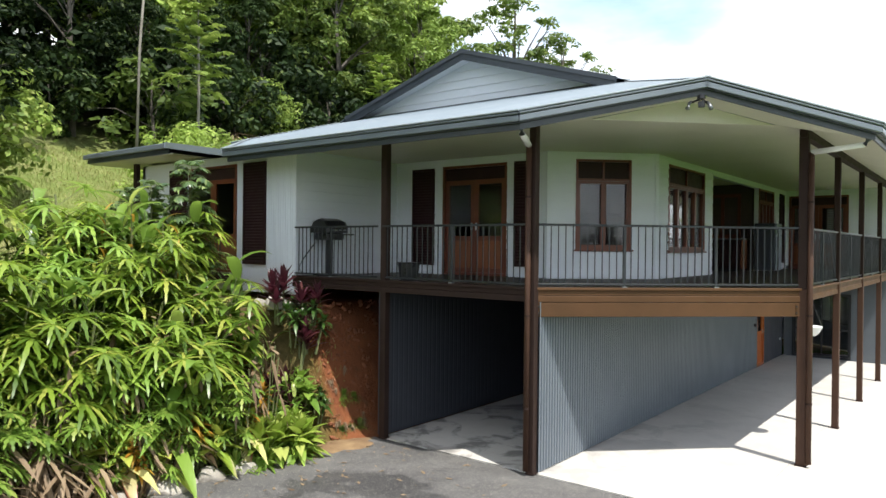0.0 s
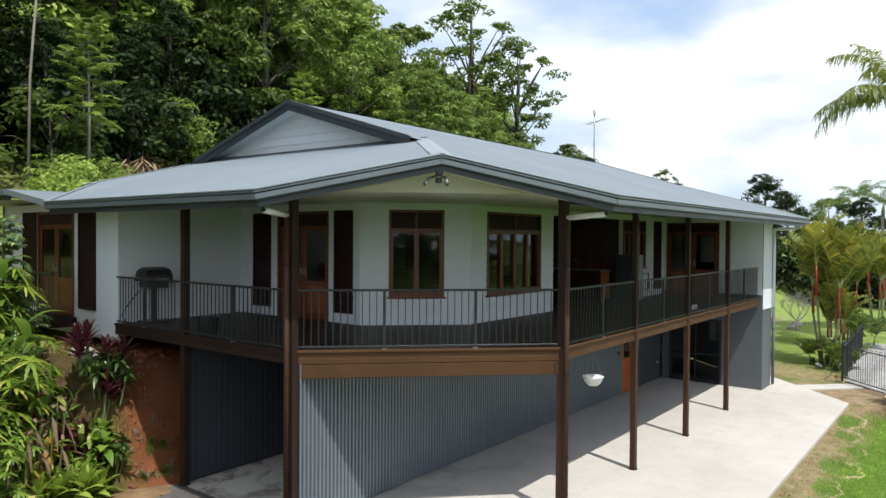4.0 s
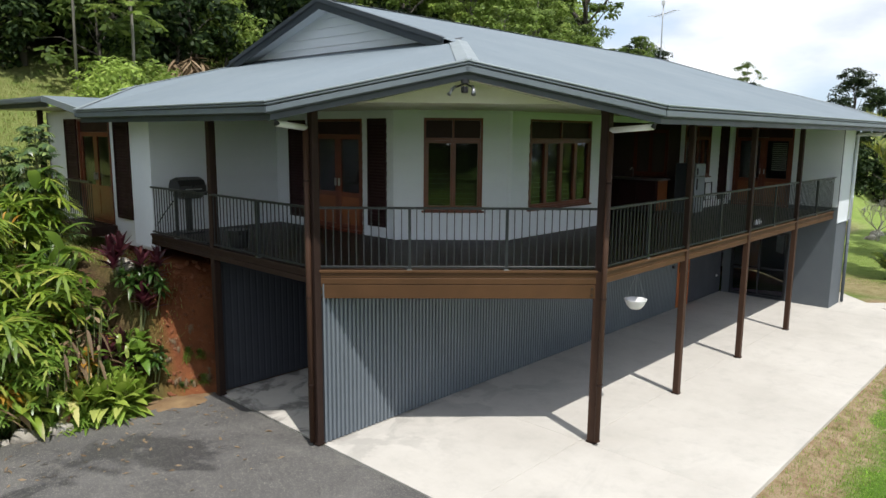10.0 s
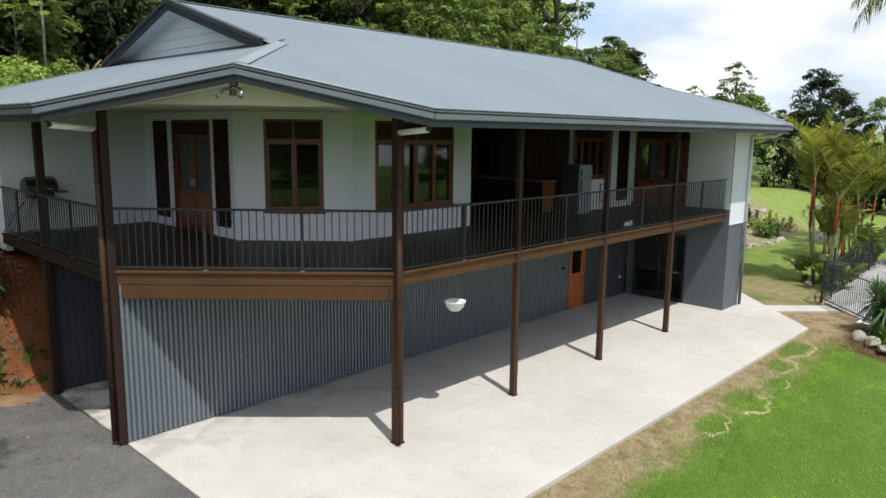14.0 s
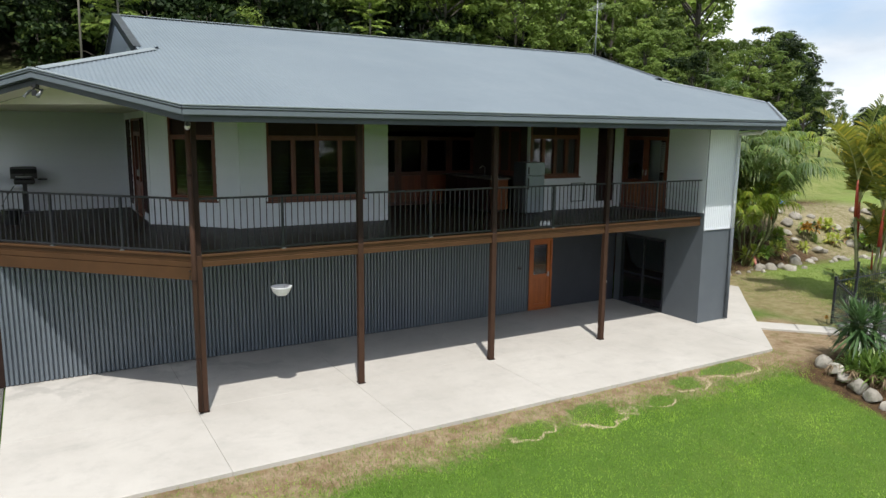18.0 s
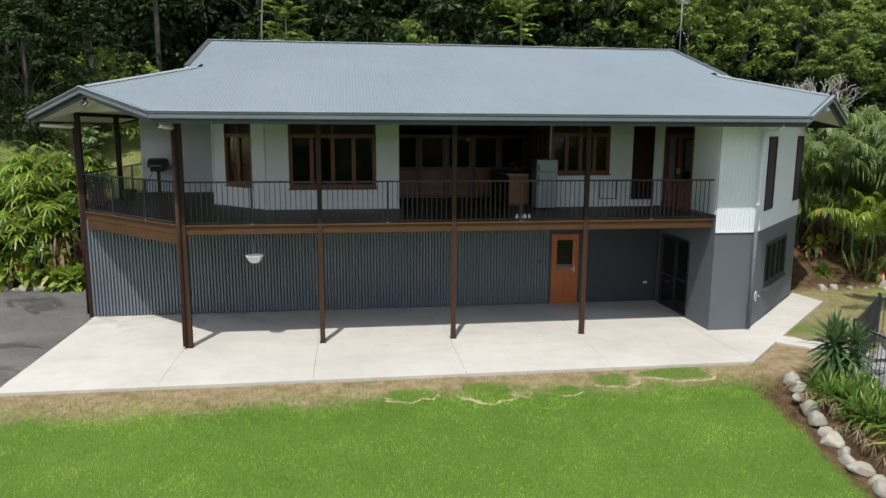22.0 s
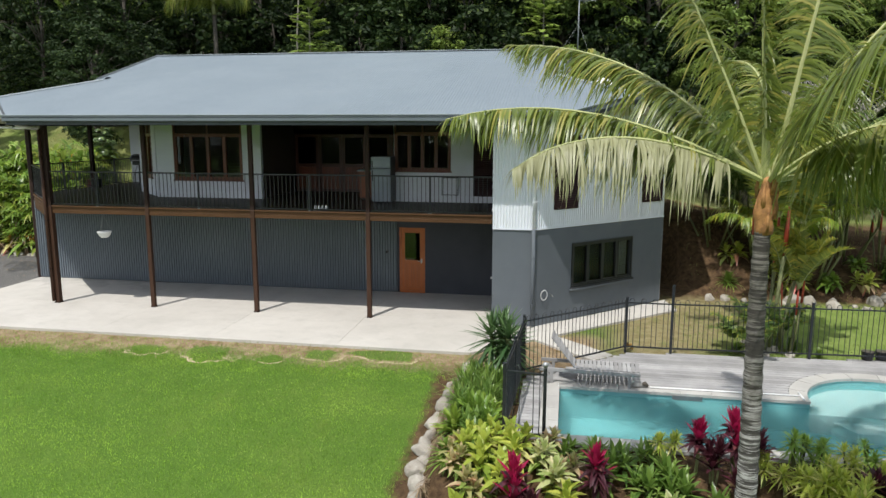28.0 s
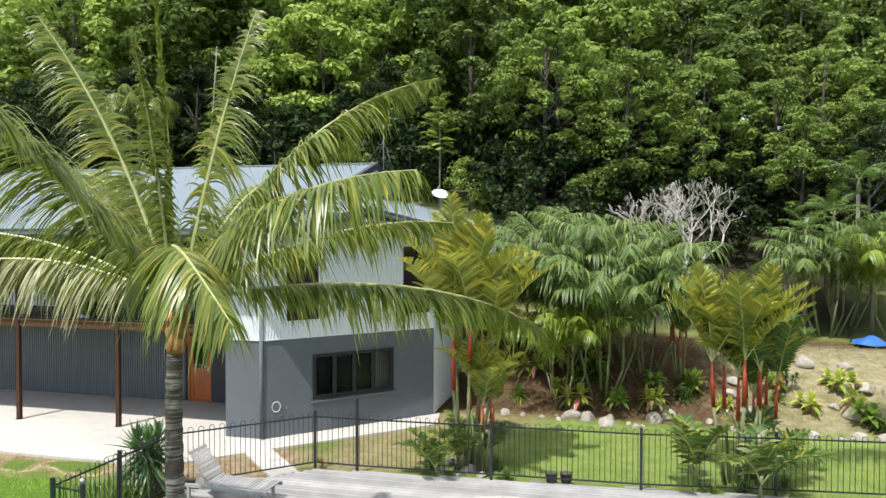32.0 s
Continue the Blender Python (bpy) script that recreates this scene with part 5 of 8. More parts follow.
def tree_kind(seed, height_, crown_r, low, clumps, per, size, mat, trunk_r=0.2, bark=None, flat=0.6, lump=(0.16, 0.34), dome=0.35, shell=0.45):
    """A broadleaf tree: trunk, limbs, and a crown of uneven leaf clumps, each a mound of leaves lit from above."""
    rng = np.random.default_rng(seed)
    leaf, wood = Leaves(), Acc()
    wood.tube([(0, 0, -0.6), (0.15, 0.05, height_ * 0.3), (0.0, 0.2, height_ * 0.62), (0.1, 0.1, height_ * 0.9)], [trunk_r * 1.25, trunk_r, trunk_r * 0.65, trunk_r * 0.15], 7)
    mid, half = (height_ + low) / 2, (height_ - low) / 2
    for c in range(clumps):
        while True:
            q = rng.uniform(-1, 1, 3)
            d = np.linalg.norm(q)
            if shell < d < 1.0:
                break
        shape = 1.0 - 0.35 * max(0, q[2])
        cen = np.array([q[0] * crown_r * shape, q[1] * crown_r * shape, mid + q[2] * half])
        rad = rng.uniform(*lump) * crown_r
        if c % 4 == 0:
            j = np.array([0.05, 0.1, min(max(cen[2] * 0.7, height_ * 0.25), height_ * 0.8)])
            wood.tube([tuple(j), tuple((j + cen) / 2 + np.array([0, 0, 0.3])), tuple(cen)], [trunk_r * 0.38, trunk_r * 0.25, trunk_r * 0.08], 5, False)
        # sprays: each clump is a handful of smaller mounds
        sub = unit(rng.normal(size=(5, 3)) + np.array([0, 0, dome])) * rad * 0.62
        pick = rng.integers(0, 5, per)
        nrm = unit(rng.normal(size=(per, 3)) + np.array([0, 0, dome]))
        pos = cen + (sub[pick] + nrm * (rad * rng.uniform(0.36, 0.56, per))[:, None]) * np.array([1, 1, flat])
        face = unit(nrm + np.array([0, 0, 0.3]) + rng.normal(0, 0.22, (per, 3)))
        diamonds(leaf, pos, face, size * rng.uniform(0.7, 1.3, per), rng)
    return [("trunk", wood.mesh("trunk", bark or M_BARK, True)), ("crown", leaf.mesh("crown", mat))]


# ---- windows, doors, shutters ----
COUNT = {"window": 0, "door": 0}


def named(kind):
    COUNT[kind] += 1
    return "%s_%d" % (kind, COUNT[kind])


def pane(fr, u0, u1, z0, z1, parent, d=-0.045, label="", mat=None):
    return part("pane", fr.box(Acc(), u0, u1, d - 0.003, d + 0.003, z0, z1), mat or M_GLASS, parent, label)


def border(fr, u0, u1, z0, z1, w, d0, d1, mat, parent, name="frame", label=""):
    acc = Acc()
    fr.box(acc, u0, u0 + w, d0, d1, z0, z1)
    fr.box(acc, u1 - w, u1, d0, d1, z0, z1)
    fr.box(acc, u0 + w, u1 - w, d0, d1, z0, z0 + w)
    fr.box(acc, u0 + w, u1 - w, d0, d1, z1 - w, z1)
    return part(name, acc, mat, parent, label)


def casements(fr, rect, n, transom, label, mat=None, bars=0, sill=True, blind=()):
    u0, u1, z0, z1 = rect
    mat = mat or M_TIMBER
    w = thing(named("window"), label, "window", "", "structure")
    border(fr, u0, u1, z0, z1, 0.045, -0.1, 0.03, mat, w, "window_frame")
    zt = transom or z1 - 0.045
    if transom:
        part("transom_bar", fr.box(Acc(), u0 + 0.046, u1 - 0.046, -0.09, 0.022, transom, transom + 0.05), mat, w)
        part("transom_panel", fr.box(Acc(), u0 + 0.046, u1 - 0.046, -0.06, -0.03, transom + 0.051, z1 - 0.046), M_SHUT, w, "dark maroon transom panel")
        part("transom_mullion", fr.box(Acc(), (u0 + u1) / 2 - 0.02, (u0 + u1) / 2 + 0.02, -0.029, 0.01, transom + 0.051, z1 - 0.046), mat, w)
    step = (u1 - u0 - 0.09) / n
    for i in range(n):
        a, b = u0 + 0.046 + step * i, u0 + 0.044 + step * (i + 1)
        sash = border(fr, a, b, z0 + 0.046, zt - 0.002, 0.05, -0.07, 0.008, mat, w, "sash")
        pane(fr, a + 0.05, b - 0.05, z0 + 0.096, zt - 0.052, sash, mat=M_GLASSD if mat is M_RAIL else None)
        for k in range(bars):
            zz = z0 + 0.1 + (zt - z0 - 0.15) * (k + 1) / (bars + 1)
            part("glazing_bar", fr.box(Acc(), a + 0.05, b - 0.05, -0.06, -0.02, zz - 0.01, zz + 0.01), mat, sash)
    if sill:
        part("window_sill", fr.box(Acc(), u0 - 0.04, u1 + 0.04, 0.0, 0.07, z0 - 0.035, z0 + 0.0), mat, w, soft=0.006)
    return w


def french_doors(fr, rect, label, blinds=False, head=4.9, panel=None, dim=False):
    u0, u1, z0, z1 = rect
    w = thing(named("door"), label, "door", "", "structure")
    border(fr, u0, u1, z0 + 0.005, z1, 0.055, -0.1, 0.025, M_TIMBER, w, "door_frame")
    part("transom_panel", fr.box(Acc(), u0 + 0.056, u1 - 0.056, -0.06, -0.03, head, z1 - 0.056), M_SHUT, w, "dark maroon transom panel")
    mid = (u0 + u1) / 2
    for a, b, h in ((u0 + 0.057, mid - 0.002, mid - 0.06), (mid + 0.002, u1 - 0.057, mid + 0.06)):
        leaf = border(fr, a, b, z0 + 0.065, head - 0.003, 0.1, -0.065, -0.02, M_TIMBER, w, "door_leaf")
        part("kick_panel", fr.box(Acc(), a + 0.1, b - 0.1, -0.055, -0.03, z0 + 0.166, z0 + 0.75), panel or M_REDWOOD, leaf, "warm red timber panel")
        part("middle_rail", fr.box(Acc(), a + 0.1, b - 0.1, -0.064, -0.021, z0 + 0.751, z0 + 0.85), M_TIMBER, leaf)
        pane(fr, a + 0.1, b - 0.1, z0 + 0.851, head - 0.104, leaf, mat=M_GLASSD if dim else None)
        part("door_handle", fr.box(Acc(), h - 0.012, h + 0.012, -0.02, 0.03, z0 + 0.98, z0 + 1.14), M_STEEL, leaf, "bright metal handle", soft=0.004)
    if blinds:
        for k in range(14):
            part("blind_slat", fr.box(Acc(), u1 - 0.62, u1 - 0.2, -0.085, -0.08, z0 + 1.1 + 0.06 * k, z0 + 1.13 + 0.06 * k), M_WHITEPL, w)
    return w


def shutter(fr, rect, label, out=0.008, pitch=0.062):
    u0, u1, z0, z1 = rect
    s = thing("shutter", label, "shutter", "louvred shutters")
    border(fr, u0, u1, z0, z1, 0.045, out - 0.004, out + 0.035, M_SHUT, s, "stile_frame")
    part("backing", fr.box(Acc(), u0 + 0.02, u1 - 0.02, out - 0.006, out + 0.004, z0 + 0.02, z1 - 0.02), M_SHUT, s)
    slat = Acc()
    c = fr.p((u0 + u1) / 2, 0, 0)
    loc = Fr(0, 0, fr.u[0], fr.u[1], fr.n[0], fr.n[1])
    h = (u1 - u0) / 2 - 0.046
    q = [loc.p(-h, out + 0.006, 0.03), loc.p(h, out + 0.006, 0.03), loc.p(h, out + 0.03, 0.0), loc.p(-h, out + 0.03, 0.0),
         loc.p(-h, out + 0.006, 0.038), loc.p(h, out + 0.006, 0.038), loc.p(h, out + 0.03, 0.008), loc.p(-h, out + 0.03, 0.008)]
    slat.hexa(q)
    me = slat.mesh("slat", M_SHUT)
    z = z0 + 0.05
    while z < z1 - 0.09:
        o = new("slat", me)
        o.parent, o.location = s, (c[0], c[1], z)
        z += pitch
    return s


casements(CORNER, W1, 2, 4.8, "timber window of two casements with dark transom")
casements(EAST, W2, 4, 4.8, "wide timber window of four casements with dark transom")
casements(EAST, W4, 4, 4.86, "timber sliding window with dark transom above")
for fr, (u0, u1, z0, z1), w in ((CORNER, W1, "window_1"), (EAST, W2, "window_2")):
    for k in range(7):
        part("blind_slat", fr.box(Acc(), u0 + 0.06, u1 - 0.06, -0.2, -0.17, z0 + 0.12 + 0.1 * k, z0 + 0.126 + 0.1 * k), M_RENDER, bpy.data.objects[w], "thin grey blind slat")
casements(NECH, NW, 4, None, "dark aluminium window in the grey rendered wall", M_RAIL)
for k in range(37):
    pale = k > 28
    part("blind_slat", NECH.box(Acc(), NW[0] + 0.05 + 0.062 * k, NW[0] + 0.095 + 0.062 * k, -0.17, -0.165, NW[2] + 0.08, NW[3] - 0.06), M_WHITEPL if pale else M_RENDER, bpy.data.objects["window_4"], "pale vertical blind slat" if pale else "grey vertical blind slat")
part("window_sill", NECH.box(Acc(), NW[0] - 0.06, NW[1] + 0.06, 0.0, 0.08, NW[2] - 0.09, NW[2] - 0.03), M_RENDER, bpy.data.objects["window_4"], "grey rendered sill", soft=0.01)
casements(NORTH, (-8.1, -7.2, 3.0, 5.0), 1, None, "dark timber window in the north wall", M_SHUT)
french_doors(SOUTH, FD, "red timber french doors with glass upper panels")
french_doors(STORE_S, UPD, "dark red timber french doors with glass panels", True)
# darker panel timber here puts the shade under the roof into the colour
french_doors(SWEST, SWD, "red timber french doors of the end room", panel=M_TIMBER, dim=True)
for fr, r in ((SOUTH, SHL), (SOUTH, SHR), (EAST, SH5), (NECH, NS1), (NECH, NS2), (SWEST, (-12.79, -12.03, 3.03, 5.2)), (SWEST, (-15.7, -14.97, 3.03, 5.2))):
    shutter(fr, r, "dark maroon louvred shutter on a pale wall")

# glazed sliding door under the house
slide = thing(named("door"), "dark framed glass sliding door under the house", "sliding door", "", "structure")
border(STORE_S, *SLD, 0.05, -0.09, 0.02, M_RAIL, slide, "door_frame")
for a, b, d in ((SLD[0] + 0.052, -4.33, -0.03), (-4.38, SLD[1] - 0.052, -0.075)):
    lf = border(STORE_S, a, b, 0.085, 2.03, 0.045, d - 0.02, d + 0.02, M_RAIL, slide, "door_leaf")
    pane(STORE_S, a + 0.045, b - 0.045, 0.13, 1.985, lf, d)
    part("middle_rail", STORE_S.box(Acc(), a + 0.046, b - 0.046, d - 0.015, d + 0.015, 0.9, 0.95), M_RAIL, lf)

# timber door beside it
low = thing(named("door"), "orange timber half-glazed door in the dark lower wall", "door", "", "structure")
border(LOWER, 22.02, 22.82, 0.0, 2.03, 0.06, -0.09, 0.02, M_CEDAR, low, "door_frame")
lf = border(LOWER, 22.082, 22.758, 0.062, 1.968, 0.1, -0.05, -0.008, M_CEDAR, low, "door_leaf")
pane(LOWER, 22.182, 22.658, 1.02, 1.868, lf, -0.03)
for k in range(5):
    part("panel_board", LOWER.box(Acc(), 22.183 + 0.095 * k, 22.275 + 0.095 * k, -0.045, -0.02, 0.163, 0.92), M_CEDAR, lf)
part("middle_rail", LOWER.box(Acc(), 22.182, 22.658, -0.049, -0.009, 0.921, 1.019), M_CEDAR, lf)
part("door_handle", Acc().tube([LOWER.p(22.7, -0.008, 1.0), LOWER.p(22.7, 0.05, 1.0), LOWER.p(22.6, 0.055, 1.0)], 0.012, 8), M_STEEL, lf, "bright metal handle")
part("lock_plate", LOWER.box(Acc(), 22.68, 22.73, -0.008, 0.003, 0.93, 1.07), M_STEEL, lf)

# outdoor kitchen doors at the back of the recess
KB = Fr(-8.3, 0, 0, 1, 1, 0)
kd = thing(named("door"), "timber bifold doors at the back of the outdoor kitchen", "bifold doors", "", "structure")
part("head_panel", KB.box(Acc(), 17.6, 21.9, -0.05, 0.0, 4.82, 4.98), M_DOORD, kd)
for k in range(5):
    a = 17.62 + 0.855 * k
    lf = border(KB, a, a + 0.845, FLOOR + 0.01, 4.815, 0.1, -0.05, 0.0, M_DOORD, kd, "door_leaf")
    pane(KB, a + 0.1, a + 0.745, 3.82, 4.715, lf, -0.025, mat=M_GLASSD)
    for j in range(6):
        part("panel_board", KB.box(Acc(), a + 0.101 + j * 0.107, a + 0.205 + j * 0.107, -0.04, -0.012, FLOOR + 0.112, 3.7), M_KICK, lf)
    part("middle_rail", KB.box(Acc(), a + 0.1, a + 0.745, -0.05, 0.0, 3.71, 3.81), M_DOORD, lf)
NOOK = Fr(0, 21.95, 1, 0, 0, -1)
casements(NOOK, (-7.0, -5.95, 3.8, 5.1), 2, None, "small timber window in the kitchen side wall")


# ---- fixtures and things on the deck ----
def pipe(name, pts, r, mat, parent, n=10, label=""):
    return part(name, Acc().tube(pts, r, n), mat, parent, label, smooth=True)


# downpipes
def elbow_pipe(gut, post, fr_out, base_z):
    th = thing("downpipe", "white pipe from the gutter to a brown downpipe on the post", "downpipe", "downpipes")
    gx_, gy_ = gut
    px, py = post
    pipe("outlet", [(gx_, gy_, 5.26), (gx_, gy_, 5.12), (gx_ + (px - gx_) * 0.08, gy_ + (py - gy_) * 0.08, 5.05)], 0.048, M_FASCIA, th)
    pipe("cross_pipe", [(gx_ + (px - gx_) * 0.08, gy_ + (py - gy_) * 0.08, 5.05), (px, py, 5.0)], 0.045, M_WHITEPL, th)
    pipe("down_pipe", [(px, py, 5.0), (px, py, base_z)], 0.045, M_POSTL, th)
    for z in (1.0, 2.4, 4.2):
        part("bracket", Acc().tube([(px, py, z), (px, py, z + 0.03)], 0.052, 10), M_POST, th)
    return th


elbow_pipe((-5.25, 8.52), (-5.585, 9.277), None, 0.06)
elbow_pipe((-1.52, 12.32), (-2.315, 12.455), None, 0.06)
dp = thing("downpipe", "white downpipe with elbow on the corner of the block", "downpipe", "downpipes")
pipe("outlet", [(-1.45, 26.24, 5.26), (-1.45, 26.24, 5.1), (-1.6, 26.24, 5.02), (-2.22, 26.26, 5.0)], 0.045, M_WHITEPL, dp)
pipe("upper_pipe", [(-2.22, 26.26, 5.0), (-2.22, 26.26, 2.53)], 0.045, M_WHITE, dp)
pipe("lower_pipe", [(-2.22, 26.26, 2.53), (-2.22, 26.26, 0.04)], 0.045, M_RENDER, dp)
for z in (0.6, 1.8, 3.2, 4.4):
    part("bracket", Acc().tube([(-2.22, 26.26, z), (-2.22, 26.26, z + 0.03)], 0.054, 10), M_RENDER if z < 2.5 else M_WHITE, dp)

# twin floodlight under the corner peak
fl = thing("floodlight", "twin grey floodlight with dark sensor under the roof peak", "floodlight")
part("base_plate", Acc().tube([(-3.36, 10.33, 5.66), (-3.36, 10.33, 5.61)], 0.06, 12), M_BLACK, fl)
for k, (dx, dy) in enumerate(((-0.13, -0.05), (0.05, 0.1))):
    pipe("arm", [(-3.36, 10.33, 5.61), (-3.36 + dx, 10.33 + dy, 5.56)], 0.014, M_BLACK, fl)
    pipe("lamp_head", [(-3.36 + dx, 10.33 + dy, 5.58), (-3.33 + dx * 1.3, 10.28 + dy * 1.2, 5.53), (-3.3 + dx * 1.5, 10.22 + dy * 1.3, 5.46)], [0.018, 0.026, 0.034], M_RAILG, fl)
part("sensor", Acc().box(-3.39, -3.31, 10.27, 10.35, 5.48, 5.57), M_BLACK, fl, soft=0.01)
fl2 = thing("floodlight", "twin white floodlight under the far roof peak", "floodlight")
part("base_plate", Acc().tube([(-3.4, 28.7, 5.68), (-3.4, 28.7, 5.62)], 0.06, 12), M_BLACK, fl2)
for dx, dy in ((-0.1, 0.06), (0.07, -0.08)):
    pipe("lamp_head", [(-3.4 + dx, 28.7 + dy, 5.62), (-3.36 + dx, 28.75 + dy, 5.52)], [0.03, 0.055], M_WHITEPL, fl2)

# hanging basket
hb = thing("hanging_basket", "white plastic hanging basket on thin chains below the deck", "hanging basket")
cx, cy = -2.6, 14.05
bowl = Acc()
rad = [(0.0, 1.93), (0.09, 1.93), (0.15, 1.99), (0.19, 2.08), (0.2, 2.1), (0.185, 2.1), (0.13, 2.0), (0.0, 1.97)]
for i, (r, z) in enumerate(rad):
    bowl.v += [(cx + r * math.cos(a * math.pi / 10), cy + r * math.sin(a * math.pi / 10), z) for a in range(20)]
for i in range(len(rad) - 1):
    bowl.f += [(i * 20 + j, i * 20 + (j + 1) % 20, (i + 1) * 20 + (j + 1) % 20, (i + 1) * 20 + j) for j in range(20)]
part("bowl", bowl, M_WHITEPL, hb, smooth=True)
for k in range(3):
    a = k * 2.1
    pipe("chain", [(cx + 0.19 * math.cos(a), cy + 0.19 * math.sin(a), 2.09), (cx, cy, 2.6)], 0.003, M_GALV, hb, 5)

# barbecue
bq = thing("barbecue", "black hooded barbecue standing on the deck", "barbecue")
part("base", Acc().box(-10.95, -10.53, 9.76, 10.22, 3.56, 3.7), M_BLACK, bq, soft=0.03)
hood = Acc()
prof = [(-0.25, 0.0), (-0.25, 0.12), (-0.17, 0.23), (0.0, 0.28), (0.17, 0.23), (0.25, 0.12), (0.25, 0.0)]
for yy, s in ((9.7, 0.94), (9.76, 1.0), (10.22, 1.0), (10.28, 0.94)):
    hood.v += [(-10.74 + px * s, yy, 3.705 + pz * s * 1.05) for px, pz in prof]
for i in range(3):
    hood.f += [(i * 7 + j, i * 7 + j + 1, (i + 1) * 7 + j + 1, (i + 1) * 7 + j) for j in range(6)]
hood.f += [tuple(range(7)), tuple(range(27, 20, -1))]
part("hood", hood, M_BLACK, bq)
pipe("hood_handle", [(-10.47, 9.82, 3.76), (-10.44, 9.82, 3.76), (-10.44, 10.15, 3.76), (-10.47, 10.15, 3.76)], 0.012, M_STEEL, bq)
part("pedestal", Acc().box(-10.79, -10.69, 9.94, 10.04, FLOOR + 0.04, 3.56), M_BLACK, bq, soft=0.008)
part("base_plate", Acc().box(-10.98, -10.5, 9.76, 10.22, FLOOR, FLOOR + 0.04), M_BLACK, bq, soft=0.01)
part("side_shelf", Acc().box(-10.93, -10.55, 10.29, 10.5, 3.66, 3.69), M_BLACK, bq, soft=0.006)
pipe("gas_hose", [(-10.9, 9.75, 3.5), (-11.0, 9.55, 3.2), (-11.05, 9.45, 3.0), (-10.98, 9.5, 2.86)], 0.012, M_BLACK, bq)
part("wall_box", Acc().box(-11.07, -11.02, 9.75, 9.87, 3.32, 3.48), M_WHITEPL).name = "power_outlet"
tagged(bpy.data.objects["power_outlet"], "white power outlet on the weatherboard wall", "power outlet")

# planter by the post
pl = thing("planter", "round black plastic planter pot on the deck", "planter")
part("pot", Acc().tube([(-8.35, 9.72, FLOOR), (-8.35, 9.72, FLOOR + 0.3), (-8.35, 9.72, FLOOR + 0.33)], [0.16, 0.2, 0.215], 18), M_BLACK, pl, smooth=False)

# refrigerator
fg = thing("refrigerator", "grey top-freezer refrigerator against the deck wall", "refrigerator")
part("body", Acc().box(-5.41, -4.88, 21.33, 21.93, FLOOR + 0.03, 4.2), M_FASCIA, fg, soft=0.012)
part("freezer_door", Acc().box(-4.875, -4.82, 21.335, 21.925, 3.86, 4.195), M_FRIDGE, fg, soft=0.014)
part("main_door", Acc().box(-4.875, -4.82, 21.335, 21.925, FLOOR + 0.05, 3.85), M_FRIDGE, fg, soft=0.014)
part("door_handle", Acc().box(-4.82, -4.79, 21.37, 21.395, 3.5, 3.8), M_BLACK, fg)
part("door_handle", Acc().box(-4.82, -4.79, 21.37, 21.395, 3.9, 4.08), M_BLACK, fg)

# kitchen bench in the recess
kb = thing("kitchen_bench", "orange timber outdoor kitchen bench with dark top", "kitchen bench")
part("carcass", Acc().box(-8.0, -5.62, 20.75, 21.3, FLOOR + 0.08, 3.72), M_SHUT, kb, soft=0.004)
part("end_panel", Acc().box(-5.618, -5.6, 20.75, 21.3, FLOOR + 0.08, 3.72), M_REDWOOD, kb, "warm red timber end panel")
part("bench_top", Acc().box(-8.05, -5.55, 20.68, 21.36, 3.722, 3.765), M_RAILG, kb, soft=0.006)
for k in range(4):
    part("cupboard_door", Acc().box(-7.95 + 0.58 * k, -7.4 + 0.58 * k, 20.728, 20.748, FLOOR + 0.12, 3.68), M_SHUT, kb, soft=0.004)
part("plinth", Acc().box(-7.95, -5.7, 20.8, 21.25, FLOOR, FLOOR + 0.079), M_BLACK, kb)
tp = thing("sink_mixer", "chrome sink tap on the bench", "tap")
pipe("spout", [(-6.6, 21.2, 3.765), (-6.6, 21.2, 4.0), (-6.6, 21.12, 4.04), (-6.6, 21.02, 3.98)], 0.012, M_STEEL, tp)

# wire rack on the wall, small white ornaments, outlets
wr = thing("wall_rack", "thin black metal towel frame on the wall", "wall rack")
border(EAST, 23.35, 23.85, 3.05, 3.58, 0.02, 0.02, 0.05, M_RAIL, wr, "rack_frame")
for k in range(4):
    pot = thing("garden_ornament", "small white painted ornament on the deck edge", "ornament", "white ornaments", at=(-2.85, 20.32 + 0.1 * k, FLOOR))
    part("body", Acc().tube([(0, 0, 0), (0, 0, 0.05), (0, 0, 0.1), (0, 0, 0.13)], [0.035, 0.045, 0.03, 0.018], 8), M_WHITEPL, pot, smooth=True)
for fr, u, z in ((LOWER, 24.9, 0.56),):
    o = part("power_outlet", fr.box(Acc(), u - 0.06, u + 0.06, 0.0, 0.02, z - 0.035, z + 0.035), M_WHITEPL, None, soft=0.004)
    tagged(o, "white double power outlet on the dark wall", "power outlet")
o = part("round_fitting", Acc().tube([(-5.46, 21.64, 1.27), (-5.4, 21.64, 1.27)], 0.045, 12), M_BLACK)
tagged(o, "round black fitting on the ribbed steel wall", "wall fitting")
bt = thing("bulkhead_light", "small white outdoor light under the deck", "wall light")
part("body", Acc().box(-5.48, -5.38, 24.3, 24.42, 2.36, 2.4), M_WHITEPL, bt, soft=0.01)

# garden tap and coiled hose on the corner wall
ht = thing("garden_tap", "garden tap with a loop of pale hose on the grey wall", "garden tap")
p = [NECH.p(0.55, 0.0, 0.78), NECH.p(0.55, 0.09, 0.78), NECH.p(0.55, 0.11, 0.73)]
pipe("tap_body", p, 0.014, M_STEEL, ht)
pts = [NECH.p(0.3 + 0.11 * math.cos(a), 0.05, 0.8 + 0.13 * math.sin(a)) for a in np.linspace(0.6, 7.6, 26)]
pipe("hose_loop", pts, 0.011, M_WHITEPL, ht, 6)

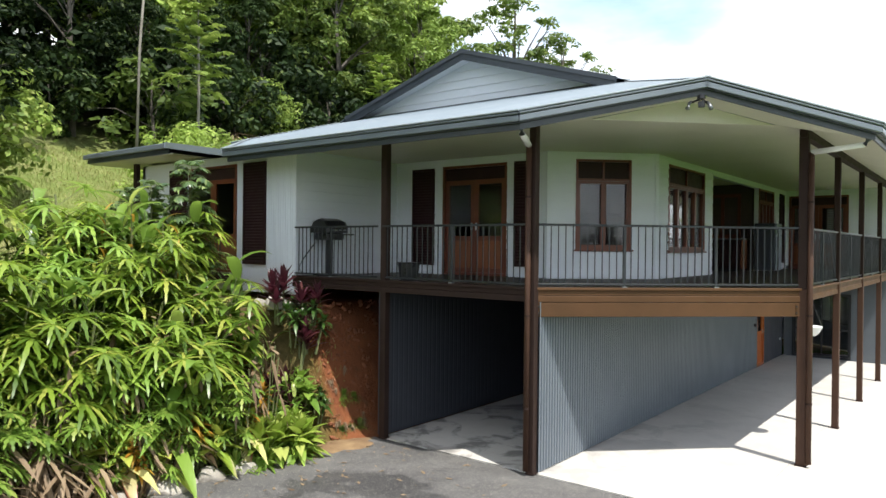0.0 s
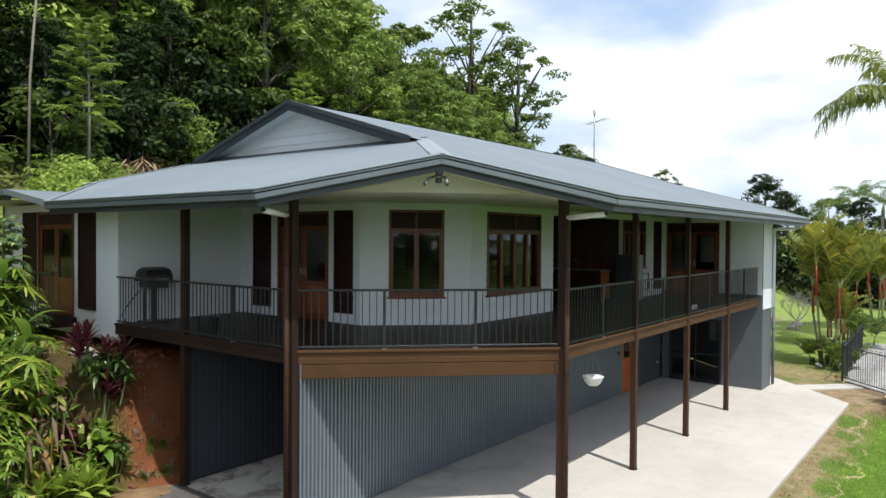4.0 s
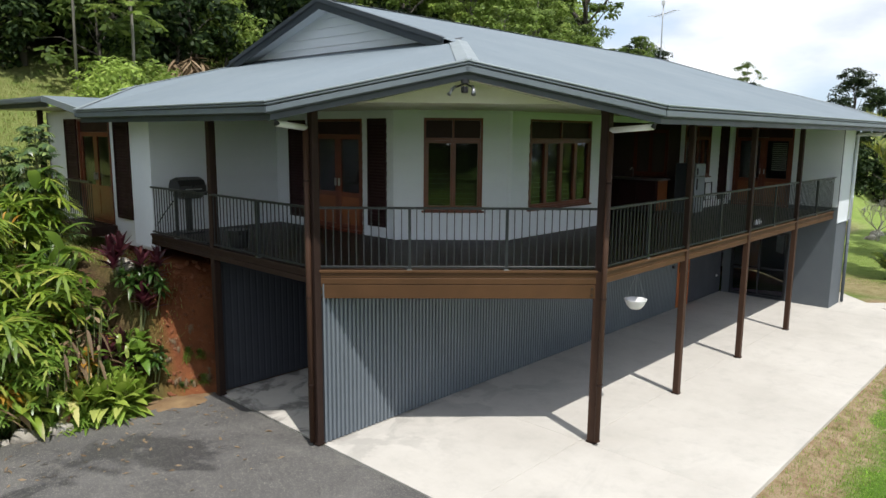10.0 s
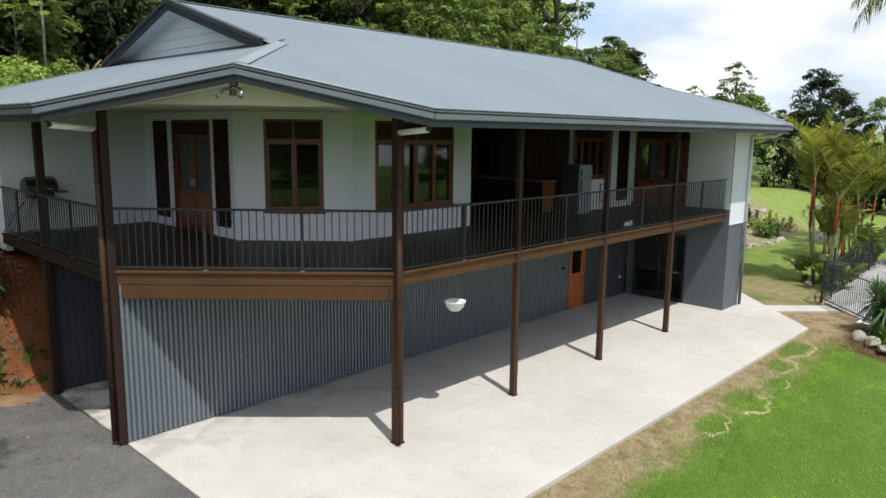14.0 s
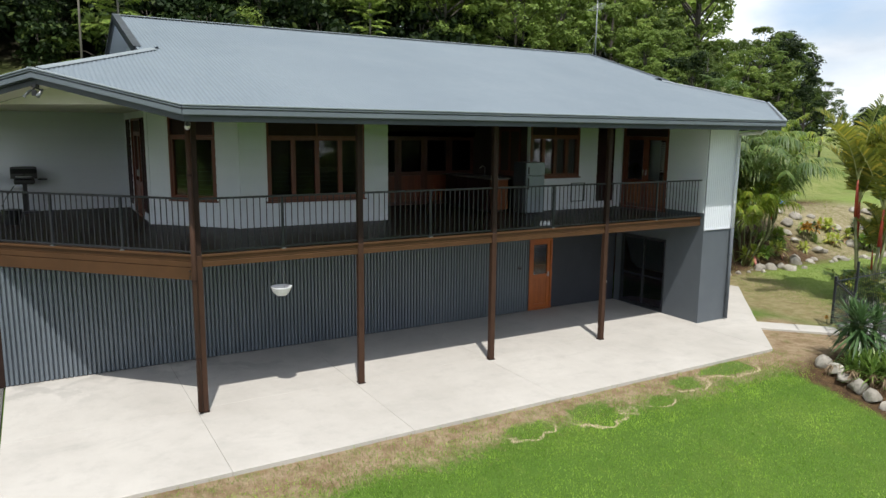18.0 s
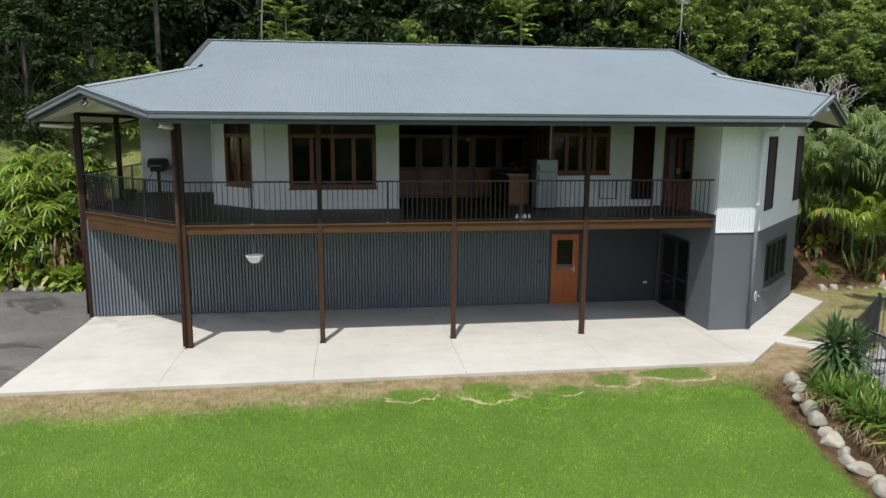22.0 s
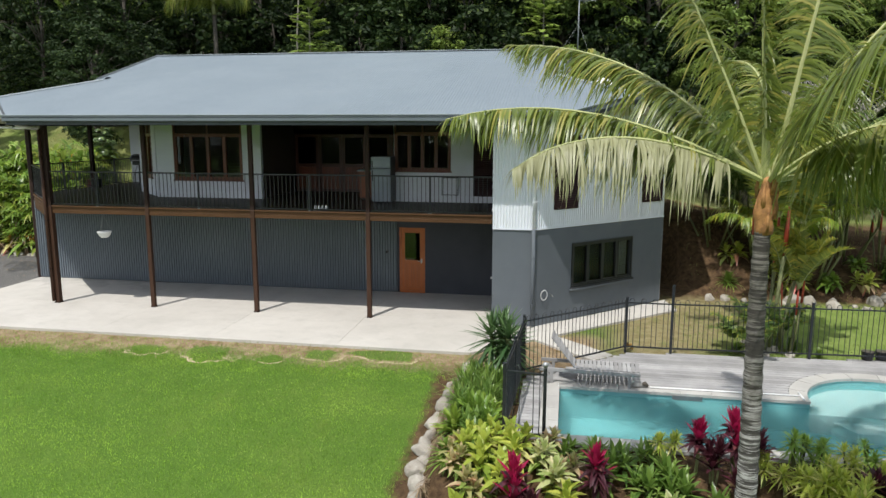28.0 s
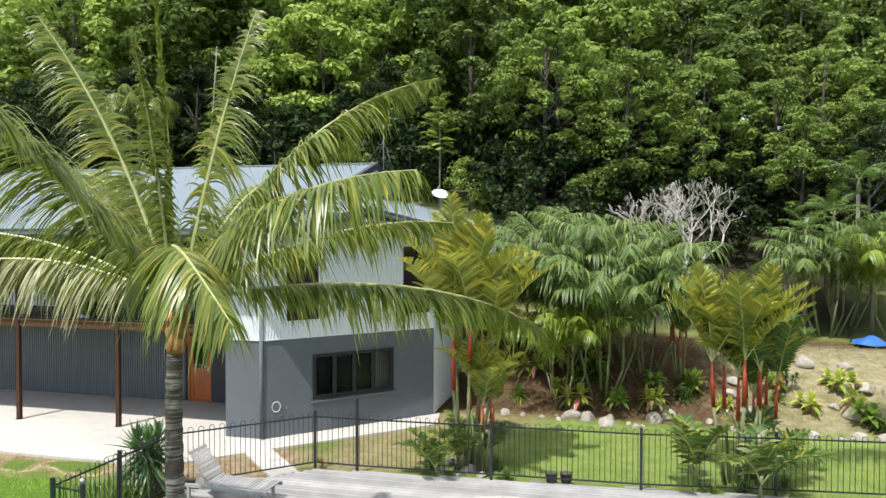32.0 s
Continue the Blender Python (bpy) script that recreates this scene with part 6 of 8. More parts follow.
# aerial on the ridge
an = thing("aerial", "tall grey television aerial on the roof ridge", "aerial")
pipe("mast", [(-9.0, 27.25, 7.4), (-9.0, 27.25, 9.65)], 0.02, M_GALV, an)
pipe("boom", [(-9.5, 27.6, 9.2), (-8.3, 26.8, 9.2)], 0.012, M_GALV, an)
for k in range(8):
    f = k / 7
    x0, y0 = -9.5 + 1.2 * f, 27.6 - 0.8 * f
    l = 0.16 + 0.1 * (1 - f)
    pipe("element", [(x0 - l * 0.55, y0 - l * 0.83, 9.2), (x0 + l * 0.55, y0 + l * 0.83, 9.2)], 0.005, M_GALV, an, 5)
part("masthead_box", Acc().box(-9.06, -8.94, 27.2, 27.3, 9.5, 9.66), M_WHITEPL, an, soft=0.01)
pipe("vertical_rod", [(-8.95, 27.2, 9.3), (-8.95, 27.2, 9.75)], 0.008, M_GALV, an, 5)
for dx, dy in ((0.5, -0.6), (-0.5, -0.5), (0.3, 0.5)):
    pipe("guy_wire", [(-9.0, 27.25, 8.4), (-9.0 + dx, 27.25 + dy, 7.58 - 0.3 * abs(dx) - (0.35 if dy > 0 else 0))], 0.003, M_GALV, an, 4)

# satellite dish on the far roof
sd = thing("satellite_dish", "pale oval satellite dish on a short mast on the roof", "satellite dish")
dc = Vector((-12.9, 28.3, 6.75))
nrm = Vector((0.45, 0.25, 0.85)).normalized()
ax = nrm.orthogonal().normalized()
ay = nrm.cross(ax)
dish = Acc()
for i in range(6):
    r = 0.36 * i / 5
    dish.v += [tuple(dc + (ax * math.cos(a * math.pi / 12) + ay * math.sin(a * math.pi / 12)) * max(r, 0.002) + nrm * (r * r * 0.5)) for a in range(24)]
for i in range(5):
    dish.f += [(i * 24 + j, i * 24 + (j + 1) % 24, (i + 1) * 24 + (j + 1) % 24, (i + 1) * 24 + j) for j in range(24)]
part("reflector", dish, M_WHITEPL, sd, smooth=True)
pipe("dish_mast", [tuple(dc - nrm * 0.03), tuple(dc - Vector((0.1, 0, 0.2))), (-13.0, 28.3, 5.9)], 0.025, M_GALV, sd)
pipe("feed_arm", [tuple(dc - ay * 0.38), tuple(dc + nrm * 0.45 - ay * 0.1)], 0.012, M_GALV, sd)

# little balcony rail before the end room
bl = thing("balustrade", "dark timber and metal rail before the end room door", "railing", "deck railings")
part("top_rail", SWEST.box(Acc(), -15.0, -12.9, 0.5, 0.56, 3.8, 3.84), M_RAIL, bl)
part("platform", SWEST.box(Acc(), -15.0, -12.9, 0.02, 0.58, 2.62, FLOOR), M_POST, bl)
for k in range(19):
    part("bar", SWEST.box(Acc(), -14.97 + 0.115 * k, -14.955 + 0.115 * k, 0.52, 0.535, FLOOR, 3.8), M_RAIL, bl)


# ---- pool and its surrounds ----
def water_mat():
    k = Nodes("pool_water")
    k.set((0.74, 0.93, 0.92), 0.03)
    k.bsdf.inputs["Transmission Weight"].default_value = 1.0
    k.bsdf.inputs["IOR"].default_value = 1.33
    k.bump(k.noise(4.5, 4, 0.55, None, 0.6), 0.4, 0.06)
    # fine cloudiness in the water scatters some of the light back
    d = k.n.new("ShaderNodeBsdfDiffuse")
    d.inputs["Color"].default_value = (0.16, 0.42, 0.43, 1)
    m = k.n.new("ShaderNodeMixShader")
    m.inputs["Fac"].default_value = 0.3
    k.l.new(k.bsdf.outputs["BSDF"], m.inputs[1])
    k.l.new(d.outputs["BSDF"], m.inputs[2])
    k.l.new(m.outputs["Shader"], k.out.inputs["Surface"])
    return k.mat


M_WATER = water_mat()
M_SHELL = surf("aqua_pool_finish", (0.15, 0.39, 0.41), (0.20, 0.45, 0.46), 0.8, 50, 0.5, 0.02)
M_STEP = surf("pale_pool_step", (0.38, 0.47, 0.46), (0.52, 0.58, 0.57), 0.8, 50, 0.5, 0.02)
M_COPE = surf("pale_coping_stone", (0.40, 0.385, 0.36), (0.5, 0.485, 0.455), 1.5, 40, 0.8, 0.15, rand=0.08)
M_GREYWOOD = surf("weathered_decking", (0.31, 0.305, 0.305), (0.47, 0.46, 0.455), 1.5, 22, 0.75, 0.3, stretch=(8, 0.5, 8), rand=0.36)
PX0, PX1, PY0, PY1 = POOL
BC, BR = (1.95, 33.1), 1.5
bay = [(BC[0] - BR * math.sin(t), BC[1] - BR * math.cos(t)) for t in np.linspace(0, math.pi, 19)]
basin = [(PX1, PY0), (PX1, PY1), (PX0, PY1), *bay[::-1], (PX0, PY0)]

pool = thing("swimming_pool", "turquoise swimming pool with a round bay of pale steps", "swimming pool")
shell = Acc()
n = len(basin)
shell.v = [(x, y, 0.0) for x, y in basin] + [(x, y, -1.35) for x, y in basin]
shell.f = [((i + 1) % n, i, n + i, n + (i + 1) % n) for i in range(n)] + [tuple(range(n, 2 * n))]
part("shell", shell, M_SHELL, pool)
part("bay_shelf", Acc().prism([(x, y) for x, y in bay], -1.34, -0.42), M_STEP, pool, "pale shallow seat in the bay")
part("bay_step", Acc().prism([(BC[0] + (x - BC[0]) * 0.72 - 0.0, BC[1] + (y - BC[1]) * 0.72) for x, y in bay] + [(2.4, 33.9), (2.4, 32.3)], -1.33, -0.75), M_STEP, pool)
wat = part("water", Acc().add([(x, y, -0.1) for x, y in basin], [tuple(range(n))]), M_WATER, pool, "clear turquoise water")
wat.visible_shadow = False
# coping, stone by stone
line = [(PX0, PY0), *bay, (PX0, PY1), (PX1, PY1), (PX1, PY0), (PX0, PY0)]


def coping(p, q, w=0.3):
    p, q = Vector((*p, 0)), Vector((*q, 0))
    d = (q - p).normalized()
    o = Vector((-d.y, d.x, 0))
    k = max(1, round((q - p).length / 0.6))
    for i in range(k):
        a, b = p + (q - p) * (i / k) + d * 0.003, p + (q - p) * ((i + 1) / k) - d * 0.003
        acc = Acc()
        c = [a - o * 0.02, b - o * 0.02, b + o * w, a + o * w]
        if (c[1] - c[0]).cross(c[3] - c[0]).z < 0:
            c = c[::-1]
        acc.hexa([(v.x, v.y, -0.02) for v in c] + [(v.x, v.y, 0.035) for v in c])
        part("coping_stone", acc, M_COPE, pool)


for p, q in ((line[0], line[1]), (line[19], line[20]), (line[20], line[21]), (line[21], line[22]), (line[22], line[23])):
    coping(p, q)
ang = np.linspace(0, math.pi, 10)
for t0, t1 in zip(ang, ang[1:]):
    c = []
    for r in (BR - 0.02, BR + 0.3):
        for t in np.linspace(t0 + 0.004, t1 - 0.004, 4):
            c.append((BC[0] - r * math.sin(t), BC[1] - r * math.cos(t)))
    ringp = c[:4] + c[:3:-1]
    area = sum(a[0] * b[1] - b[0] * a[1] for a, b in zip(ringp, ringp[1:] + ringp[:1]))
    part("coping_stone", Acc().prism(ringp if area > 0 else ringp[::-1], -0.02, 0.036), M_COPE, pool)
for cx_, cy_ in ((PX0, PY0), (PX1, PY0)):
    sx_ = -1 if cx_ == PX0 else 1
    part("coping_stone", Acc().box(min(cx_, cx_ + sx_ * 0.3), max(cx_, cx_ + sx_ * 0.3), PY0 - 0.3, PY0, -0.02, 0.035), M_COPE, pool)
part("skimmer_mouth", Acc().box(1.952, 1.972, 29.15, 29.7, -0.095, -0.01), M_RAILG, pool, "grey skimmer mouth in the pool wall")

# weathered decking beside the pool
pd = thing("pool_deck", "weathered grey timber decking around the pool", "decking", "", "structure")


xx = -1.15
while xx < 1.64:
    a, b = xx, xx + 0.135
    spans = []
    lo = 26.35
    if b < 1.42:
        lo = 26.4 + 1.09 * (1.42 - a) if a > -0.55 else 28.5 + max(0, (-0.55 - a)) / 0.07
    if b > 0.15 and a < 1.66:
        dx = BC[0] - (a + b) / 2
        h = math.sqrt(max(0.0, (BR + 0.3) ** 2 - dx ** 2))
        if h > 0:
            spans = [(lo, BC[1] - h), (BC[1] + h, 39.0)]
    for s, e in spans or [(lo, 39.0)]:
        if e - s > 0.3:
            part("decking_board", Acc().box(a, b - 0.008, s, e, -0.015, 0.022), M_GREYWOOD, pd)
    xx += 0.135
for k in range(22):
    x0 = 1.66 + 0.135 * k
    if x0 < 4.3:
        part("decking_board", Acc().box(x0, x0 + 0.127, 26.3, 26.69, -0.015, 0.022), M_GREYWOOD, pd)

# black pool fence with looped tops
loop = Acc()
gap = 0.1
pts = [(0, 0, 0.08), (0, 0, 1.17)] + [(gap / 2 - gap / 2 * math.cos(t), 0, 1.17 + gap / 2 * math.sin(t)) for t in np.linspace(0.3, math.pi - 0.3, 5)] + [(gap, 0, 1.17), (gap, 0, 0.08)]
loop.tube(pts, 0.0075, 5, False)
HAIRPIN = loop.mesh("hairpin_bar", M_RAIL, True)


pf = thing("pool_fence", "black metal pool fence with looped bar tops and a gate", "fence")


def fence_panel(p, q, base=0.0):
    p, q = Vector((*p, base)), Vector((*q, base))
    L = (q - p).length
    ang = math.degrees(math.atan2(q.y - p.y, q.x - p.x))
    for z in (0.1, 1.12):
        r = part("rail", Acc().box(0, L, -0.014, 0.014, z - 0.014, z + 0.014), M_RAIL, pf)
        r.matrix_basis = pose(p.x, p.y, p.z, 0, 0, ang)
    k = max(1, int((L - 0.08) / 0.2))
    for i in range(k):
        o = new("hairpin_bar", HAIRPIN)
        o.parent = pf
        c = p + (q - p) * ((i + 0.25) / k)
        o.matrix_basis = pose(c.x, c.y, c.z, 0, 0, ang)


def fence_post(p, top=1.25, base=0.0, knob=False):
    x, y = p
    post = part("post", Acc().box(x - 0.028, x + 0.028, y - 0.028, y + 0.028, base - 0.05, base + top), M_RAIL, pf, soft=0.004)
    z = base + top
    if knob:
        part("ball_cap", Acc().tube([(x, y, z), (x, y, z + 0.02), (x, y, z + 0.05), (x, y, z + 0.08), (x, y, z + 0.095)], [0.02, 0.04, 0.05, 0.035, 0.008], 10), M_GALV, post, "pale ball cap", smooth=True)
    else:
        part("cap", Acc().box(x - 0.032, x + 0.032, y - 0.032, y + 0.032, z, z + 0.012), M_RAIL, post)


FENCE = [(4.55, 26.8), (4.45, 26.15), (2.95, 26.21), (1.42, 26.28), (-0.57, 28.46), (-0.57, 29.45), (-0.72, 32.4), (-0.87, 35.46), (-1.2, 38.06), (-1.5, 40.7)]
for p, q in zip(FENCE, FENCE[1:]):
    fence_panel(p, q, 0.04)
for i, p in enumerate(FENCE):
    fence_post(p, 1.55 if i == 5 else 1.24, 0.04, i == 0)

# sun lounger
sl = thing("sun_lounger", "weathered grey slatted timber sun lounger with raised back", "sun lounger", at=pose(1.5, 26.62, 0.036, 0, 0, 88))
for sy in (-0.3, 0.3):
    part("side_rail", Acc().box(0, 1.95, sy - 0.02, sy + 0.02, 0.24, 0.31), M_GREYWOOD, sl, soft=0.005)
    for lx in (0.25, 1.75):
        part("leg", Acc().box(lx - 0.03, lx + 0.03, sy - 0.025, sy + 0.025, 0.0, 0.24), M_GREYWOOD, sl)
    wh = part("wheel", Acc().tube([(0.12, sy - 0.05, 0.11), (0.12, sy - 0.02, 0.11)], 0.11, 16), M_GREYWOOD, sl)
for k in range(15):
    part("slat", Acc().box(0.72 + 0.082 * k, 0.785 + 0.082 * k, -0.28, 0.28, 0.312, 0.332), M_GREYWOOD, sl)
for k in range(9):
    a = radians(128)
    x0, z0 = 0.7 + 0.085 * k * math.cos(a), 0.33 + 0.085 * k * math.sin(a)
    ux, uz = math.cos(a) * 0.07, math.sin(a) * 0.07
    nx_, nz_ = -math.sin(a) * 0.018, math.cos(a) * 0.018
    part("back_slat", Acc().hexa([(x0, -0.28, z0), (x0 + nx_, -0.28, z0 + nz_), (x0 + nx_, 0.28, z0 + nz_), (x0, 0.28, z0), (x0 + ux, -0.28, z0 + uz), (x0 + ux + nx_, -0.28, z0 + uz + nz_), (x0 + ux + nx_, 0.28, z0 + uz + nz_), (x0 + ux, 0.28, z0 + uz)]), M_GREYWOOD, sl)
pp = thing("pool_pole", "white pool cleaning pole lying on the coping", "pool pole")
pipe("pole", [(1.78, 28.75, 0.055), (1.74, 31.5, 0.055)], 0.017, M_WHITEPL, pp, 8)
pipe("brush_head", [(1.6, 31.5, 0.06), (1.95, 31.5, 0.06)], 0.02, M_WHITEPL, pp, 6)
fo = thing("garden_ornament", "small pale stone frog ornament by the pool", "ornament", at=(1.76, 28.5, 0.036))
part("body", Acc().tube([(0, -0.12, 0.03), (0, -0.04, 0.06), (0, 0.05, 0.07), (0, 0.13, 0.03)], [0.03, 0.07, 0.075, 0.02], 10), M_COPE, fo, smooth=True)
part("shell", Acc().tube([(0, 0.1, 0.06), (0.01, 0.16, 0.08), (0.02, 0.22, 0.04)], [0.03, 0.055, 0.02], 10), M_BARK, fo, smooth=True)


# ---- rocks ----
def rock_mesh(seed):
    """A broken boulder: a lump trimmed by flat faces, with a rough skin."""
    rk = random.Random(seed)
    cuts = [(Vector((rk.uniform(-1, 1), rk.uniform(-1, 1), rk.uniform(-0.6, 1))).normalized(), rk.uniform(0.55, 0.85)) for _ in range(11)]
    bm = bmesh.new()
    bmesh.ops.create_icosphere(bm, subdivisions=3, radius=1.0)
    for v in bm.verts:
        c = v.co.copy()
        for n_, d_ in cuts:
            over = c.dot(n_) - d_
            if over > 0:
                c -= n_ * over * 0.92
        c *= 1 + 0.07 * noise.noise(c * 3.5 + Vector((seed * 3.1, 0, 0))) + 0.03 * noise.noise(c * 9.0)
        v.co = Vector((c.x * 1.15, c.y, max(c.z, -0.5) * 0.85))
    for f in bm.faces:
        f.smooth = True
    me = bpy.data.meshes.new("rock")
    bm.to_mesh(me)
    bm.free()
    me.materials.append(M_ROCK)
    return me


ROCKS = [rock_mesh(i) for i in range(6)]
rr = random.Random(5)


def rock(x, y, s, group, label="rounded pale boulder edging the garden bed", sink=0.25):
    o = new("boulder", rr.choice(ROCKS))
    o.matrix_basis = Matrix.LocRotScale((x, y, height(x, y) + s * (0.5 - sink)), Euler((rr.uniform(-0.3, 0.3), rr.uniform(-0.3, 0.3), rr.uniform(0, 6.28))), (s * rr.uniform(0.8, 1.25), s * rr.uniform(0.8, 1.1), s * rr.uniform(0.8, 1.1)))
    tagged(o, label, "boulder", group)


x = 1.28
while x < 6.9:
    r = rr.uniform(0.15, 0.25)
    rock(x, 25.1 - 0.42 * min(1, (x - 1.25) / 2.3) + 0.12 * max(0, x - 3.8) + rr.uniform(-0.05, 0.05), r, "bed edge boulders", "pale angular boulder edging the garden bed", sink=0.22)
    x += r * 1.45
for x, y, s in ((-9.13, 6.2, 0.24), (-9.1, 5.45, 0.27), (-9.0, 6.75, 0.22), (-9.12, 4.8, 0.24), (-9.05, 4.1, 0.2), (-9.15, 5.85, 0.14), (-9.05, 3.3, 0.22), (-9.2, 2.5, 0.24), (-8.95, 7.25, 0.13), (-9.1, 1.7, 0.2), (-9.15, 0.8, 0.24)):
    rock(x, y, s, "driveway edge boulders")
for x, y, q in ((-10.5, 8.45, 0.22), (-10.75, 8.6, 0.18), (-10.3, 8.7, 0.12), (-11.0, 8.5, 0.14)):
    rock(x, y, q, "bank top boulders", "pale boulder at the top of the red bank")
for i in range(46):
    y = 31.6 + 0.33 * i + rr.uniform(-0.3, 0.3)
    rock(-6.2 - 0.25 * math.sin(i * 0.5) + rr.uniform(-0.55, 0.25) + max(0, (y - 39) * 0.25), y, rr.choice((0.07, 0.1, 0.14, 0.2, 0.27)), "lawn edge boulders", "rough pale boulder along the lawn edge", sink=rr.uniform(0.25, 0.5))
for i in range(26):
    rock(rr.uniform(-10.5, -7.2), rr.uniform(38, 47), rr.uniform(0.14, 0.32), "bank boulders", "rough pale boulder on the earth bank")
for x, y, s in ((-1.15, 31.2, 0.14), (-1.35, 31.75, 0.17), (-1.0, 31.6, 0.11), (-1.75, 31.3, 0.15), (-1.1, 32.1, 0.12)):
    rock(x, y, s, "palm foot stones", "pale stone at the foot of the palms")


# ---- coconut palm over the pool ----
PALM_AT = (6.0, 29.5)
cp = thing("coconut_palm", "tall coconut palm with a ringed grey trunk beside the pool", "palm tree", at=(PALM_AT[0], PALM_AT[1], 0))
tr = Acc()
zs = np.linspace(-0.4, 3.78, 60)
tr.tube([(0.05 * math.sin(z * 0.7), 0.03 * math.cos(z), z) for z in zs], [0.138 - 0.011 * z + 0.006 * ((i * 7) % 3 - 1) for i, z in enumerate(zs)], 16)
part("trunk", tr, M_TRUNK, cp, smooth=True)
shaft = Acc()
zq = np.linspace(3.7, 4.42, 12)
shaft.tube([(0.02, -0.02 + 0.01 * math.sin(9 * z), z) for z in zq], [0.112 - 0.05 * max(0, z - 3.95) / 0.47 + 0.006 * ((i * 5) % 3 - 1) for i, z in enumerate(zq)], 14)
part("crownshaft", shaft, M_SHAFT, cp, "orange-brown fibrous crownshaft", smooth=True)
for k in range(9):
    a_ = k * 2.4
    bx, by, bz = 0.1 * math.cos(a_), 0.1 * math.sin(a_), 3.72 + 0.06 * k
    part("old_leaf_base", Acc().tube([(bx, by, bz), (bx * 1.25, by * 1.25, bz + 0.14), (bx * 1.1, by * 1.1, bz + 0.32)], [0.035, 0.028, 0.008], 6), M_SHAFT, cp, smooth=True)
prng = np.random.default_rng(3)
# azimuth (0 = east, 90 = north), first rise, length, bend, leaflet sag, fold, roll, leaflet
COCO = [(-86, 28, 4.15, 46, 1.0, -14, 0, 0.5), (-76, 25, 3.5, 58, 1.1, -16, 0, 0.5), (-95, 68, 4.1, 12, 0.7, 2, 40, 0.62), (-125, 46, 4.2, 50, 0.9, 0, 10, 0.75), (-110, 87, 4.1, 4, 0.1, 65, 60, 0.12), (-60, 84, 3.4, 5, 0.9, 30, 75, 0.3),
        (112, 79, 3.9, 8, 0.8, 0, -40, 0.62), (109, 60, 4.7, 48, 0.85, -10, 14, 0.6), (57, 35, 4.1, 36, 1.0, -16, 8, 0.75), (112, 9, 5.4, 43, 0.95, -10, 0, 0.55), (30, 35, 3.7, 90, 0.95, -14, 0, 0.65), (99, 30, 3.7, 37, 0.9, -10, 4, 0.42), (3, 37, 5.1, 35, 0.9, -6, -14, 0.7), (170, 55, 3.3, 60, 0.8, 0, 0, 0.6)]
for i, (az, el, L, bend, sag, vee, roll, leaflet) in enumerate(COCO):
    lv, rb = Leaves(), Acc()
    frond(lv, rb, (0.05 * math.cos(radians(az)), 0.05 * math.sin(radians(az)), 4.36), az, el, L, bend, int(62 * L), leaflet, 0.03, vee, sag, prng, 0.036, 0.15, 12, 5, roll, 0.75)
    dry = i == 1
    f = part("frond", lv.mesh("frond", M_PALMDRY if dry else M_PALM), None, cp, "half-dry grey-green frond" if dry else "")
    part("frond_rib", rb, M_PALMRIB, f)

# ---- garden kinds ----
K_CRIM = [rosette_kind(11 + i, 2, 0.8, 20, 0.44, 0.105, 52, 89, 0.08, M_CRIMSON, 0.45, mat2=M_MAROON, spread=0.12, skirt=22) for i in range(3)]
K_MAR = [rosette_kind(21 + i, 3, 0.65, 24, 0.46, 0.09, 30, 88, 0.2, M_MAROON, 0.4, spread=0.2) for i in range(2)]
K_PINK = [rosette_kind(31 + i, 2, 0.5, 18, 0.5, 0.135, 12, 84, 0.42, (M_PINK, M_PINK, M_CREAM)[i], 0.3, spread=0.18, mat2=M_BROAD) for i in range(3)]
K_YEL = [rosette_kind(41 + i, 3, 0.62, 13, 0.56, 0.17, 5, 82, 0.45, M_YELLOW, 0.3, spread=0.3, mat2=M_PINK) for i in range(2)]
K_DRAC = [rosette_kind(51 + i, 4, 0.62, 34, 0.36, 0.045, -15, 82, 0.4, M_YELLOW if i else M_BROAD, 0.2, spread=0.26) for i in range(3)]
K_STRAP = [rosette_kind(61 + i, 4, 0.12, 24, 0.75, 0.06, 15, 80, 0.55, M_PADDLE if i else M_DEEP, 0.25, spread=0.22, stem_r=0.01) for i in range(2)]
K_LILY = [rosette_kind(71 + i, 3, 0.12, 18, 0.8, 0.11, 10, 78, 0.5, M_LILY, 0.3, spread=0.2, stem_r=0.015) for i in range(2)]
K_NEST = [rosette_kind(76 + i, 3, 0.1, 15, 0.66, 0.1, 22, 80, 0.35, M_LIMEB if i else M_BROAD, 0.3, spread=0.2, stem_r=0.015) for i in range(2)]
K_AGA = [rosette_kind(78 + i, 6, 0.15, 22, 0.62, 0.035, 15, 82, 0.45, M_LILY, 0.2, spread=0.32, stem_r=0.012) for i in range(2)]
K_YUC = rosette_kind(84, 4, 0.75, 64, 0.6, 0.05, -45, 85, 0.15, M_YUCCA, 0.2, spread=0.26, stem_r=0.045)
K_SPLIT = [split_kind(91 + i, 5, 1.9, (M_SPLIT, M_SPLIT, M_BROAD, M_SPLIT)[i], 11, 0.44, 0.17, 0.38) for i in range(4)]
K_SPLITL = [split_kind(96 + i, 7, 1.0, M_PADDLE, 12, 0.24) for i in range(2)]
K_PAD = [paddle_kind(101 + i) for i in range(3)]
K_BIGPAD = [paddle_kind(111 + i, 6, 1.7, 1.15, 0.2, M_BROAD if i else M_PADDLE, 0.45, 6) for i in range(2)]
K_BROAD = [rosette_kind(121 + i, 4, 0.55, 13, 0.42, 0.2, -5, 65, 0.4, M_BROAD, 0.3, spread=0.35) for i in range(2)]
K_CROT = [rosette_kind(131 + i, 6, 0.9, 18, 0.3, 0.1, -15, 70, 0.4, M_DARKLF if i else M_ORANGE, 0.25, spread=0.45) for i in range(2)]
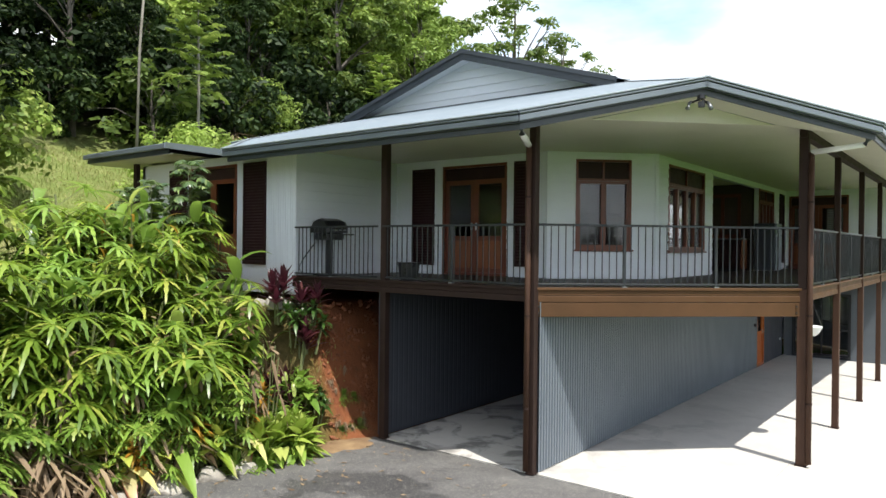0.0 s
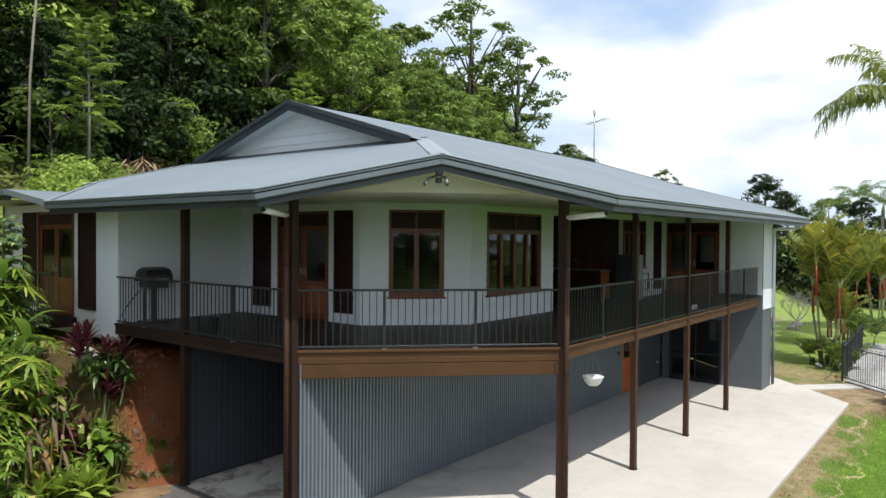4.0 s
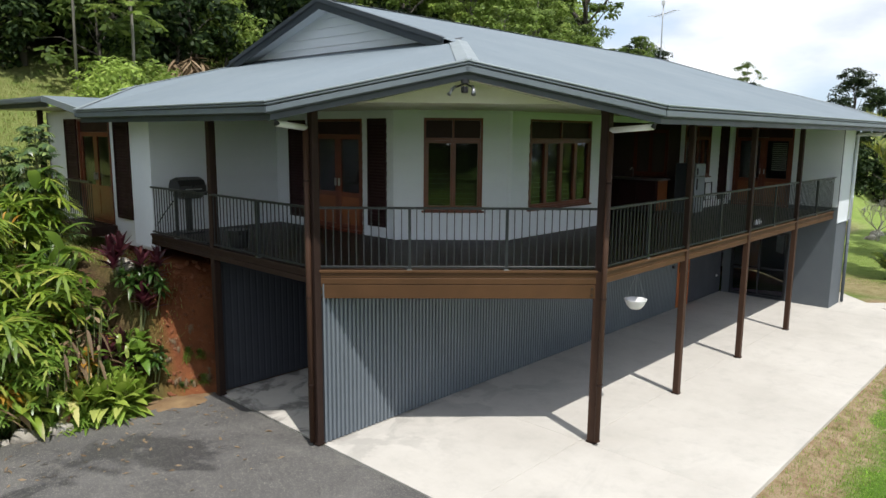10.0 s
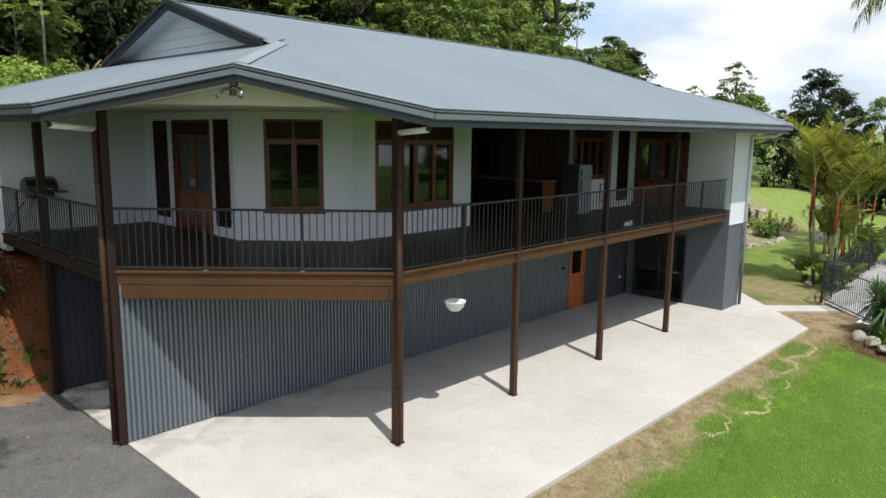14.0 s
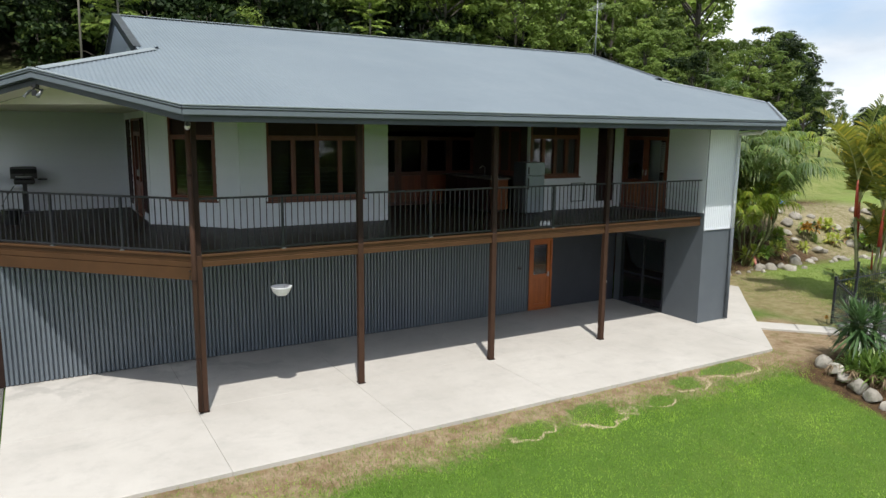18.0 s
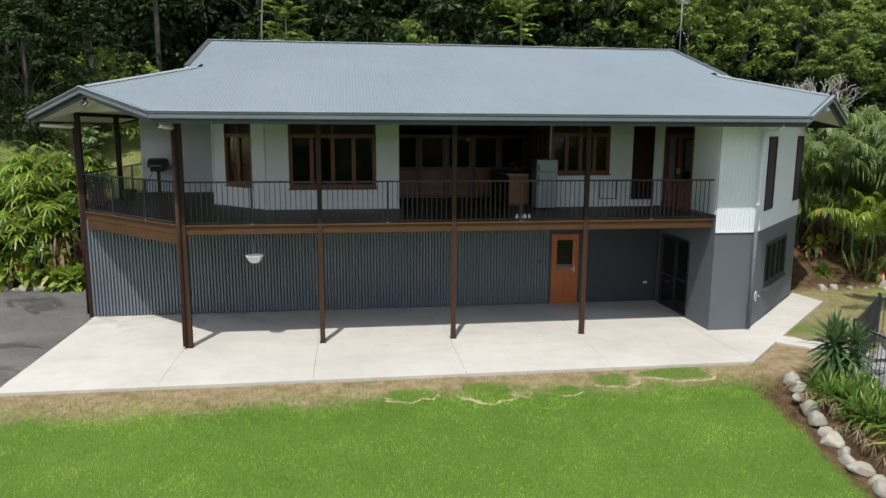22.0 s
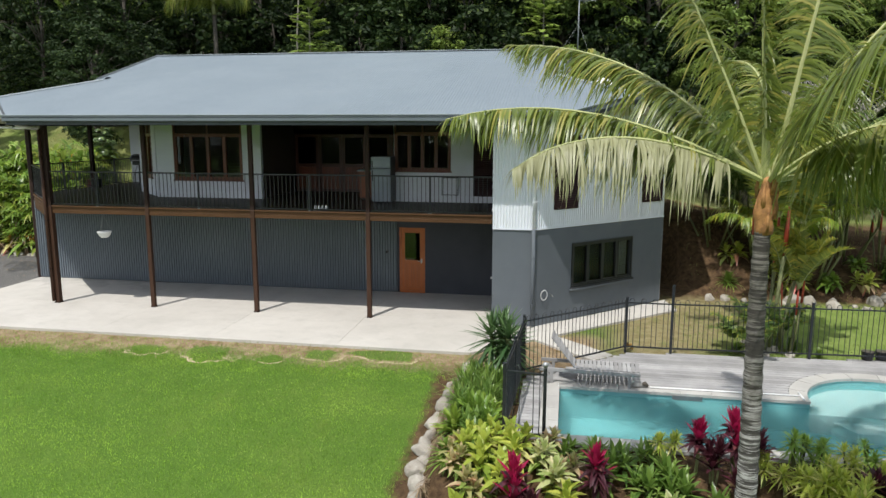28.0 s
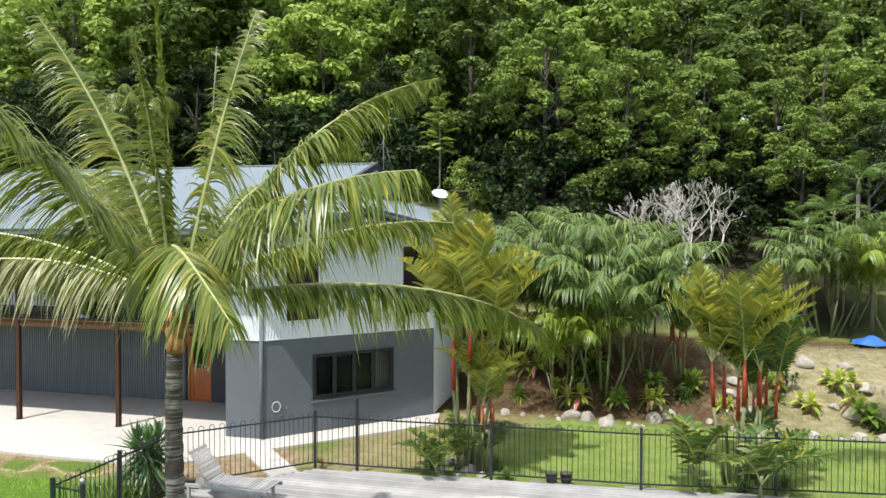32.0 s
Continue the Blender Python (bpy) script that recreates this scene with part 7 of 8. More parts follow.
K_DEAD = [rosette_kind(141 + i, 3, 0.5, 20, 0.6, 0.05, -85, -20, 0.2, M_STRAW, 0.2, spread=0.35, stem_r=0.012) for i in range(2)]
K_LIP = [palm_kind(151 + i, 5, 1.75, 6, 1.7, 0.48, 0.05, (58, 88), (15, 58), 34, M_LIPG if i == 1 else M_LIPGOLD, M_STEM, M_REDCANE, 0.34, 0.03, 0.22, 34, M_PALMRIB, 0.46, 0.15) for i in range(3)]
K_YOUNG = palm_kind(158, 3, 0.1, 4, 1.0, 0.4, 0.05, (50, 85), (25, 80), 26, M_LIPG, M_STEM, M_STEM, 0.35, 0.02, 0.35, 30, None, 0.2, 0.5)
K_GOLD = [palm_kind(161 + i, 6, 1.4, 6, 2.7, 0.62, 0.05, (58, 88), (70, 130), 4, M_PALM2 if i == 0 else M_CANE, M_STEM, M_STEM, 0.8, 0.035, 0.9, 38, None, 0.32, 0.6) for i in range(2)]
K_ALEX = [palm_kind(171 + i, 1, 6.5 + i, 9, 2.6, 0.7, 0.05, (25, 75), (50, 90), 15, M_DEEP, M_POLE, M_STEM, 0.0, 0.11, 0.6, 36) for i in range(2)]
K_LIME = [rosette_kind(193 + i, 5, 0.42, 12, 0.5, 0.165, 15, 80, 0.35, M_LIMEB, 0.3, spread=0.3, mat2=M_BROAD) for i in range(2)]


def spire_kind(seed, h=2.8, n=64):
    """A narrow shrub: one leader clothed from the ground in drooping feathered leaves."""
    rng = np.random.default_rng(seed)
    leaf, ribs, wood = Leaves(), Acc(), Acc()
    wood.tube([(0, 0, -0.3), (0.04, 0.02, h * 0.5), (0, 0, h * 0.97)], [0.05, 0.035, 0.01], 6)
    for k in range(n):
        f = k / (n - 1)
        frond(leaf, ribs, (0, 0, h * (0.1 + 0.88 * f)), k * 137.5 + rng.uniform(-20, 20), rng.uniform(5, 45) + 25 * f, (0.85 - 0.45 * f) * rng.uniform(0.8, 1.15), rng.uniform(60, 110), 11, 0.2, 0.055, 0, 0.5, rng, 0.008, 0.3, 0, 3, 0.0, 0.3)
    return [("trunk", wood.mesh("trunk", M_STEM, True)), ("leaf_ribs", ribs.mesh("leaf_ribs", M_STEM)), ("leaves", leaf.mesh("leaves", M_SPIRE))]


K_SPIRE = [spire_kind(198 + i) for i in range(2)]
K_SPRAY = paddle_kind(195, 7, 2.7, 0.5, 0.05, M_ORANGE, 0.3, 7)
K_CANES = [rosette_kind(191 + i, 16, 1.5, 2, 0.35, 0.06, -60, 20, 0.5, M_STRAW, 0.2, 4, 0.5, 0.011) for i in range(2)]
prr = random.Random(11)


def put(kinds, name, label, cat, x, y, s=1.0, group="", z=None, turn=None, lean=0.0):
    k = prr.choice(kinds) if isinstance(kinds[0], list) else kinds
    zz = height(x, y) if z is None else z
    m = Matrix.LocRotScale((x, y, zz), Euler((prr.uniform(-lean, lean), prr.uniform(-lean, lean), prr.uniform(0, 6.28) if turn is None else radians(turn))), (s, s, s))
    return stand(name, label, cat, k, m, group)


# bed along the pool
for x, y, s in ((5.98, 26.42, 1.0), (5.68, 27.58, 0.88), (4.99, 29.05, 0.78), (4.87, 29.6, 0.88), (5.05, 33.4, 0.62), (5.6, 33.9, 0.75)):
    put(K_CRIM, "cordyline", "crimson cordyline with upright bright leaves in the pool bed", "cordyline", x, y, s, "crimson cordylines")
for x, y, s in ((5.15, 29.3, 0.75), (4.95, 29.85, 0.75), (5.61, 31.34, 0.8), (5.75, 31.7, 0.7), (5.0, 33.0, 0.62), (5.45, 33.5, 0.75), (6.1, 26.7, 0.8), (5.45, 29.6, 0.6)):
    put(K_MAR, "cordyline", "dark maroon cordyline in the pool bed", "cordyline", x, y, s, "maroon cordylines")
for x, y, s, k in ((4.8, 26.94, 0.55, 0), (5.62, 26.94, 0.85, 2), (6.1, 27.66, 0.9, 1), (6.12, 28.66, 1.0, 2), (5.38, 25.55, 0.62, 0), (5.1, 25.4, 0.6, 1), (5.75, 25.75, 0.75, 0), (6.4, 26.2, 0.9, 1), (5.3, 26.75, 0.7, 2), (6.7, 27.1, 0.95, 2), (5.3, 27.2, 0.62, 1)):
    put(K_PINK[k], "bromeliad", "pink and cream cordyline with broad arching leaves", "cordyline", x, y, s, "pink cordylines")
for x, y, s in ((5.24, 25.78, 0.72), (4.95, 25.7, 0.6), (4.88, 26.38, 0.66), (5.55, 26.1, 0.75), (5.2, 26.3, 0.66), (6.2, 25.7, 0.85), (4.65, 25.95, 0.55), (5.85, 27.05, 0.7), (6.6, 26.7, 0.8)):
    put(K_YEL, "shrub", "yellow-green cordyline shrub beside the stone edge", "shrub", x, y, s, "yellow shrubs")
for x, y, s, k in ((4.62, 30.59, 0.77, 0), (4.66, 30.9, 0.69, 0), (4.66, 31.55, 0.61, 0), (4.75, 31.9, 0.66, 1), (4.8, 32.3, 0.69, 2), (4.72, 32.75, 0.61, 0), (5.0, 32.6, 0.74, 1), (5.35, 30.3, 0.69, 1), (5.3, 30.75, 0.79, 2), (5.82, 30.77, 1.12, 1), (5.6, 30.5, 0.92, 2), (6.2, 31.2, 1.12, 1), (5.3, 32.1, 0.79, 2), (5.75, 32.4, 1.06, 1), (6.1, 32.0, 1.12, 2), (5.0, 34.2, 0.82, 1), (4.75, 33.9, 0.66, 0), (5.7, 34.8, 1.12, 2), (4.85, 35.0, 0.73, 1), (6.2, 33.3, 1.19, 1), (4.85, 28.65, 0.66, 1), (6.5, 30.5, 1.12, 2), (6.6, 32.6, 1.19, 0), (5.5, 31.05, 0.9, 1), (5.9, 31.5, 0.95, 2), (4.95, 31.2, 0.7, 2), (5.2, 31.6, 0.75, 1), (5.9, 33.0, 0.95, 2), (5.4, 32.9, 0.8, 1), (5.1, 30.0, 0.6, 2), (6.3, 30.0, 1.0, 1)):
    put(K_DRAC[k], "dracaena", "bushy green dracaena with narrow striped leaves", "dracaena", x, y, s, "dracaenas")
for x, y, s in ((5.4, 28.3, 0.75), (4.95, 27.95, 0.66), (5.9, 28.3, 0.85), (5.45, 28.8, 0.75), (4.85, 28.35, 0.62), (6.3, 29.2, 0.9), (5.7, 29.3, 0.8), (6.7, 28.3, 0.9), (6.5, 29.8, 0.9), (5.2, 27.75, 0.7), (4.75, 27.6, 0.55), (5.15, 28.6, 0.7), (6.6, 25.8, 0.8), (5.95, 29.9, 0.8), (4.5, 25.6, 0.6), (4.75, 27.2, 0.5)):
    put(K_LILY, "strap_lily", "dark green strap-leaved lily clump", "lily", x, y, s, "strap lilies")
for x, y, s in ((1.75, 25.4, 0.85), (2.1, 25.3, 0.95), (2.5, 25.3, 1.0), (1.95, 25.7, 1.0), (2.4, 25.65, 1.05), (2.85, 25.35, 0.9), (2.8, 25.75, 1.0), (2.2, 26.0, 0.9), (3.2, 25.45, 0.85), (3.15, 25.85, 0.85)):
    put(K_AGA, "grass_clump", "dark green grassy clump behind the boulders", "plant", x, y, s, "grassy clumps")
for x, y, s in ((3.7, 25.4, 0.95), (3.95, 25.6, 1.0), (4.15, 25.35, 0.85), (4.3, 25.75, 0.85), (3.6, 25.8, 0.8)):
    put(K_NEST, "nest_fern", "bright green fern with upright strap leaves", "fern", x, y, s, "nest ferns")
for i in range(14):
    put(K_DEAD, "dry_grass", "low dry grass at the back of the boulders", "grass", 1.6 + 0.36 * i, 25.0 + prr.uniform(-0.05, 0.2), prr.uniform(0.3, 0.5), "bed dry grass")
put(K_CROT[0], "fence_vine", "small orange-flowered creeper at the fence post", "plant", -0.72, 28.55, 0.22)
put(K_YUC, "yucca", "spiky green yucca with crowded stiff leaves", "yucca", 1.55, 25.9, 1.25, "", 0.0, 40)

for i in range(26):
    x = prr.uniform(1.7, 6.6)
    put(prr.choice([K_LILY, K_STRAP, K_LILY, K_STRAP]), "ground_cover", "low dark undergrowth between the bed plants", "plant", x, 25.3 + prr.uniform(0.0, 0.7), prr.uniform(0.5, 0.75), "bed undergrowth")

# lipstick palms and pots by the fence
put(K_LIP[0], "lipstick_palm", "clump of palms with red stems and golden fronds", "palm", -1.5, 31.65, 1.4, "lipstick palms", None, 30)
put(K_LIP[0], "lipstick_palm", "low clump of palms with red stems and golden fronds", "palm", -1.25, 32.1, 0.75, "lipstick palms", None, 75)
put(K_LIP[2], "lipstick_palm", "clump of palms with red stems and golden fronds", "palm", -1.8, 37.4, 1.2, "lipstick palms", None, 140)
put(K_LIP[1], "lipstick_palm", "clump of palms with red stems and green fronds", "palm", -2.3, 37.9, 1.0, "lipstick palms", None, 200)
put(K_YOUNG, "young_palm", "low clump of young palm fronds by the fence", "palm", -1.3, 37.3, 1.5, "young palms")
put(K_LIME, "shrub", "lime green leafy shrub on the bank", "shrub", -8.4, 37.15, 0.9, "bank shrubs")
for x, y, s in ((-1.0, 31.3, 0.9), (-1.7, 31.7, 1.0)):
    put(K_YOUNG, "young_palm", "low clump of young palm fronds by the fence", "palm", x, y, s, "young palms")
put(K_LIP[1], "lipstick_palm", "clump of palms with red stems and green fronds", "palm", -8.66, 36.9, 0.8, "lipstick palms", None, 20)
put(K_LIP[0], "lipstick_palm", "clump of palms with red stems and golden fronds", "palm", -1.4, 45.5, 1.3, "lipstick palms", None, 20)
for x, y, s in ((-1.1, 31.0, 0.5), (-1.6, 32.3, 0.55), (-0.95, 32.6, 0.5), (-2.0, 31.8, 0.5), (-1.3, 37.4, 0.6), (-1.7, 38.4, 0.6), (-2.4, 38.0, 0.55), (-1.0, 36.8, 0.45)):
    put(K_STRAP, "grass_clump", "grassy clump at the foot of the palms", "plant", x, y, s, "palm foot clumps")
for x, y in ((-0.9, 33.65), (-0.95, 33.95)):
    pt = thing("planter", "square dark planter pot by the fence", "planter", "fence planters", at=(x, y, height(x, y)))
    part("pot", Acc().tube([(0, 0, 0), (0, 0, 0.24), (0, 0, 0.27)], [0.1, 0.13, 0.14], 12), M_BLACK, pt)
    part("soil", Acc().tube([(0, 0, 0.2), (0, 0, 0.272)], 0.12, 12), M_BARK, pt)

# palms and shrubs behind the lawn, at the foot of the hill
for x, y, s, k in ((-8.6, 33.2, 1.0, 0), (-7.9, 34.6, 1.1, 0), (-9.6, 35.2, 1.15, 0), (-9.0, 35.9, 0.9, 0), (-10.4, 33.4, 1.1, 0), (-9.0, 31.9, 0.9, 0), (-7.2, 33.4, 0.75, 1), (-11.6, 34.6, 1.05, 0), (-15.0, 42.6, 1.0, 0), (-16.4, 43.6, 1.1, 0), (-14.2, 44.8, 1.0, 1)):
    put(K_GOLD[k], "cane_palm", "clump of cane palms with arching green fronds", "palm", x, y, s, "cane palms")
for x, y, s in ((-15.4, 42.0, 0.55), (-16.2, 43.2, 0.62), (-15.0, 44.2, 0.5), (-17.4, 44.4, 0.66), (-16.6, 41.6, 0.45)):
    put(K_ALEX, "feather_palm", "tall feather palm with a smooth pale trunk", "palm tree", x, y, s, "tall palms")
for i in range(34):
    x, y = prr.uniform(-9.0, -6.8), prr.uniform(31.6, 46)
    put(prr.choice([K_BROAD, K_STRAP, K_CROT, K_YEL]), "shrub", "low mixed garden shrub on the bank", "shrub", x, y, prr.uniform(0.5, 0.9), "bank shrubs")

# a tall coconut palm beyond the pool and a weeping palm on the slope
K_COCO = palm_kind(196, 1, 10.6, 15, 4.2, 0.85, 0.06, (5, 75), (60, 100), -8, M_PALM, M_TRUNK, M_SHAFT, 0.0, 0.13, 0.8, 70, None, 0.1, 0.6)
put(K_COCO, "coconut_palm", "very tall coconut palm beyond the pool", "palm tree", -0.3, 41.8, 1.04, "", None, 15)
K_WEEP = palm_kind(197, 1, 5.6, 14, 3.3, 0.75, 0.05, (35, 80), (120, 165), -30, M_PALM, M_BARK, M_STEM, 0.0, 0.12, 1.1, 64, None, 0.2, 0.4)
put(K_WEEP, "weeping_palm", "palm with hanging brush-like fronds on the slope", "palm tree", -22.8, 7.3, 1.0)
for i in range(9):
    put(K_DEAD, "dry_grass", "tall tuft of dry straw-coloured canes behind the roof", "grass", -24.5 + prr.uniform(-0.6, 0.6), 17.4 + prr.uniform(-0.6, 0.6), prr.uniform(1.6, 2.4), "dry cane tufts")

# the garden above the driveway
def bed_spot(x0, x1, y0, y1, slope=0.7):
    while True:
        x, y = prr.uniform(x0, x1), prr.uniform(y0, y1)
        if y < -slope * x:
            return x, y


for i in range(20):
    x, y = bed_spot(-12.4, -10.0, 0.0, 7.4)
    put(K_SPLIT, "split_leaf_shrub", "tall lime-green shrub with drooping fingered leaves", "shrub", x, y, prr.uniform(0.85, 1.1), "fingered shrubs", None, None, 0.15)
for i in range(22):
    x, y = bed_spot(-12.6, -9.9, 0.5, 7.6)
    put(K_PAD, "ginger", "clump of tall gingers with long green blades", "ginger", x, y, prr.uniform(0.8, 1.1), "gingers", None, None, 0.15)
for i in range(12):
    x, y = bed_spot(-11.8, -9.9, 1, 7.2)
    put(K_BIGPAD, "heliconia", "heliconia with broad paddle leaves", "heliconia", x, y, prr.uniform(0.75, 1.0), "heliconias", None, None, 0.15)
for i in range(16):
    x, y = bed_spot(-10.3, -9.35, 0.5, 6.8, 0.78)
    put(K_SPLITL, "split_leaf_shrub", "low lime-green shrub with fingered leaves", "shrub", x, y, prr.uniform(0.8, 1.1), "low fingered shrubs")
for i in range(40):
    x, y = prr.uniform(-10.1, -9.25), prr.uniform(0.5, 7.4)
    put(K_DEAD, "dry_leaves", "hanging dry brown leaves among the canes", "dry leaves", x, y, prr.uniform(0.8, 1.5), "dry leaf clumps")
for i in range(24):
    x, y = prr.uniform(-10.5, -9.35), prr.uniform(1, 7.6)
    put(K_CROT, "croton", "dark croton shrub with orange and green leaves", "shrub", x, y, prr.uniform(0.7, 1.1), "crotons")
for i in range(16):
    x, y = prr.uniform(-10.6, -9.4), prr.uniform(0.5, 7.4)
    put(K_CANES, "cane_clump", "thicket of thin brown canes with withered leaves", "canes", x, y, prr.uniform(0.7, 1.1), "cane thickets")
for i in range(8):
    x, y = prr.uniform(-10.2, -9.4), prr.uniform(1, 7.4)
    put(K_YEL, "shrub", "yellow-green cordyline shrub in the driveway bed", "shrub", x, y, prr.uniform(0.8, 1.2), "yellow shrubs")
for x, y, s in ((-9.5, 7.9, 1.0), (-9.7, 7.4, 1.0), (-9.9, 8.1, 1.05), (-9.45, 7.3, 0.9), (-10.1, 7.6, 0.9), (-9.6, 8.3, 0.85), (-9.35, 7.6, 0.7)):
    put(K_BROAD, "broadleaf_plant", "broad yellow-green leaved plant at the driveway edge", "plant", x, y, s, "broadleaf plants")
for x, y, s in ((-9.3, 7.2, 0.75), (-9.25, 6.9, 0.7), (-9.35, 7.6, 0.8), (-9.3, 6.5, 0.6), (-9.35, 5.9, 0.55), (-9.3, 5.0, 0.55), (-9.4, 8.0, 0.7), (-9.35, 3.6, 0.5), (-9.35, 2.2, 0.6)):
    put(K_STRAP, "grass_clump", "arching strap-leaved clump spilling over the driveway edge", "plant", x, y, s, "edge clumps")
for x, y, s in ((-8.95, 7.45, 0.85), (-8.9, 7.05, 0.8), (-8.95, 7.85, 0.7), (-9.0, 6.7, 0.75), (-9.1, 7.2, 0.9)):
    put(K_STRAP[1], "grass_clump", "arching yellow-green strap leaves spilling onto the driveway", "plant", x, y, s, "edge clumps")
for x, y, s in ((-9.8, 8.1, 0.5), (-10.3, 7.5, 0.7), (-9.9, 6.9, 0.7)):
    put(K_PAD, "ginger", "clump of gingers with long green blades at the red bank", "ginger", x, y, s, "gingers", None, None, 0.2)
for x, y, s in ((-9.45, 8.45, 0.8), (-9.75, 8.6, 0.9), (-9.3, 7.9, 0.7), (-9.6, 7.7, 0.9), (-10.0, 8.5, 1.0), (-9.35, 7.3, 0.8)):
    put(K_CROT[1], "croton", "dark-leaved croton shrub at the red bank", "shrub", x, y, s * 0.8, "crotons")
for x, y, s in ((-9.05, 7.75, 1.15), (-9.2, 7.35, 1.1), (-9.25, 8.05, 1.0), (-9.35, 7.65, 1.25), (-9.4, 6.9, 1.1)):
    put(K_LIME, "broadleaf_plant", "lime-green plant with broad ribbed leaves at the driveway edge", "plant", x, y, s, "broadleaf plants")
for x, y, s in ((-10.0, 5.4, 1.0), (-9.8, 4.0, 1.1), (-9.9, 6.2, 1.0), (-9.7, 2.6, 1.1), (-10.3, 4.7, 1.15), (-9.8, 1.4, 1.0), (-10.4, 6.8, 1.05), (-10.6, 3.4, 1.1)):
    put(K_SPLIT, "split_leaf_shrub", "tall lime-green shrub with drooping fingered leaves", "shrub", x, y, s, "fingered shrubs", None, None, 0.1)
for x, y, s in ((-10.9, 6.6, 1.0), (-11.3, 5.9, 0.9)):
    put(K_SPRAY, "heliconia", "slender heliconia with orange-gold hanging sprays above the garden", "heliconia", x, y, s, "heliconias")
for x, y, s in ((-9.6, 8.15, 0.9), (-9.85, 8.4, 1.0), (-9.75, 7.9, 1.15)):
    put(K_MAR, "cordyline", "dull maroon cordyline beside the red bank", "cordyline", x, y, s, "maroon cordylines")
for x, y, s in ((-9.9, 8.75, 0.9), (-10.2, 8.3, 1.0), (-10.0, 7.2, 1.1)):
    put(K_MAR, "cordyline", "maroon cordyline at the top of the red bank", "cordyline", x, y, s, "maroon cordylines")
for i in range(26):
    x, y = prr.uniform(-9.6, -8.95), prr.uniform(8.3, 9.5)
    put(K_DEAD if i % 3 else K_STRAP, "dry_grass", "small tuft of dry grass at the foot of the red bank", "grass", x, y, prr.uniform(0.14, 0.26), "bank grass tufts")
for x, y, s in ((-11.9, 7.55, 1.0), (-12.5, 7.1, 0.82), (-13.2, 7.0, 0.78)):
    put(K_SPIRE, "feathered_shrub", "narrow shrub of drooping glossy feathered leaves by the end room", "shrub", x, y, s, "feathered shrubs")


# bare frangipani
def bare_kind(seed):
    rng = random.Random(seed)
    acc = Acc()

    def grow(p, d, L, r, lvl):
        q = p + d * L
        acc.tube([tuple(p), tuple((p + q) / 2 + Vector((rng.uniform(-0.04, 0.04), rng.uniform(-0.04, 0.04), 0.02))), tuple(q)], [r, r * 0.85, r * 0.75], 5, lvl == 0)
        if lvl == 0:
            return
        for k in range(rng.choice((2, 3, 3))):
            ax = Vector((rng.uniform(-1, 1), rng.uniform(-1, 1), rng.uniform(-0.1, 0.9))).normalized()
            grow(q, (d * 0.75 + ax * 0.75).normalized(), L * rng.uniform(0.66, 0.82), r * 0.66, lvl - 1)

    grow(Vector((0, 0, -0.2)), Vector((0.05, 0, 1)), 1.1, 0.1, 0)
    for k in range(5):
        a = k * 1.256
        grow(Vector((0.04, 0, 0.85)), Vector((math.cos(a) * 0.8, math.sin(a) * 0.8, 0.75)).normalized(), 0.95, 0.06, 5)
    return [("branch_crown", acc.mesh("branch_crown", M_BARE, True))]


K_BARE = bare_kind(2)
put(K_BARE, "bare_tree", "leafless frangipani tree with pale forked branches", "tree", -17.2, 37.5, 1.5, "bare trees")
put(K_BARE, "bare_tree", "leafless frangipani tree with pale forked branches", "tree", -4.6, 42.2, 0.55, "bare trees")


# loose earth on the red bank
M_EARTH = surf("red_earth", (0.15, 0.05, 0.024), (0.27, 0.10, 0.042), 3.0, 18, 0.95, 0.8, bumpd=0.03)
cl = random.Random(77)
clods = bmesh.new()
for i in range(260):
    x = cl.uniform(-10.35, -8.95)
    y = cl.uniform(8.4, 10.2) if x > -9.9 else cl.uniform(8.7, 12.5)
    r = cl.uniform(0.015, 0.05)
    m = Matrix.LocRotScale((x, y, height(x, y) + r * 0.1), Euler((cl.uniform(0, 6), cl.uniform(0, 6), cl.uniform(0, 6))), (r * cl.uniform(0.8, 1.8), r, r * 0.7))
    made = bmesh.ops.create_icosphere(clods, subdivisions=1, radius=1.0, matrix=m)
    for v in made["verts"]:
        v.co += Vector((cl.uniform(-1, 1), cl.uniform(-1, 1), cl.uniform(-1, 1))) * r * 0.12
clod_mesh = bpy.data.meshes.new("earth_clods")
clods.to_mesh(clod_mesh)
clods.free()
clod_mesh.materials.append(M_EARTH)
tagged(new("earth_clods", clod_mesh), "loose red earth lumps on the cut bank", "earth", "", "stuff")

# dirt washed from the bank onto the drive, and fallen leaves
M_DIRT = surf("yellow_brown_dirt", (0.16, 0.09, 0.045), (0.30, 0.20, 0.10), 2.5, 30, 0.95, 0.6, bumpd=0.02)
wash = Acc()
ring = []
for k in range(40):
    a = 2 * math.pi * k / 40
    q = 1 + 0.22 * math.sin(3 * a + 1) + 0.12 * math.sin(7 * a) + 0.08 * math.sin(11 * a + 2)
    ring.append((-8.98 + 0.42 * q * math.cos(a), 8.65 + 0.82 * q * math.sin(a)))
wash.add([(-8.98, 8.65, 0.035)] + [(-8.98 + (x + 8.98) * 0.6, 8.65 + (y - 8.65) * 0.6, 0.022) for x, y in ring] + [(x, y, -0.016) for x, y in ring],
         [(0, 1 + k, 1 + (k + 1) % 40) for k in range(40)] + [(1 + k, 41 + k, 41 + (k + 1) % 40, 1 + (k + 1) % 40) for k in range(40)])
tagged(part("washed_dirt", wash, M_DIRT, None, smooth=True), "yellow-brown dirt washed onto the driveway edge", "dirt", "", "stuff")
flr = np.random.default_rng(12)
fallen = Leaves()
nf = 330
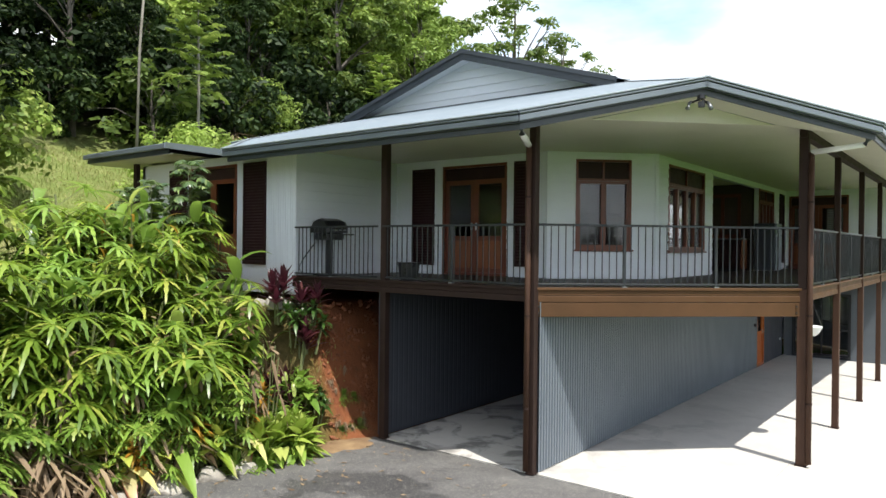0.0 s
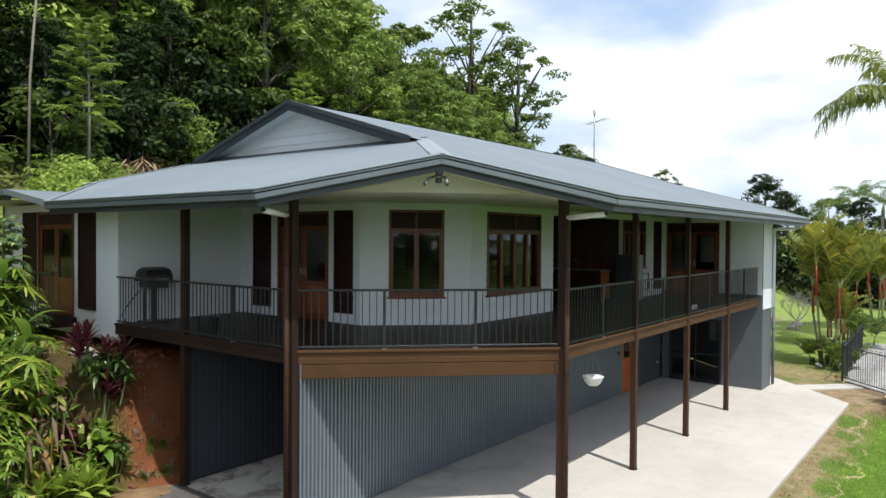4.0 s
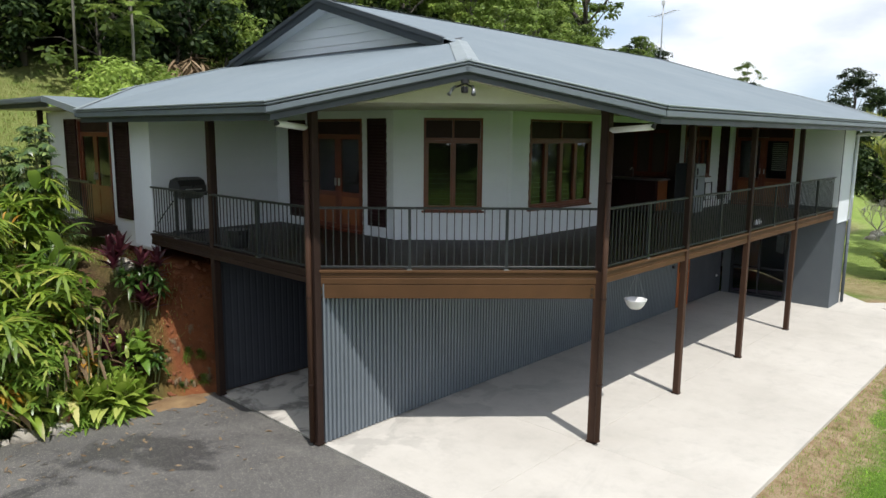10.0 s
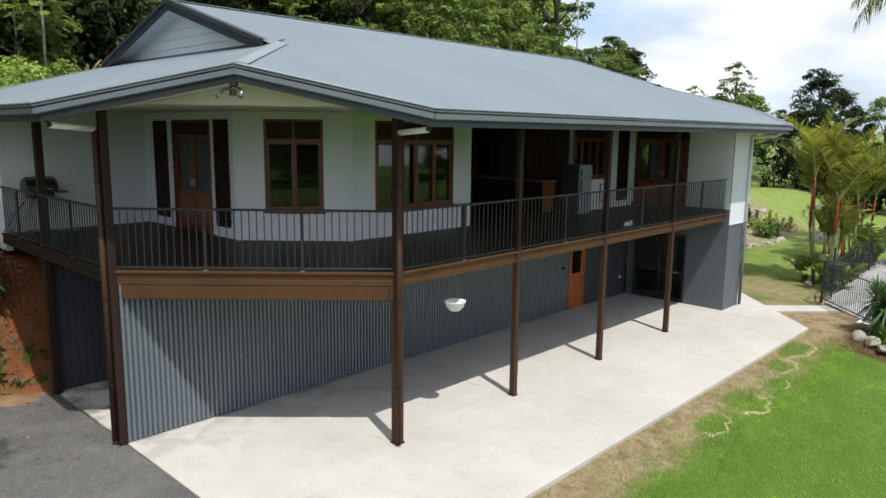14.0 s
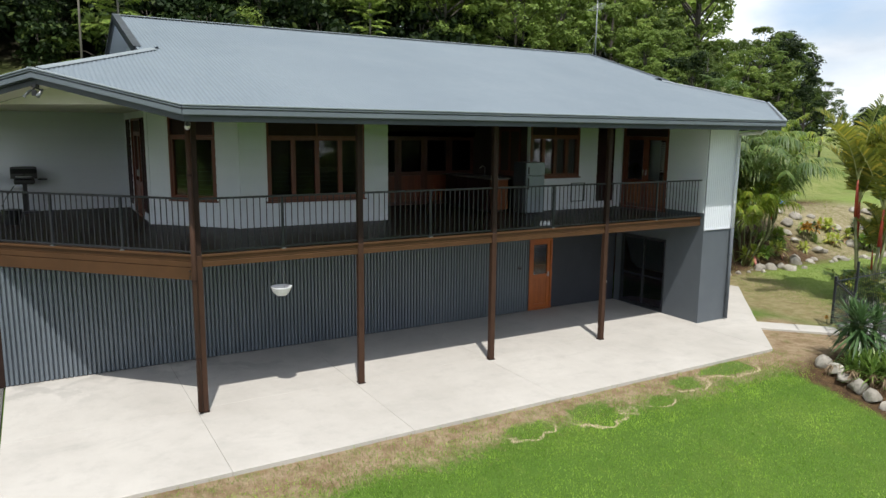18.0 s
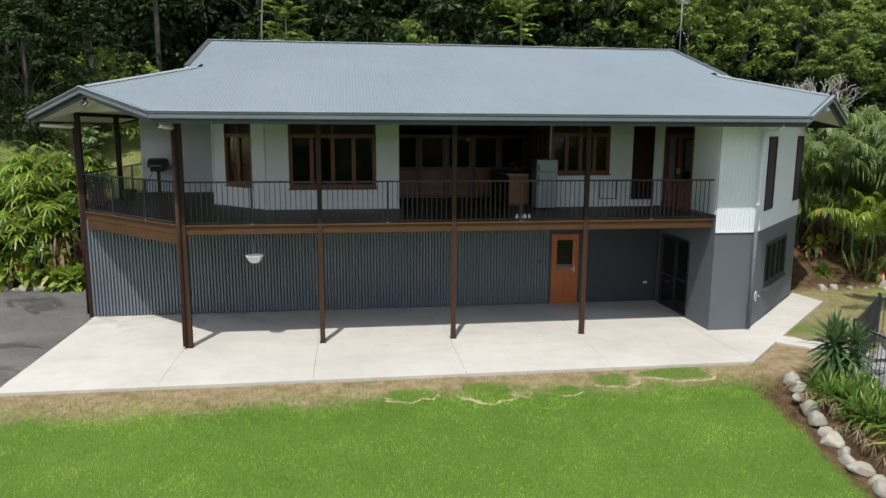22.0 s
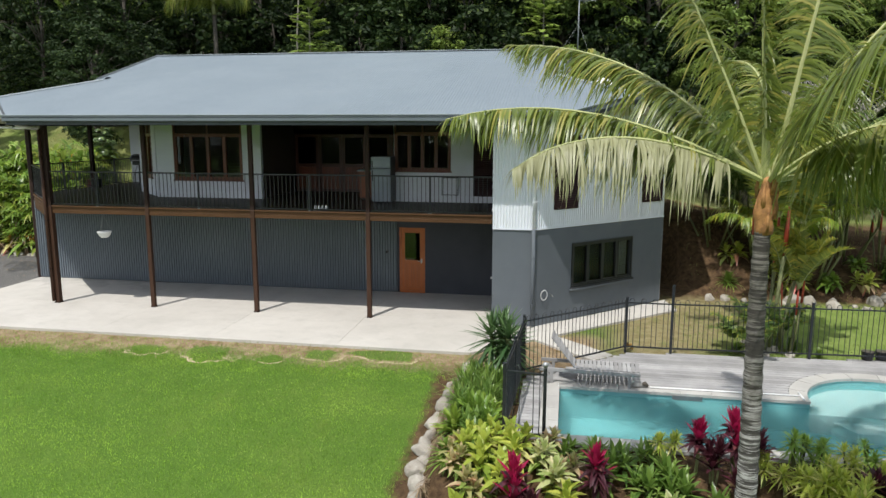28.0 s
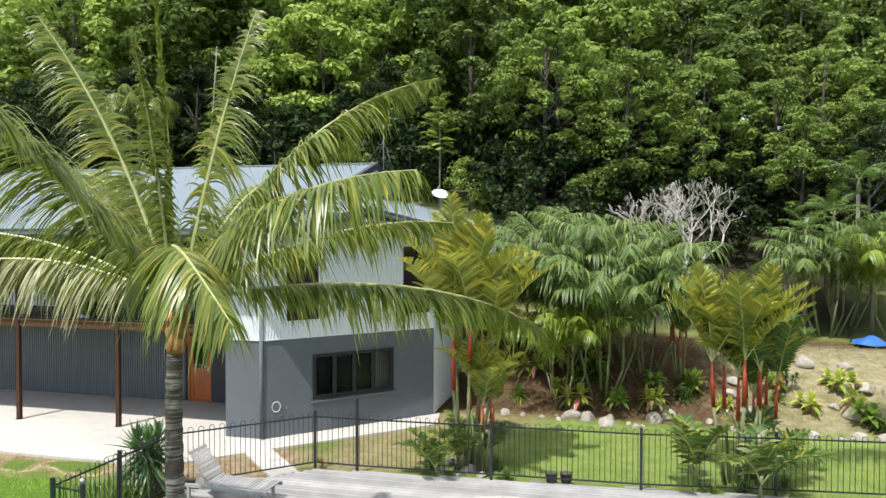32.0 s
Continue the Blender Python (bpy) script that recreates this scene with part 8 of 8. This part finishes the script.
fx = -9.0 + np.abs(flr.normal(0, 1.6, nf))
fy = flr.uniform(0.5, 9.2, nf)
keep = (fx < 0.8) & (fy < 9.3)
fc = np.stack([fx[keep], fy[keep], np.full(keep.sum(), 0.0)], -1)
diamonds(fallen, fc, unit(np.array([0, 0, 1.0]) + flr.normal(0, 0.18, (len(fc), 3))), flr.uniform(0.02, 0.06, len(fc)), flr, 2.2)
tagged(part("fallen_leaves", fallen.mesh("fallen_leaves", M_STRAW), None), "small dry leaves scattered on the driveway", "leaves", "", "stuff")

# blue tarpaulin on the bank
tp = Acc()
tn = 9
for j in range(tn):
    for i in range(tn):
        u, v = i / (tn - 1) - 0.5, j / (tn - 1) - 0.5
        tp.v.append((-12.8 + 0.9 * u, 43.4 + 1.0 * v, height(-12.8 + 0.9 * u, 43.4 + 1.0 * v) + 0.32 * math.exp(-6 * (u * u + v * v)) + 0.06 * math.sin(9 * u + 5 * v) + 0.07))
tp.f = [(j * tn + i, j * tn + i + 1, (j + 1) * tn + i + 1, (j + 1) * tn + i) for j in range(tn - 1) for i in range(tn - 1)]
tagged(part("tarpaulin", tp, surf("blue_tarpaulin", (0.03, 0.12, 0.42), (0.05, 0.18, 0.5), 3, 30, 0.4, 0.1), None, smooth=True), "crumpled blue tarpaulin lying on the bank", "tarpaulin")


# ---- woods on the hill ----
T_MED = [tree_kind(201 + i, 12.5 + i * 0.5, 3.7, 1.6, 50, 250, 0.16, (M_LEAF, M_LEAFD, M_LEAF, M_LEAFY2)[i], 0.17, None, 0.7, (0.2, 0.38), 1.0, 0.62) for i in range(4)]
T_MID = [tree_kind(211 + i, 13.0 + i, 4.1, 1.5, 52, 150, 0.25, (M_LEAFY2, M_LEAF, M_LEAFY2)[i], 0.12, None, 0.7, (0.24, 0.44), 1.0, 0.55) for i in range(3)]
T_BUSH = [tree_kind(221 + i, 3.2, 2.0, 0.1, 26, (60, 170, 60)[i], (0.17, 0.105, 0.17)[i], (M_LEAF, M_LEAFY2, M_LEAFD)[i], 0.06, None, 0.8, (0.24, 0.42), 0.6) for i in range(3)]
T_FAR = [tree_kind(231 + i, 11.0, 4.0, 3.0, 28, 100, 0.36, (M_LEAFD, M_LEAF, M_LEAFY2)[i], 0.2, None, 0.7, (0.32, 0.5), 0.9, 0.6) for i in range(3)]
T_VALE = [tree_kind(236 + i, 11.0, 4.2, 0.5, 26, 28, 0.62, (M_LEAFD, M_LEAF)[i], 0.2, None, 0.7, (0.32, 0.5), 0.9) for i in range(2)]
frr = random.Random(21)


def plant_tree(kinds, name, label, cat, x, y, s, group):
    k = frr.choice(kinds) if isinstance(kinds[0], list) else kinds
    m = Matrix.LocRotScale((x, y, height(x, y)), Euler((frr.uniform(-0.05, 0.05), frr.uniform(-0.05, 0.05), frr.uniform(0, 6.28))), (s * frr.uniform(0.9, 1.15), s * frr.uniform(0.9, 1.15), s))
    return stand(name, label, cat, k, m, group)


row = 0
x = -27.5
while x > -82:
    y = -22 + (row % 2) * 2.4
    while y < 66:
        px, py = x + frr.uniform(-1.5, 1.5), y + frr.uniform(-1.5, 1.5)
        s = (1.0 + 0.012 * max(0, -px - 30)) * (1 - 0.35 * smooth_step(1.1, 1.42, py / -px) - 0.2 * smooth_step(1.5, 2.2, py / -px)) * frr.uniform(0.78, 1.15)
        # low dark-leaved trees carry painted understorey shade; brighter leaves stand for sunlit crowns
        if x > -31:
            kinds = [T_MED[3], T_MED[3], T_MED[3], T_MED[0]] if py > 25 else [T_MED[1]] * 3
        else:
            kinds = (T_MID if py < 38 else [T_MID[1]]) if x > -46 else T_FAR[1:]
        if x > -31 and py <= 25:
            s *= 0.55
        plant_tree(kinds, "forest_tree", "tall dense rainforest tree on the hillside", "tree", px, py, s, "forest trees")
        y += 3.4 if x > -31 and py <= 25 else (4.9 if x > -46 else 6.8)
    x -= 4.4 if x > -46 else 6.6
    row += 1
for i in range(16):
    plant_tree(T_VALE, "forest_tree", "dense tree on the crest of the hill", "tree", -88 + frr.uniform(-3, 3), -40 + 8.5 * i, frr.uniform(1.7, 2.1), "forest trees")
for x, y, s in ((-21.0, 45.8, 0.5), (-22.8, 43.6, 0.5), (-25.2, 47.6, 0.55), (-26.0, 39.5, 0.7), (-25.0, 35.5, 0.75), (-26.0, 31.0, 0.8), (-24.0, 50.5, 0.5), (-26.5, 43.0, 0.6), (-28.0, 51.0, 0.6)):
    plant_tree(T_MED[:3], "forest_tree", "tall dense rainforest tree at the wood's edge", "tree", x, y, s, "forest trees")
for i in range(44):
    y = -14 + i * 1.7 + frr.uniform(-0.6, 0.6)
    if -2 < y < 12 and i % 3:
        continue
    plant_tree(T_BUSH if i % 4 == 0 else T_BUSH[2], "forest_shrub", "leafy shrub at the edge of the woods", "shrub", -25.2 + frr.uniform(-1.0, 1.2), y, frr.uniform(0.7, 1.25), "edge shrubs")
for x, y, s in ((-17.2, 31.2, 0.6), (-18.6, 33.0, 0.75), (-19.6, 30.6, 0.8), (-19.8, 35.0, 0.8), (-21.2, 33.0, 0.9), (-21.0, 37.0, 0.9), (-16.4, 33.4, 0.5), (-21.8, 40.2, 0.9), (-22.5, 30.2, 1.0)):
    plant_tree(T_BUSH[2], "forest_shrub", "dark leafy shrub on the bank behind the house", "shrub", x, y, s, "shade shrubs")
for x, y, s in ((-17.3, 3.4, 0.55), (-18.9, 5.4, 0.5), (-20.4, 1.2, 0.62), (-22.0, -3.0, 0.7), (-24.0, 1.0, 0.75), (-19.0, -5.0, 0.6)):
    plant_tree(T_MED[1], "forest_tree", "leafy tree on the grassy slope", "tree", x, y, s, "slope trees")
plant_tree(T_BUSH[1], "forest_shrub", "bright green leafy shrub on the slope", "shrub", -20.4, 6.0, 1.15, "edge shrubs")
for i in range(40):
    plant_tree(T_BUSH[2], "forest_shrub", "shrub under the woods, leaves coloured dark for shade", "shrub", -28.6 + frr.uniform(-1.2, 1.2), -16 + i * 1.75, frr.uniform(1.0, 1.5), "shade shrubs")
for x, y, s in ((-27, 59, 0.6), (-24.5, 63, 0.42), (-29.5, 64, 0.7), (-22, 67, 0.36), (-26, 68, 0.45), (-31, 69, 0.75), (-36, 76, 0.85), (-33, 73, 0.68), (-39, 80, 0.95), (-42, 86, 1.0), (-36, 70, 0.8)):
    plant_tree(T_MED[:3], "forest_tree", "rainforest tree on the slope beyond the lawn", "tree", x, y, s, "forest trees")
for x, y, s in ((-45, 73, 1.25), (-49.5, 74.5, 1.4), (-41.5, 67.2, 1.12), (-51, 69, 1.4)):
    plant_tree(T_MID, "forest_tree", "tall dense rainforest tree where the wood ends", "tree", x, y, s, "forest trees")
for x, y, s in ((-19.6, 12.4, 0.9), (-20.2, 13.6, 0.85), (-19.0, 11.6, 0.75)):
    plant_tree(T_BUSH[1], "forest_shrub", "bright green leafy shrub behind the house", "shrub", x, y, s, "edge shrubs")

# slender saplings and a bare pole on the grassy slope
def sapling_kind(seed, h, tiers, L):
    """A thin pole with flat tiers of fine feathered leaves near its top."""
    rng = np.random.default_rng(seed)
    leaf, ribs, wood = Leaves(), Acc(), Acc()
    wood.tube([(0, 0, -0.4), (0.08, 0.03, h * 0.5), (0.05, 0.0, h)], [0.06, 0.05, 0.025], 7)
    for k in range(tiers):
        f = k / (tiers - 1)
        for j in range(4):
            frond(leaf, ribs, (0.05, 0, h * (0.56 + 0.44 * f)), k * 50 + j * 90 + rng.uniform(-20, 20), rng.uniform(0, 30) + 25 * f, L * (1.05 - 0.6 * f) * rng.uniform(0.75, 1.1), 40, 14, 0.3, 0.12, 4, 0.35, rng, 0.012, 0.25, 0, 2, 0.0, 0.5)
    return [("trunk", wood.mesh("trunk", M_POLE, True)), ("leaf_ribs", ribs.mesh("leaf_ribs", M_STEM)), ("leaves", leaf.mesh("leaves", M_LEAFY2))]


K_SAP = sapling_kind(241, 7.0, 11, 1.45)
put(K_SAP, "sapling", "slender sapling with tiers of feathery bright leaves", "tree", -21.1, 13.5, 1.0, "saplings")
put(K_SAP, "sapling", "slender sapling with tiers of feathery bright leaves", "tree", -24.0, 25.5, 0.9, "saplings")
pole = thing("thin_trunk", "thin pale bare tree trunk at the wood's edge", "tree", at=(-22.6, 12.2, height(-22.6, 12.2)))
part("trunk", Acc().tube([(0, 0, -0.3), (0.1, 0.05, 4.5), (0.1, 0.5, 10.5)], [0.055, 0.045, 0.03], 7), M_POLE, pole, smooth=True)
for i in range(4):
    put(K_SPLITL, "fern", "pale green tree fern at the wood's edge", "fern", -23.5 + 0.8 * i, 13.5 + 2.2 * (i % 3), 1.2, "ferns")

# tall emergent trees and the far trees to the north
K_EMER = tree_kind(251, 19, 4.2, 7.0, 54, 90, 0.22, M_LEAF, 0.3, None, 0.5, (0.16, 0.34), 0.5)
plant_tree(K_EMER, "emergent_tree", "tall open-crowned tree standing above the woods", "tree", -36.4, 57.6, 1.12, "emergent trees")
plant_tree(K_EMER, "emergent_tree", "tall open-crowned tree standing above the woods", "tree", -32.9, 59.6, 0.98, "emergent trees")
for x, y, s in ((-51, 147, 0.85), (-60, 150, 0.6)):
    plant_tree(K_EMER, "emergent_tree", "tall open-crowned tree on the skyline", "tree", x, y, s, "emergent trees")
for i in range(34):
    x = -44 + i * 2.9 + frr.uniform(-1, 1)
    plant_tree(T_FAR, "far_tree", "distant broadleaf tree beyond the lawn", "tree", x, 84 + frr.uniform(-5, 9) - 0.12 * max(0, x), frr.uniform(0.4, 0.68), "far trees")
for i in range(16):
    x = -24 + i * 2.6 + frr.uniform(-1, 1)
    plant_tree(T_BUSH, "far_shrub", "leafy shrub beyond the lawn", "shrub", x, 68 + frr.uniform(-3, 5), frr.uniform(1.0, 1.6), "far shrubs")
for x, y, s in ((-2.5, 58, 0.85), (0.5, 61, 0.95), (3.0, 57, 0.8), (-4.5, 64, 0.95), (5.5, 66, 1.0)):
    put(K_ALEX, "feather_palm", "tall feather palm beyond the fence", "palm tree", x, y, s, "tall palms")

for x, y, s, k in ((-1.2, 63, 0.6, 1), (-4.0, 61, 0.6, 1), (-6.5, 63, 0.66, 0), (-9.0, 61.5, 0.58, 1), (-11.6, 64, 0.66, 1)):
    plant_tree(T_MED[k], "shade_tree", "dark leafy tree beyond the fence", "tree", x, y, s, "shade trees")
for i in range(8):
    plant_tree(T_BUSH[2], "far_shrub", "dark shrub under the trees beyond the fence", "shrub", -12.5 + 1.6 * i, 59.5 + frr.uniform(-0.8, 0.8), frr.uniform(0.7, 1.1), "far shrubs")

# trees across the valley, out of view, added and sized for what the windows mirror
for ring, first, count, step in ((60, -100, 44, 3.3), (72, -98, 40, 3.6)):
    for i in range(count):
        a = radians(first + step * i)
        d = ring + frr.uniform(-4, 4)
        tall = 0.66 + 0.36 * smooth_step(-22, -8, math.degrees(a))
        plant_tree(T_VALE, "far_tree", "distant broadleaf tree, out of view, added for window reflections", "tree", 6 + d * math.cos(a), 14 + d * math.sin(a), tall * frr.uniform(0.9, 1.1), "far trees")

# lawn grass
gr = np.random.default_rng(9)
grass = Leaves()


def sow(n, x0, x1, y0, y1, keep=None, tall=1.0, out=None):
    P = np.stack([gr.uniform(x0, x1, n), gr.uniform(y0, y1, n)], -1)
    if keep is not None:
        P = P[keep(P)]
    Z = np.array([height(a, b) for a, b in P])
    B = np.concatenate([P, Z[:, None] - 0.005], 1)
    n = len(B)
    way = ring_way(n, 25, 80, gr)
    L, W = gr.uniform(0.03, 0.065, n) * tall, gr.uniform(0.007, 0.013, n) * (0.6 + 0.4 * tall)
    side = unit(np.cross(way, (0, 0, 1.0))) * W[:, None] * 0.5
    tip = B + way * L[:, None]
    (out or grass).add(np.stack([B - side, B + side, tip + side * 0.25, tip - side * 0.25], 1), np.arange(n * 4).reshape(n, 4))


M_GRASS = leafy("grass_blade", (0.11, 0.235, 0.026), (0.42, 0.68, 0.10), (0.58, 0.66, 0.22), 0.35, 0.7, 0.0, (0.37, 0.55, 0.08), spec=0.1)
sow(170000, 0.5, 12.0, 7.0, 25.2, lambda P: (P[:, 0] > 0.95 + 0.35 * np.sin(P[:, 1] * 1.9) * np.sin(P[:, 1] * 0.7)) & ~((P[:, 1] > 24.38 + 0.12 * np.sin(P[:, 0] * 3.1) + gr.normal(0, 0.1, len(P))) & (P[:, 0] > 0.7)))
sow(3000, 0.12, 1.3, 9.6, 25.0)
sow(9000, 0.55, 1.5, 7.5, 25.0)
tagged(part("lawn_grass", grass.mesh("lawn_grass", M_GRASS), None), "short bright green lawn grass", "grass", "", "stuff")

# drier lawn behind the pool fence
M_DRYLAWN = leafy("dry_lawn_blade", (0.115, 0.185, 0.032), (0.29, 0.375, 0.09), (0.42, 0.42, 0.18), 0.35, 0.7, spec=0.1)
back_lawn = Leaves()
sow(26000, -6.2, -0.7, 30.0, 41.0, lambda P: P[:, 1] > 26.0 - P[:, 0] * 0.9, 0.9, back_lawn)
tagged(part("lawn_grass", back_lawn.mesh("lawn_grass", M_DRYLAWN), None), "short olive green lawn grass behind the fence", "grass", "", "stuff")

# rough grass on the hillside
M_ROUGH = leafy("rough_grass_blade", (0.15, 0.19, 0.04), (0.34, 0.36, 0.11), (0.48, 0.4, 0.22), 0.4, 0.7)
rough = Leaves()
sow(60000, -25.0, -13.5, -2.0, 15.0, None, 2.4, rough)
sow(4000, 0.12, 1.15, 9.5, 25.2, None, 1.2, rough)
sow(2600, -13.5, -9.0, 8.3, 10.5, lambda P: P[:, 1] < 9.3, 2.2, rough)
sow(5000, -13.0, -6.6, 31.0, 48.0, lambda P: np.sin(P[:, 0] * 2.1) * np.sin(P[:, 1] * 1.7) > 0.1, 2.5, rough)
tagged(part("rough_grass", rough.mesh("rough_grass", M_ROUGH), None), "long rough grass, part dry, on the hillside", "grass", "", "stuff")
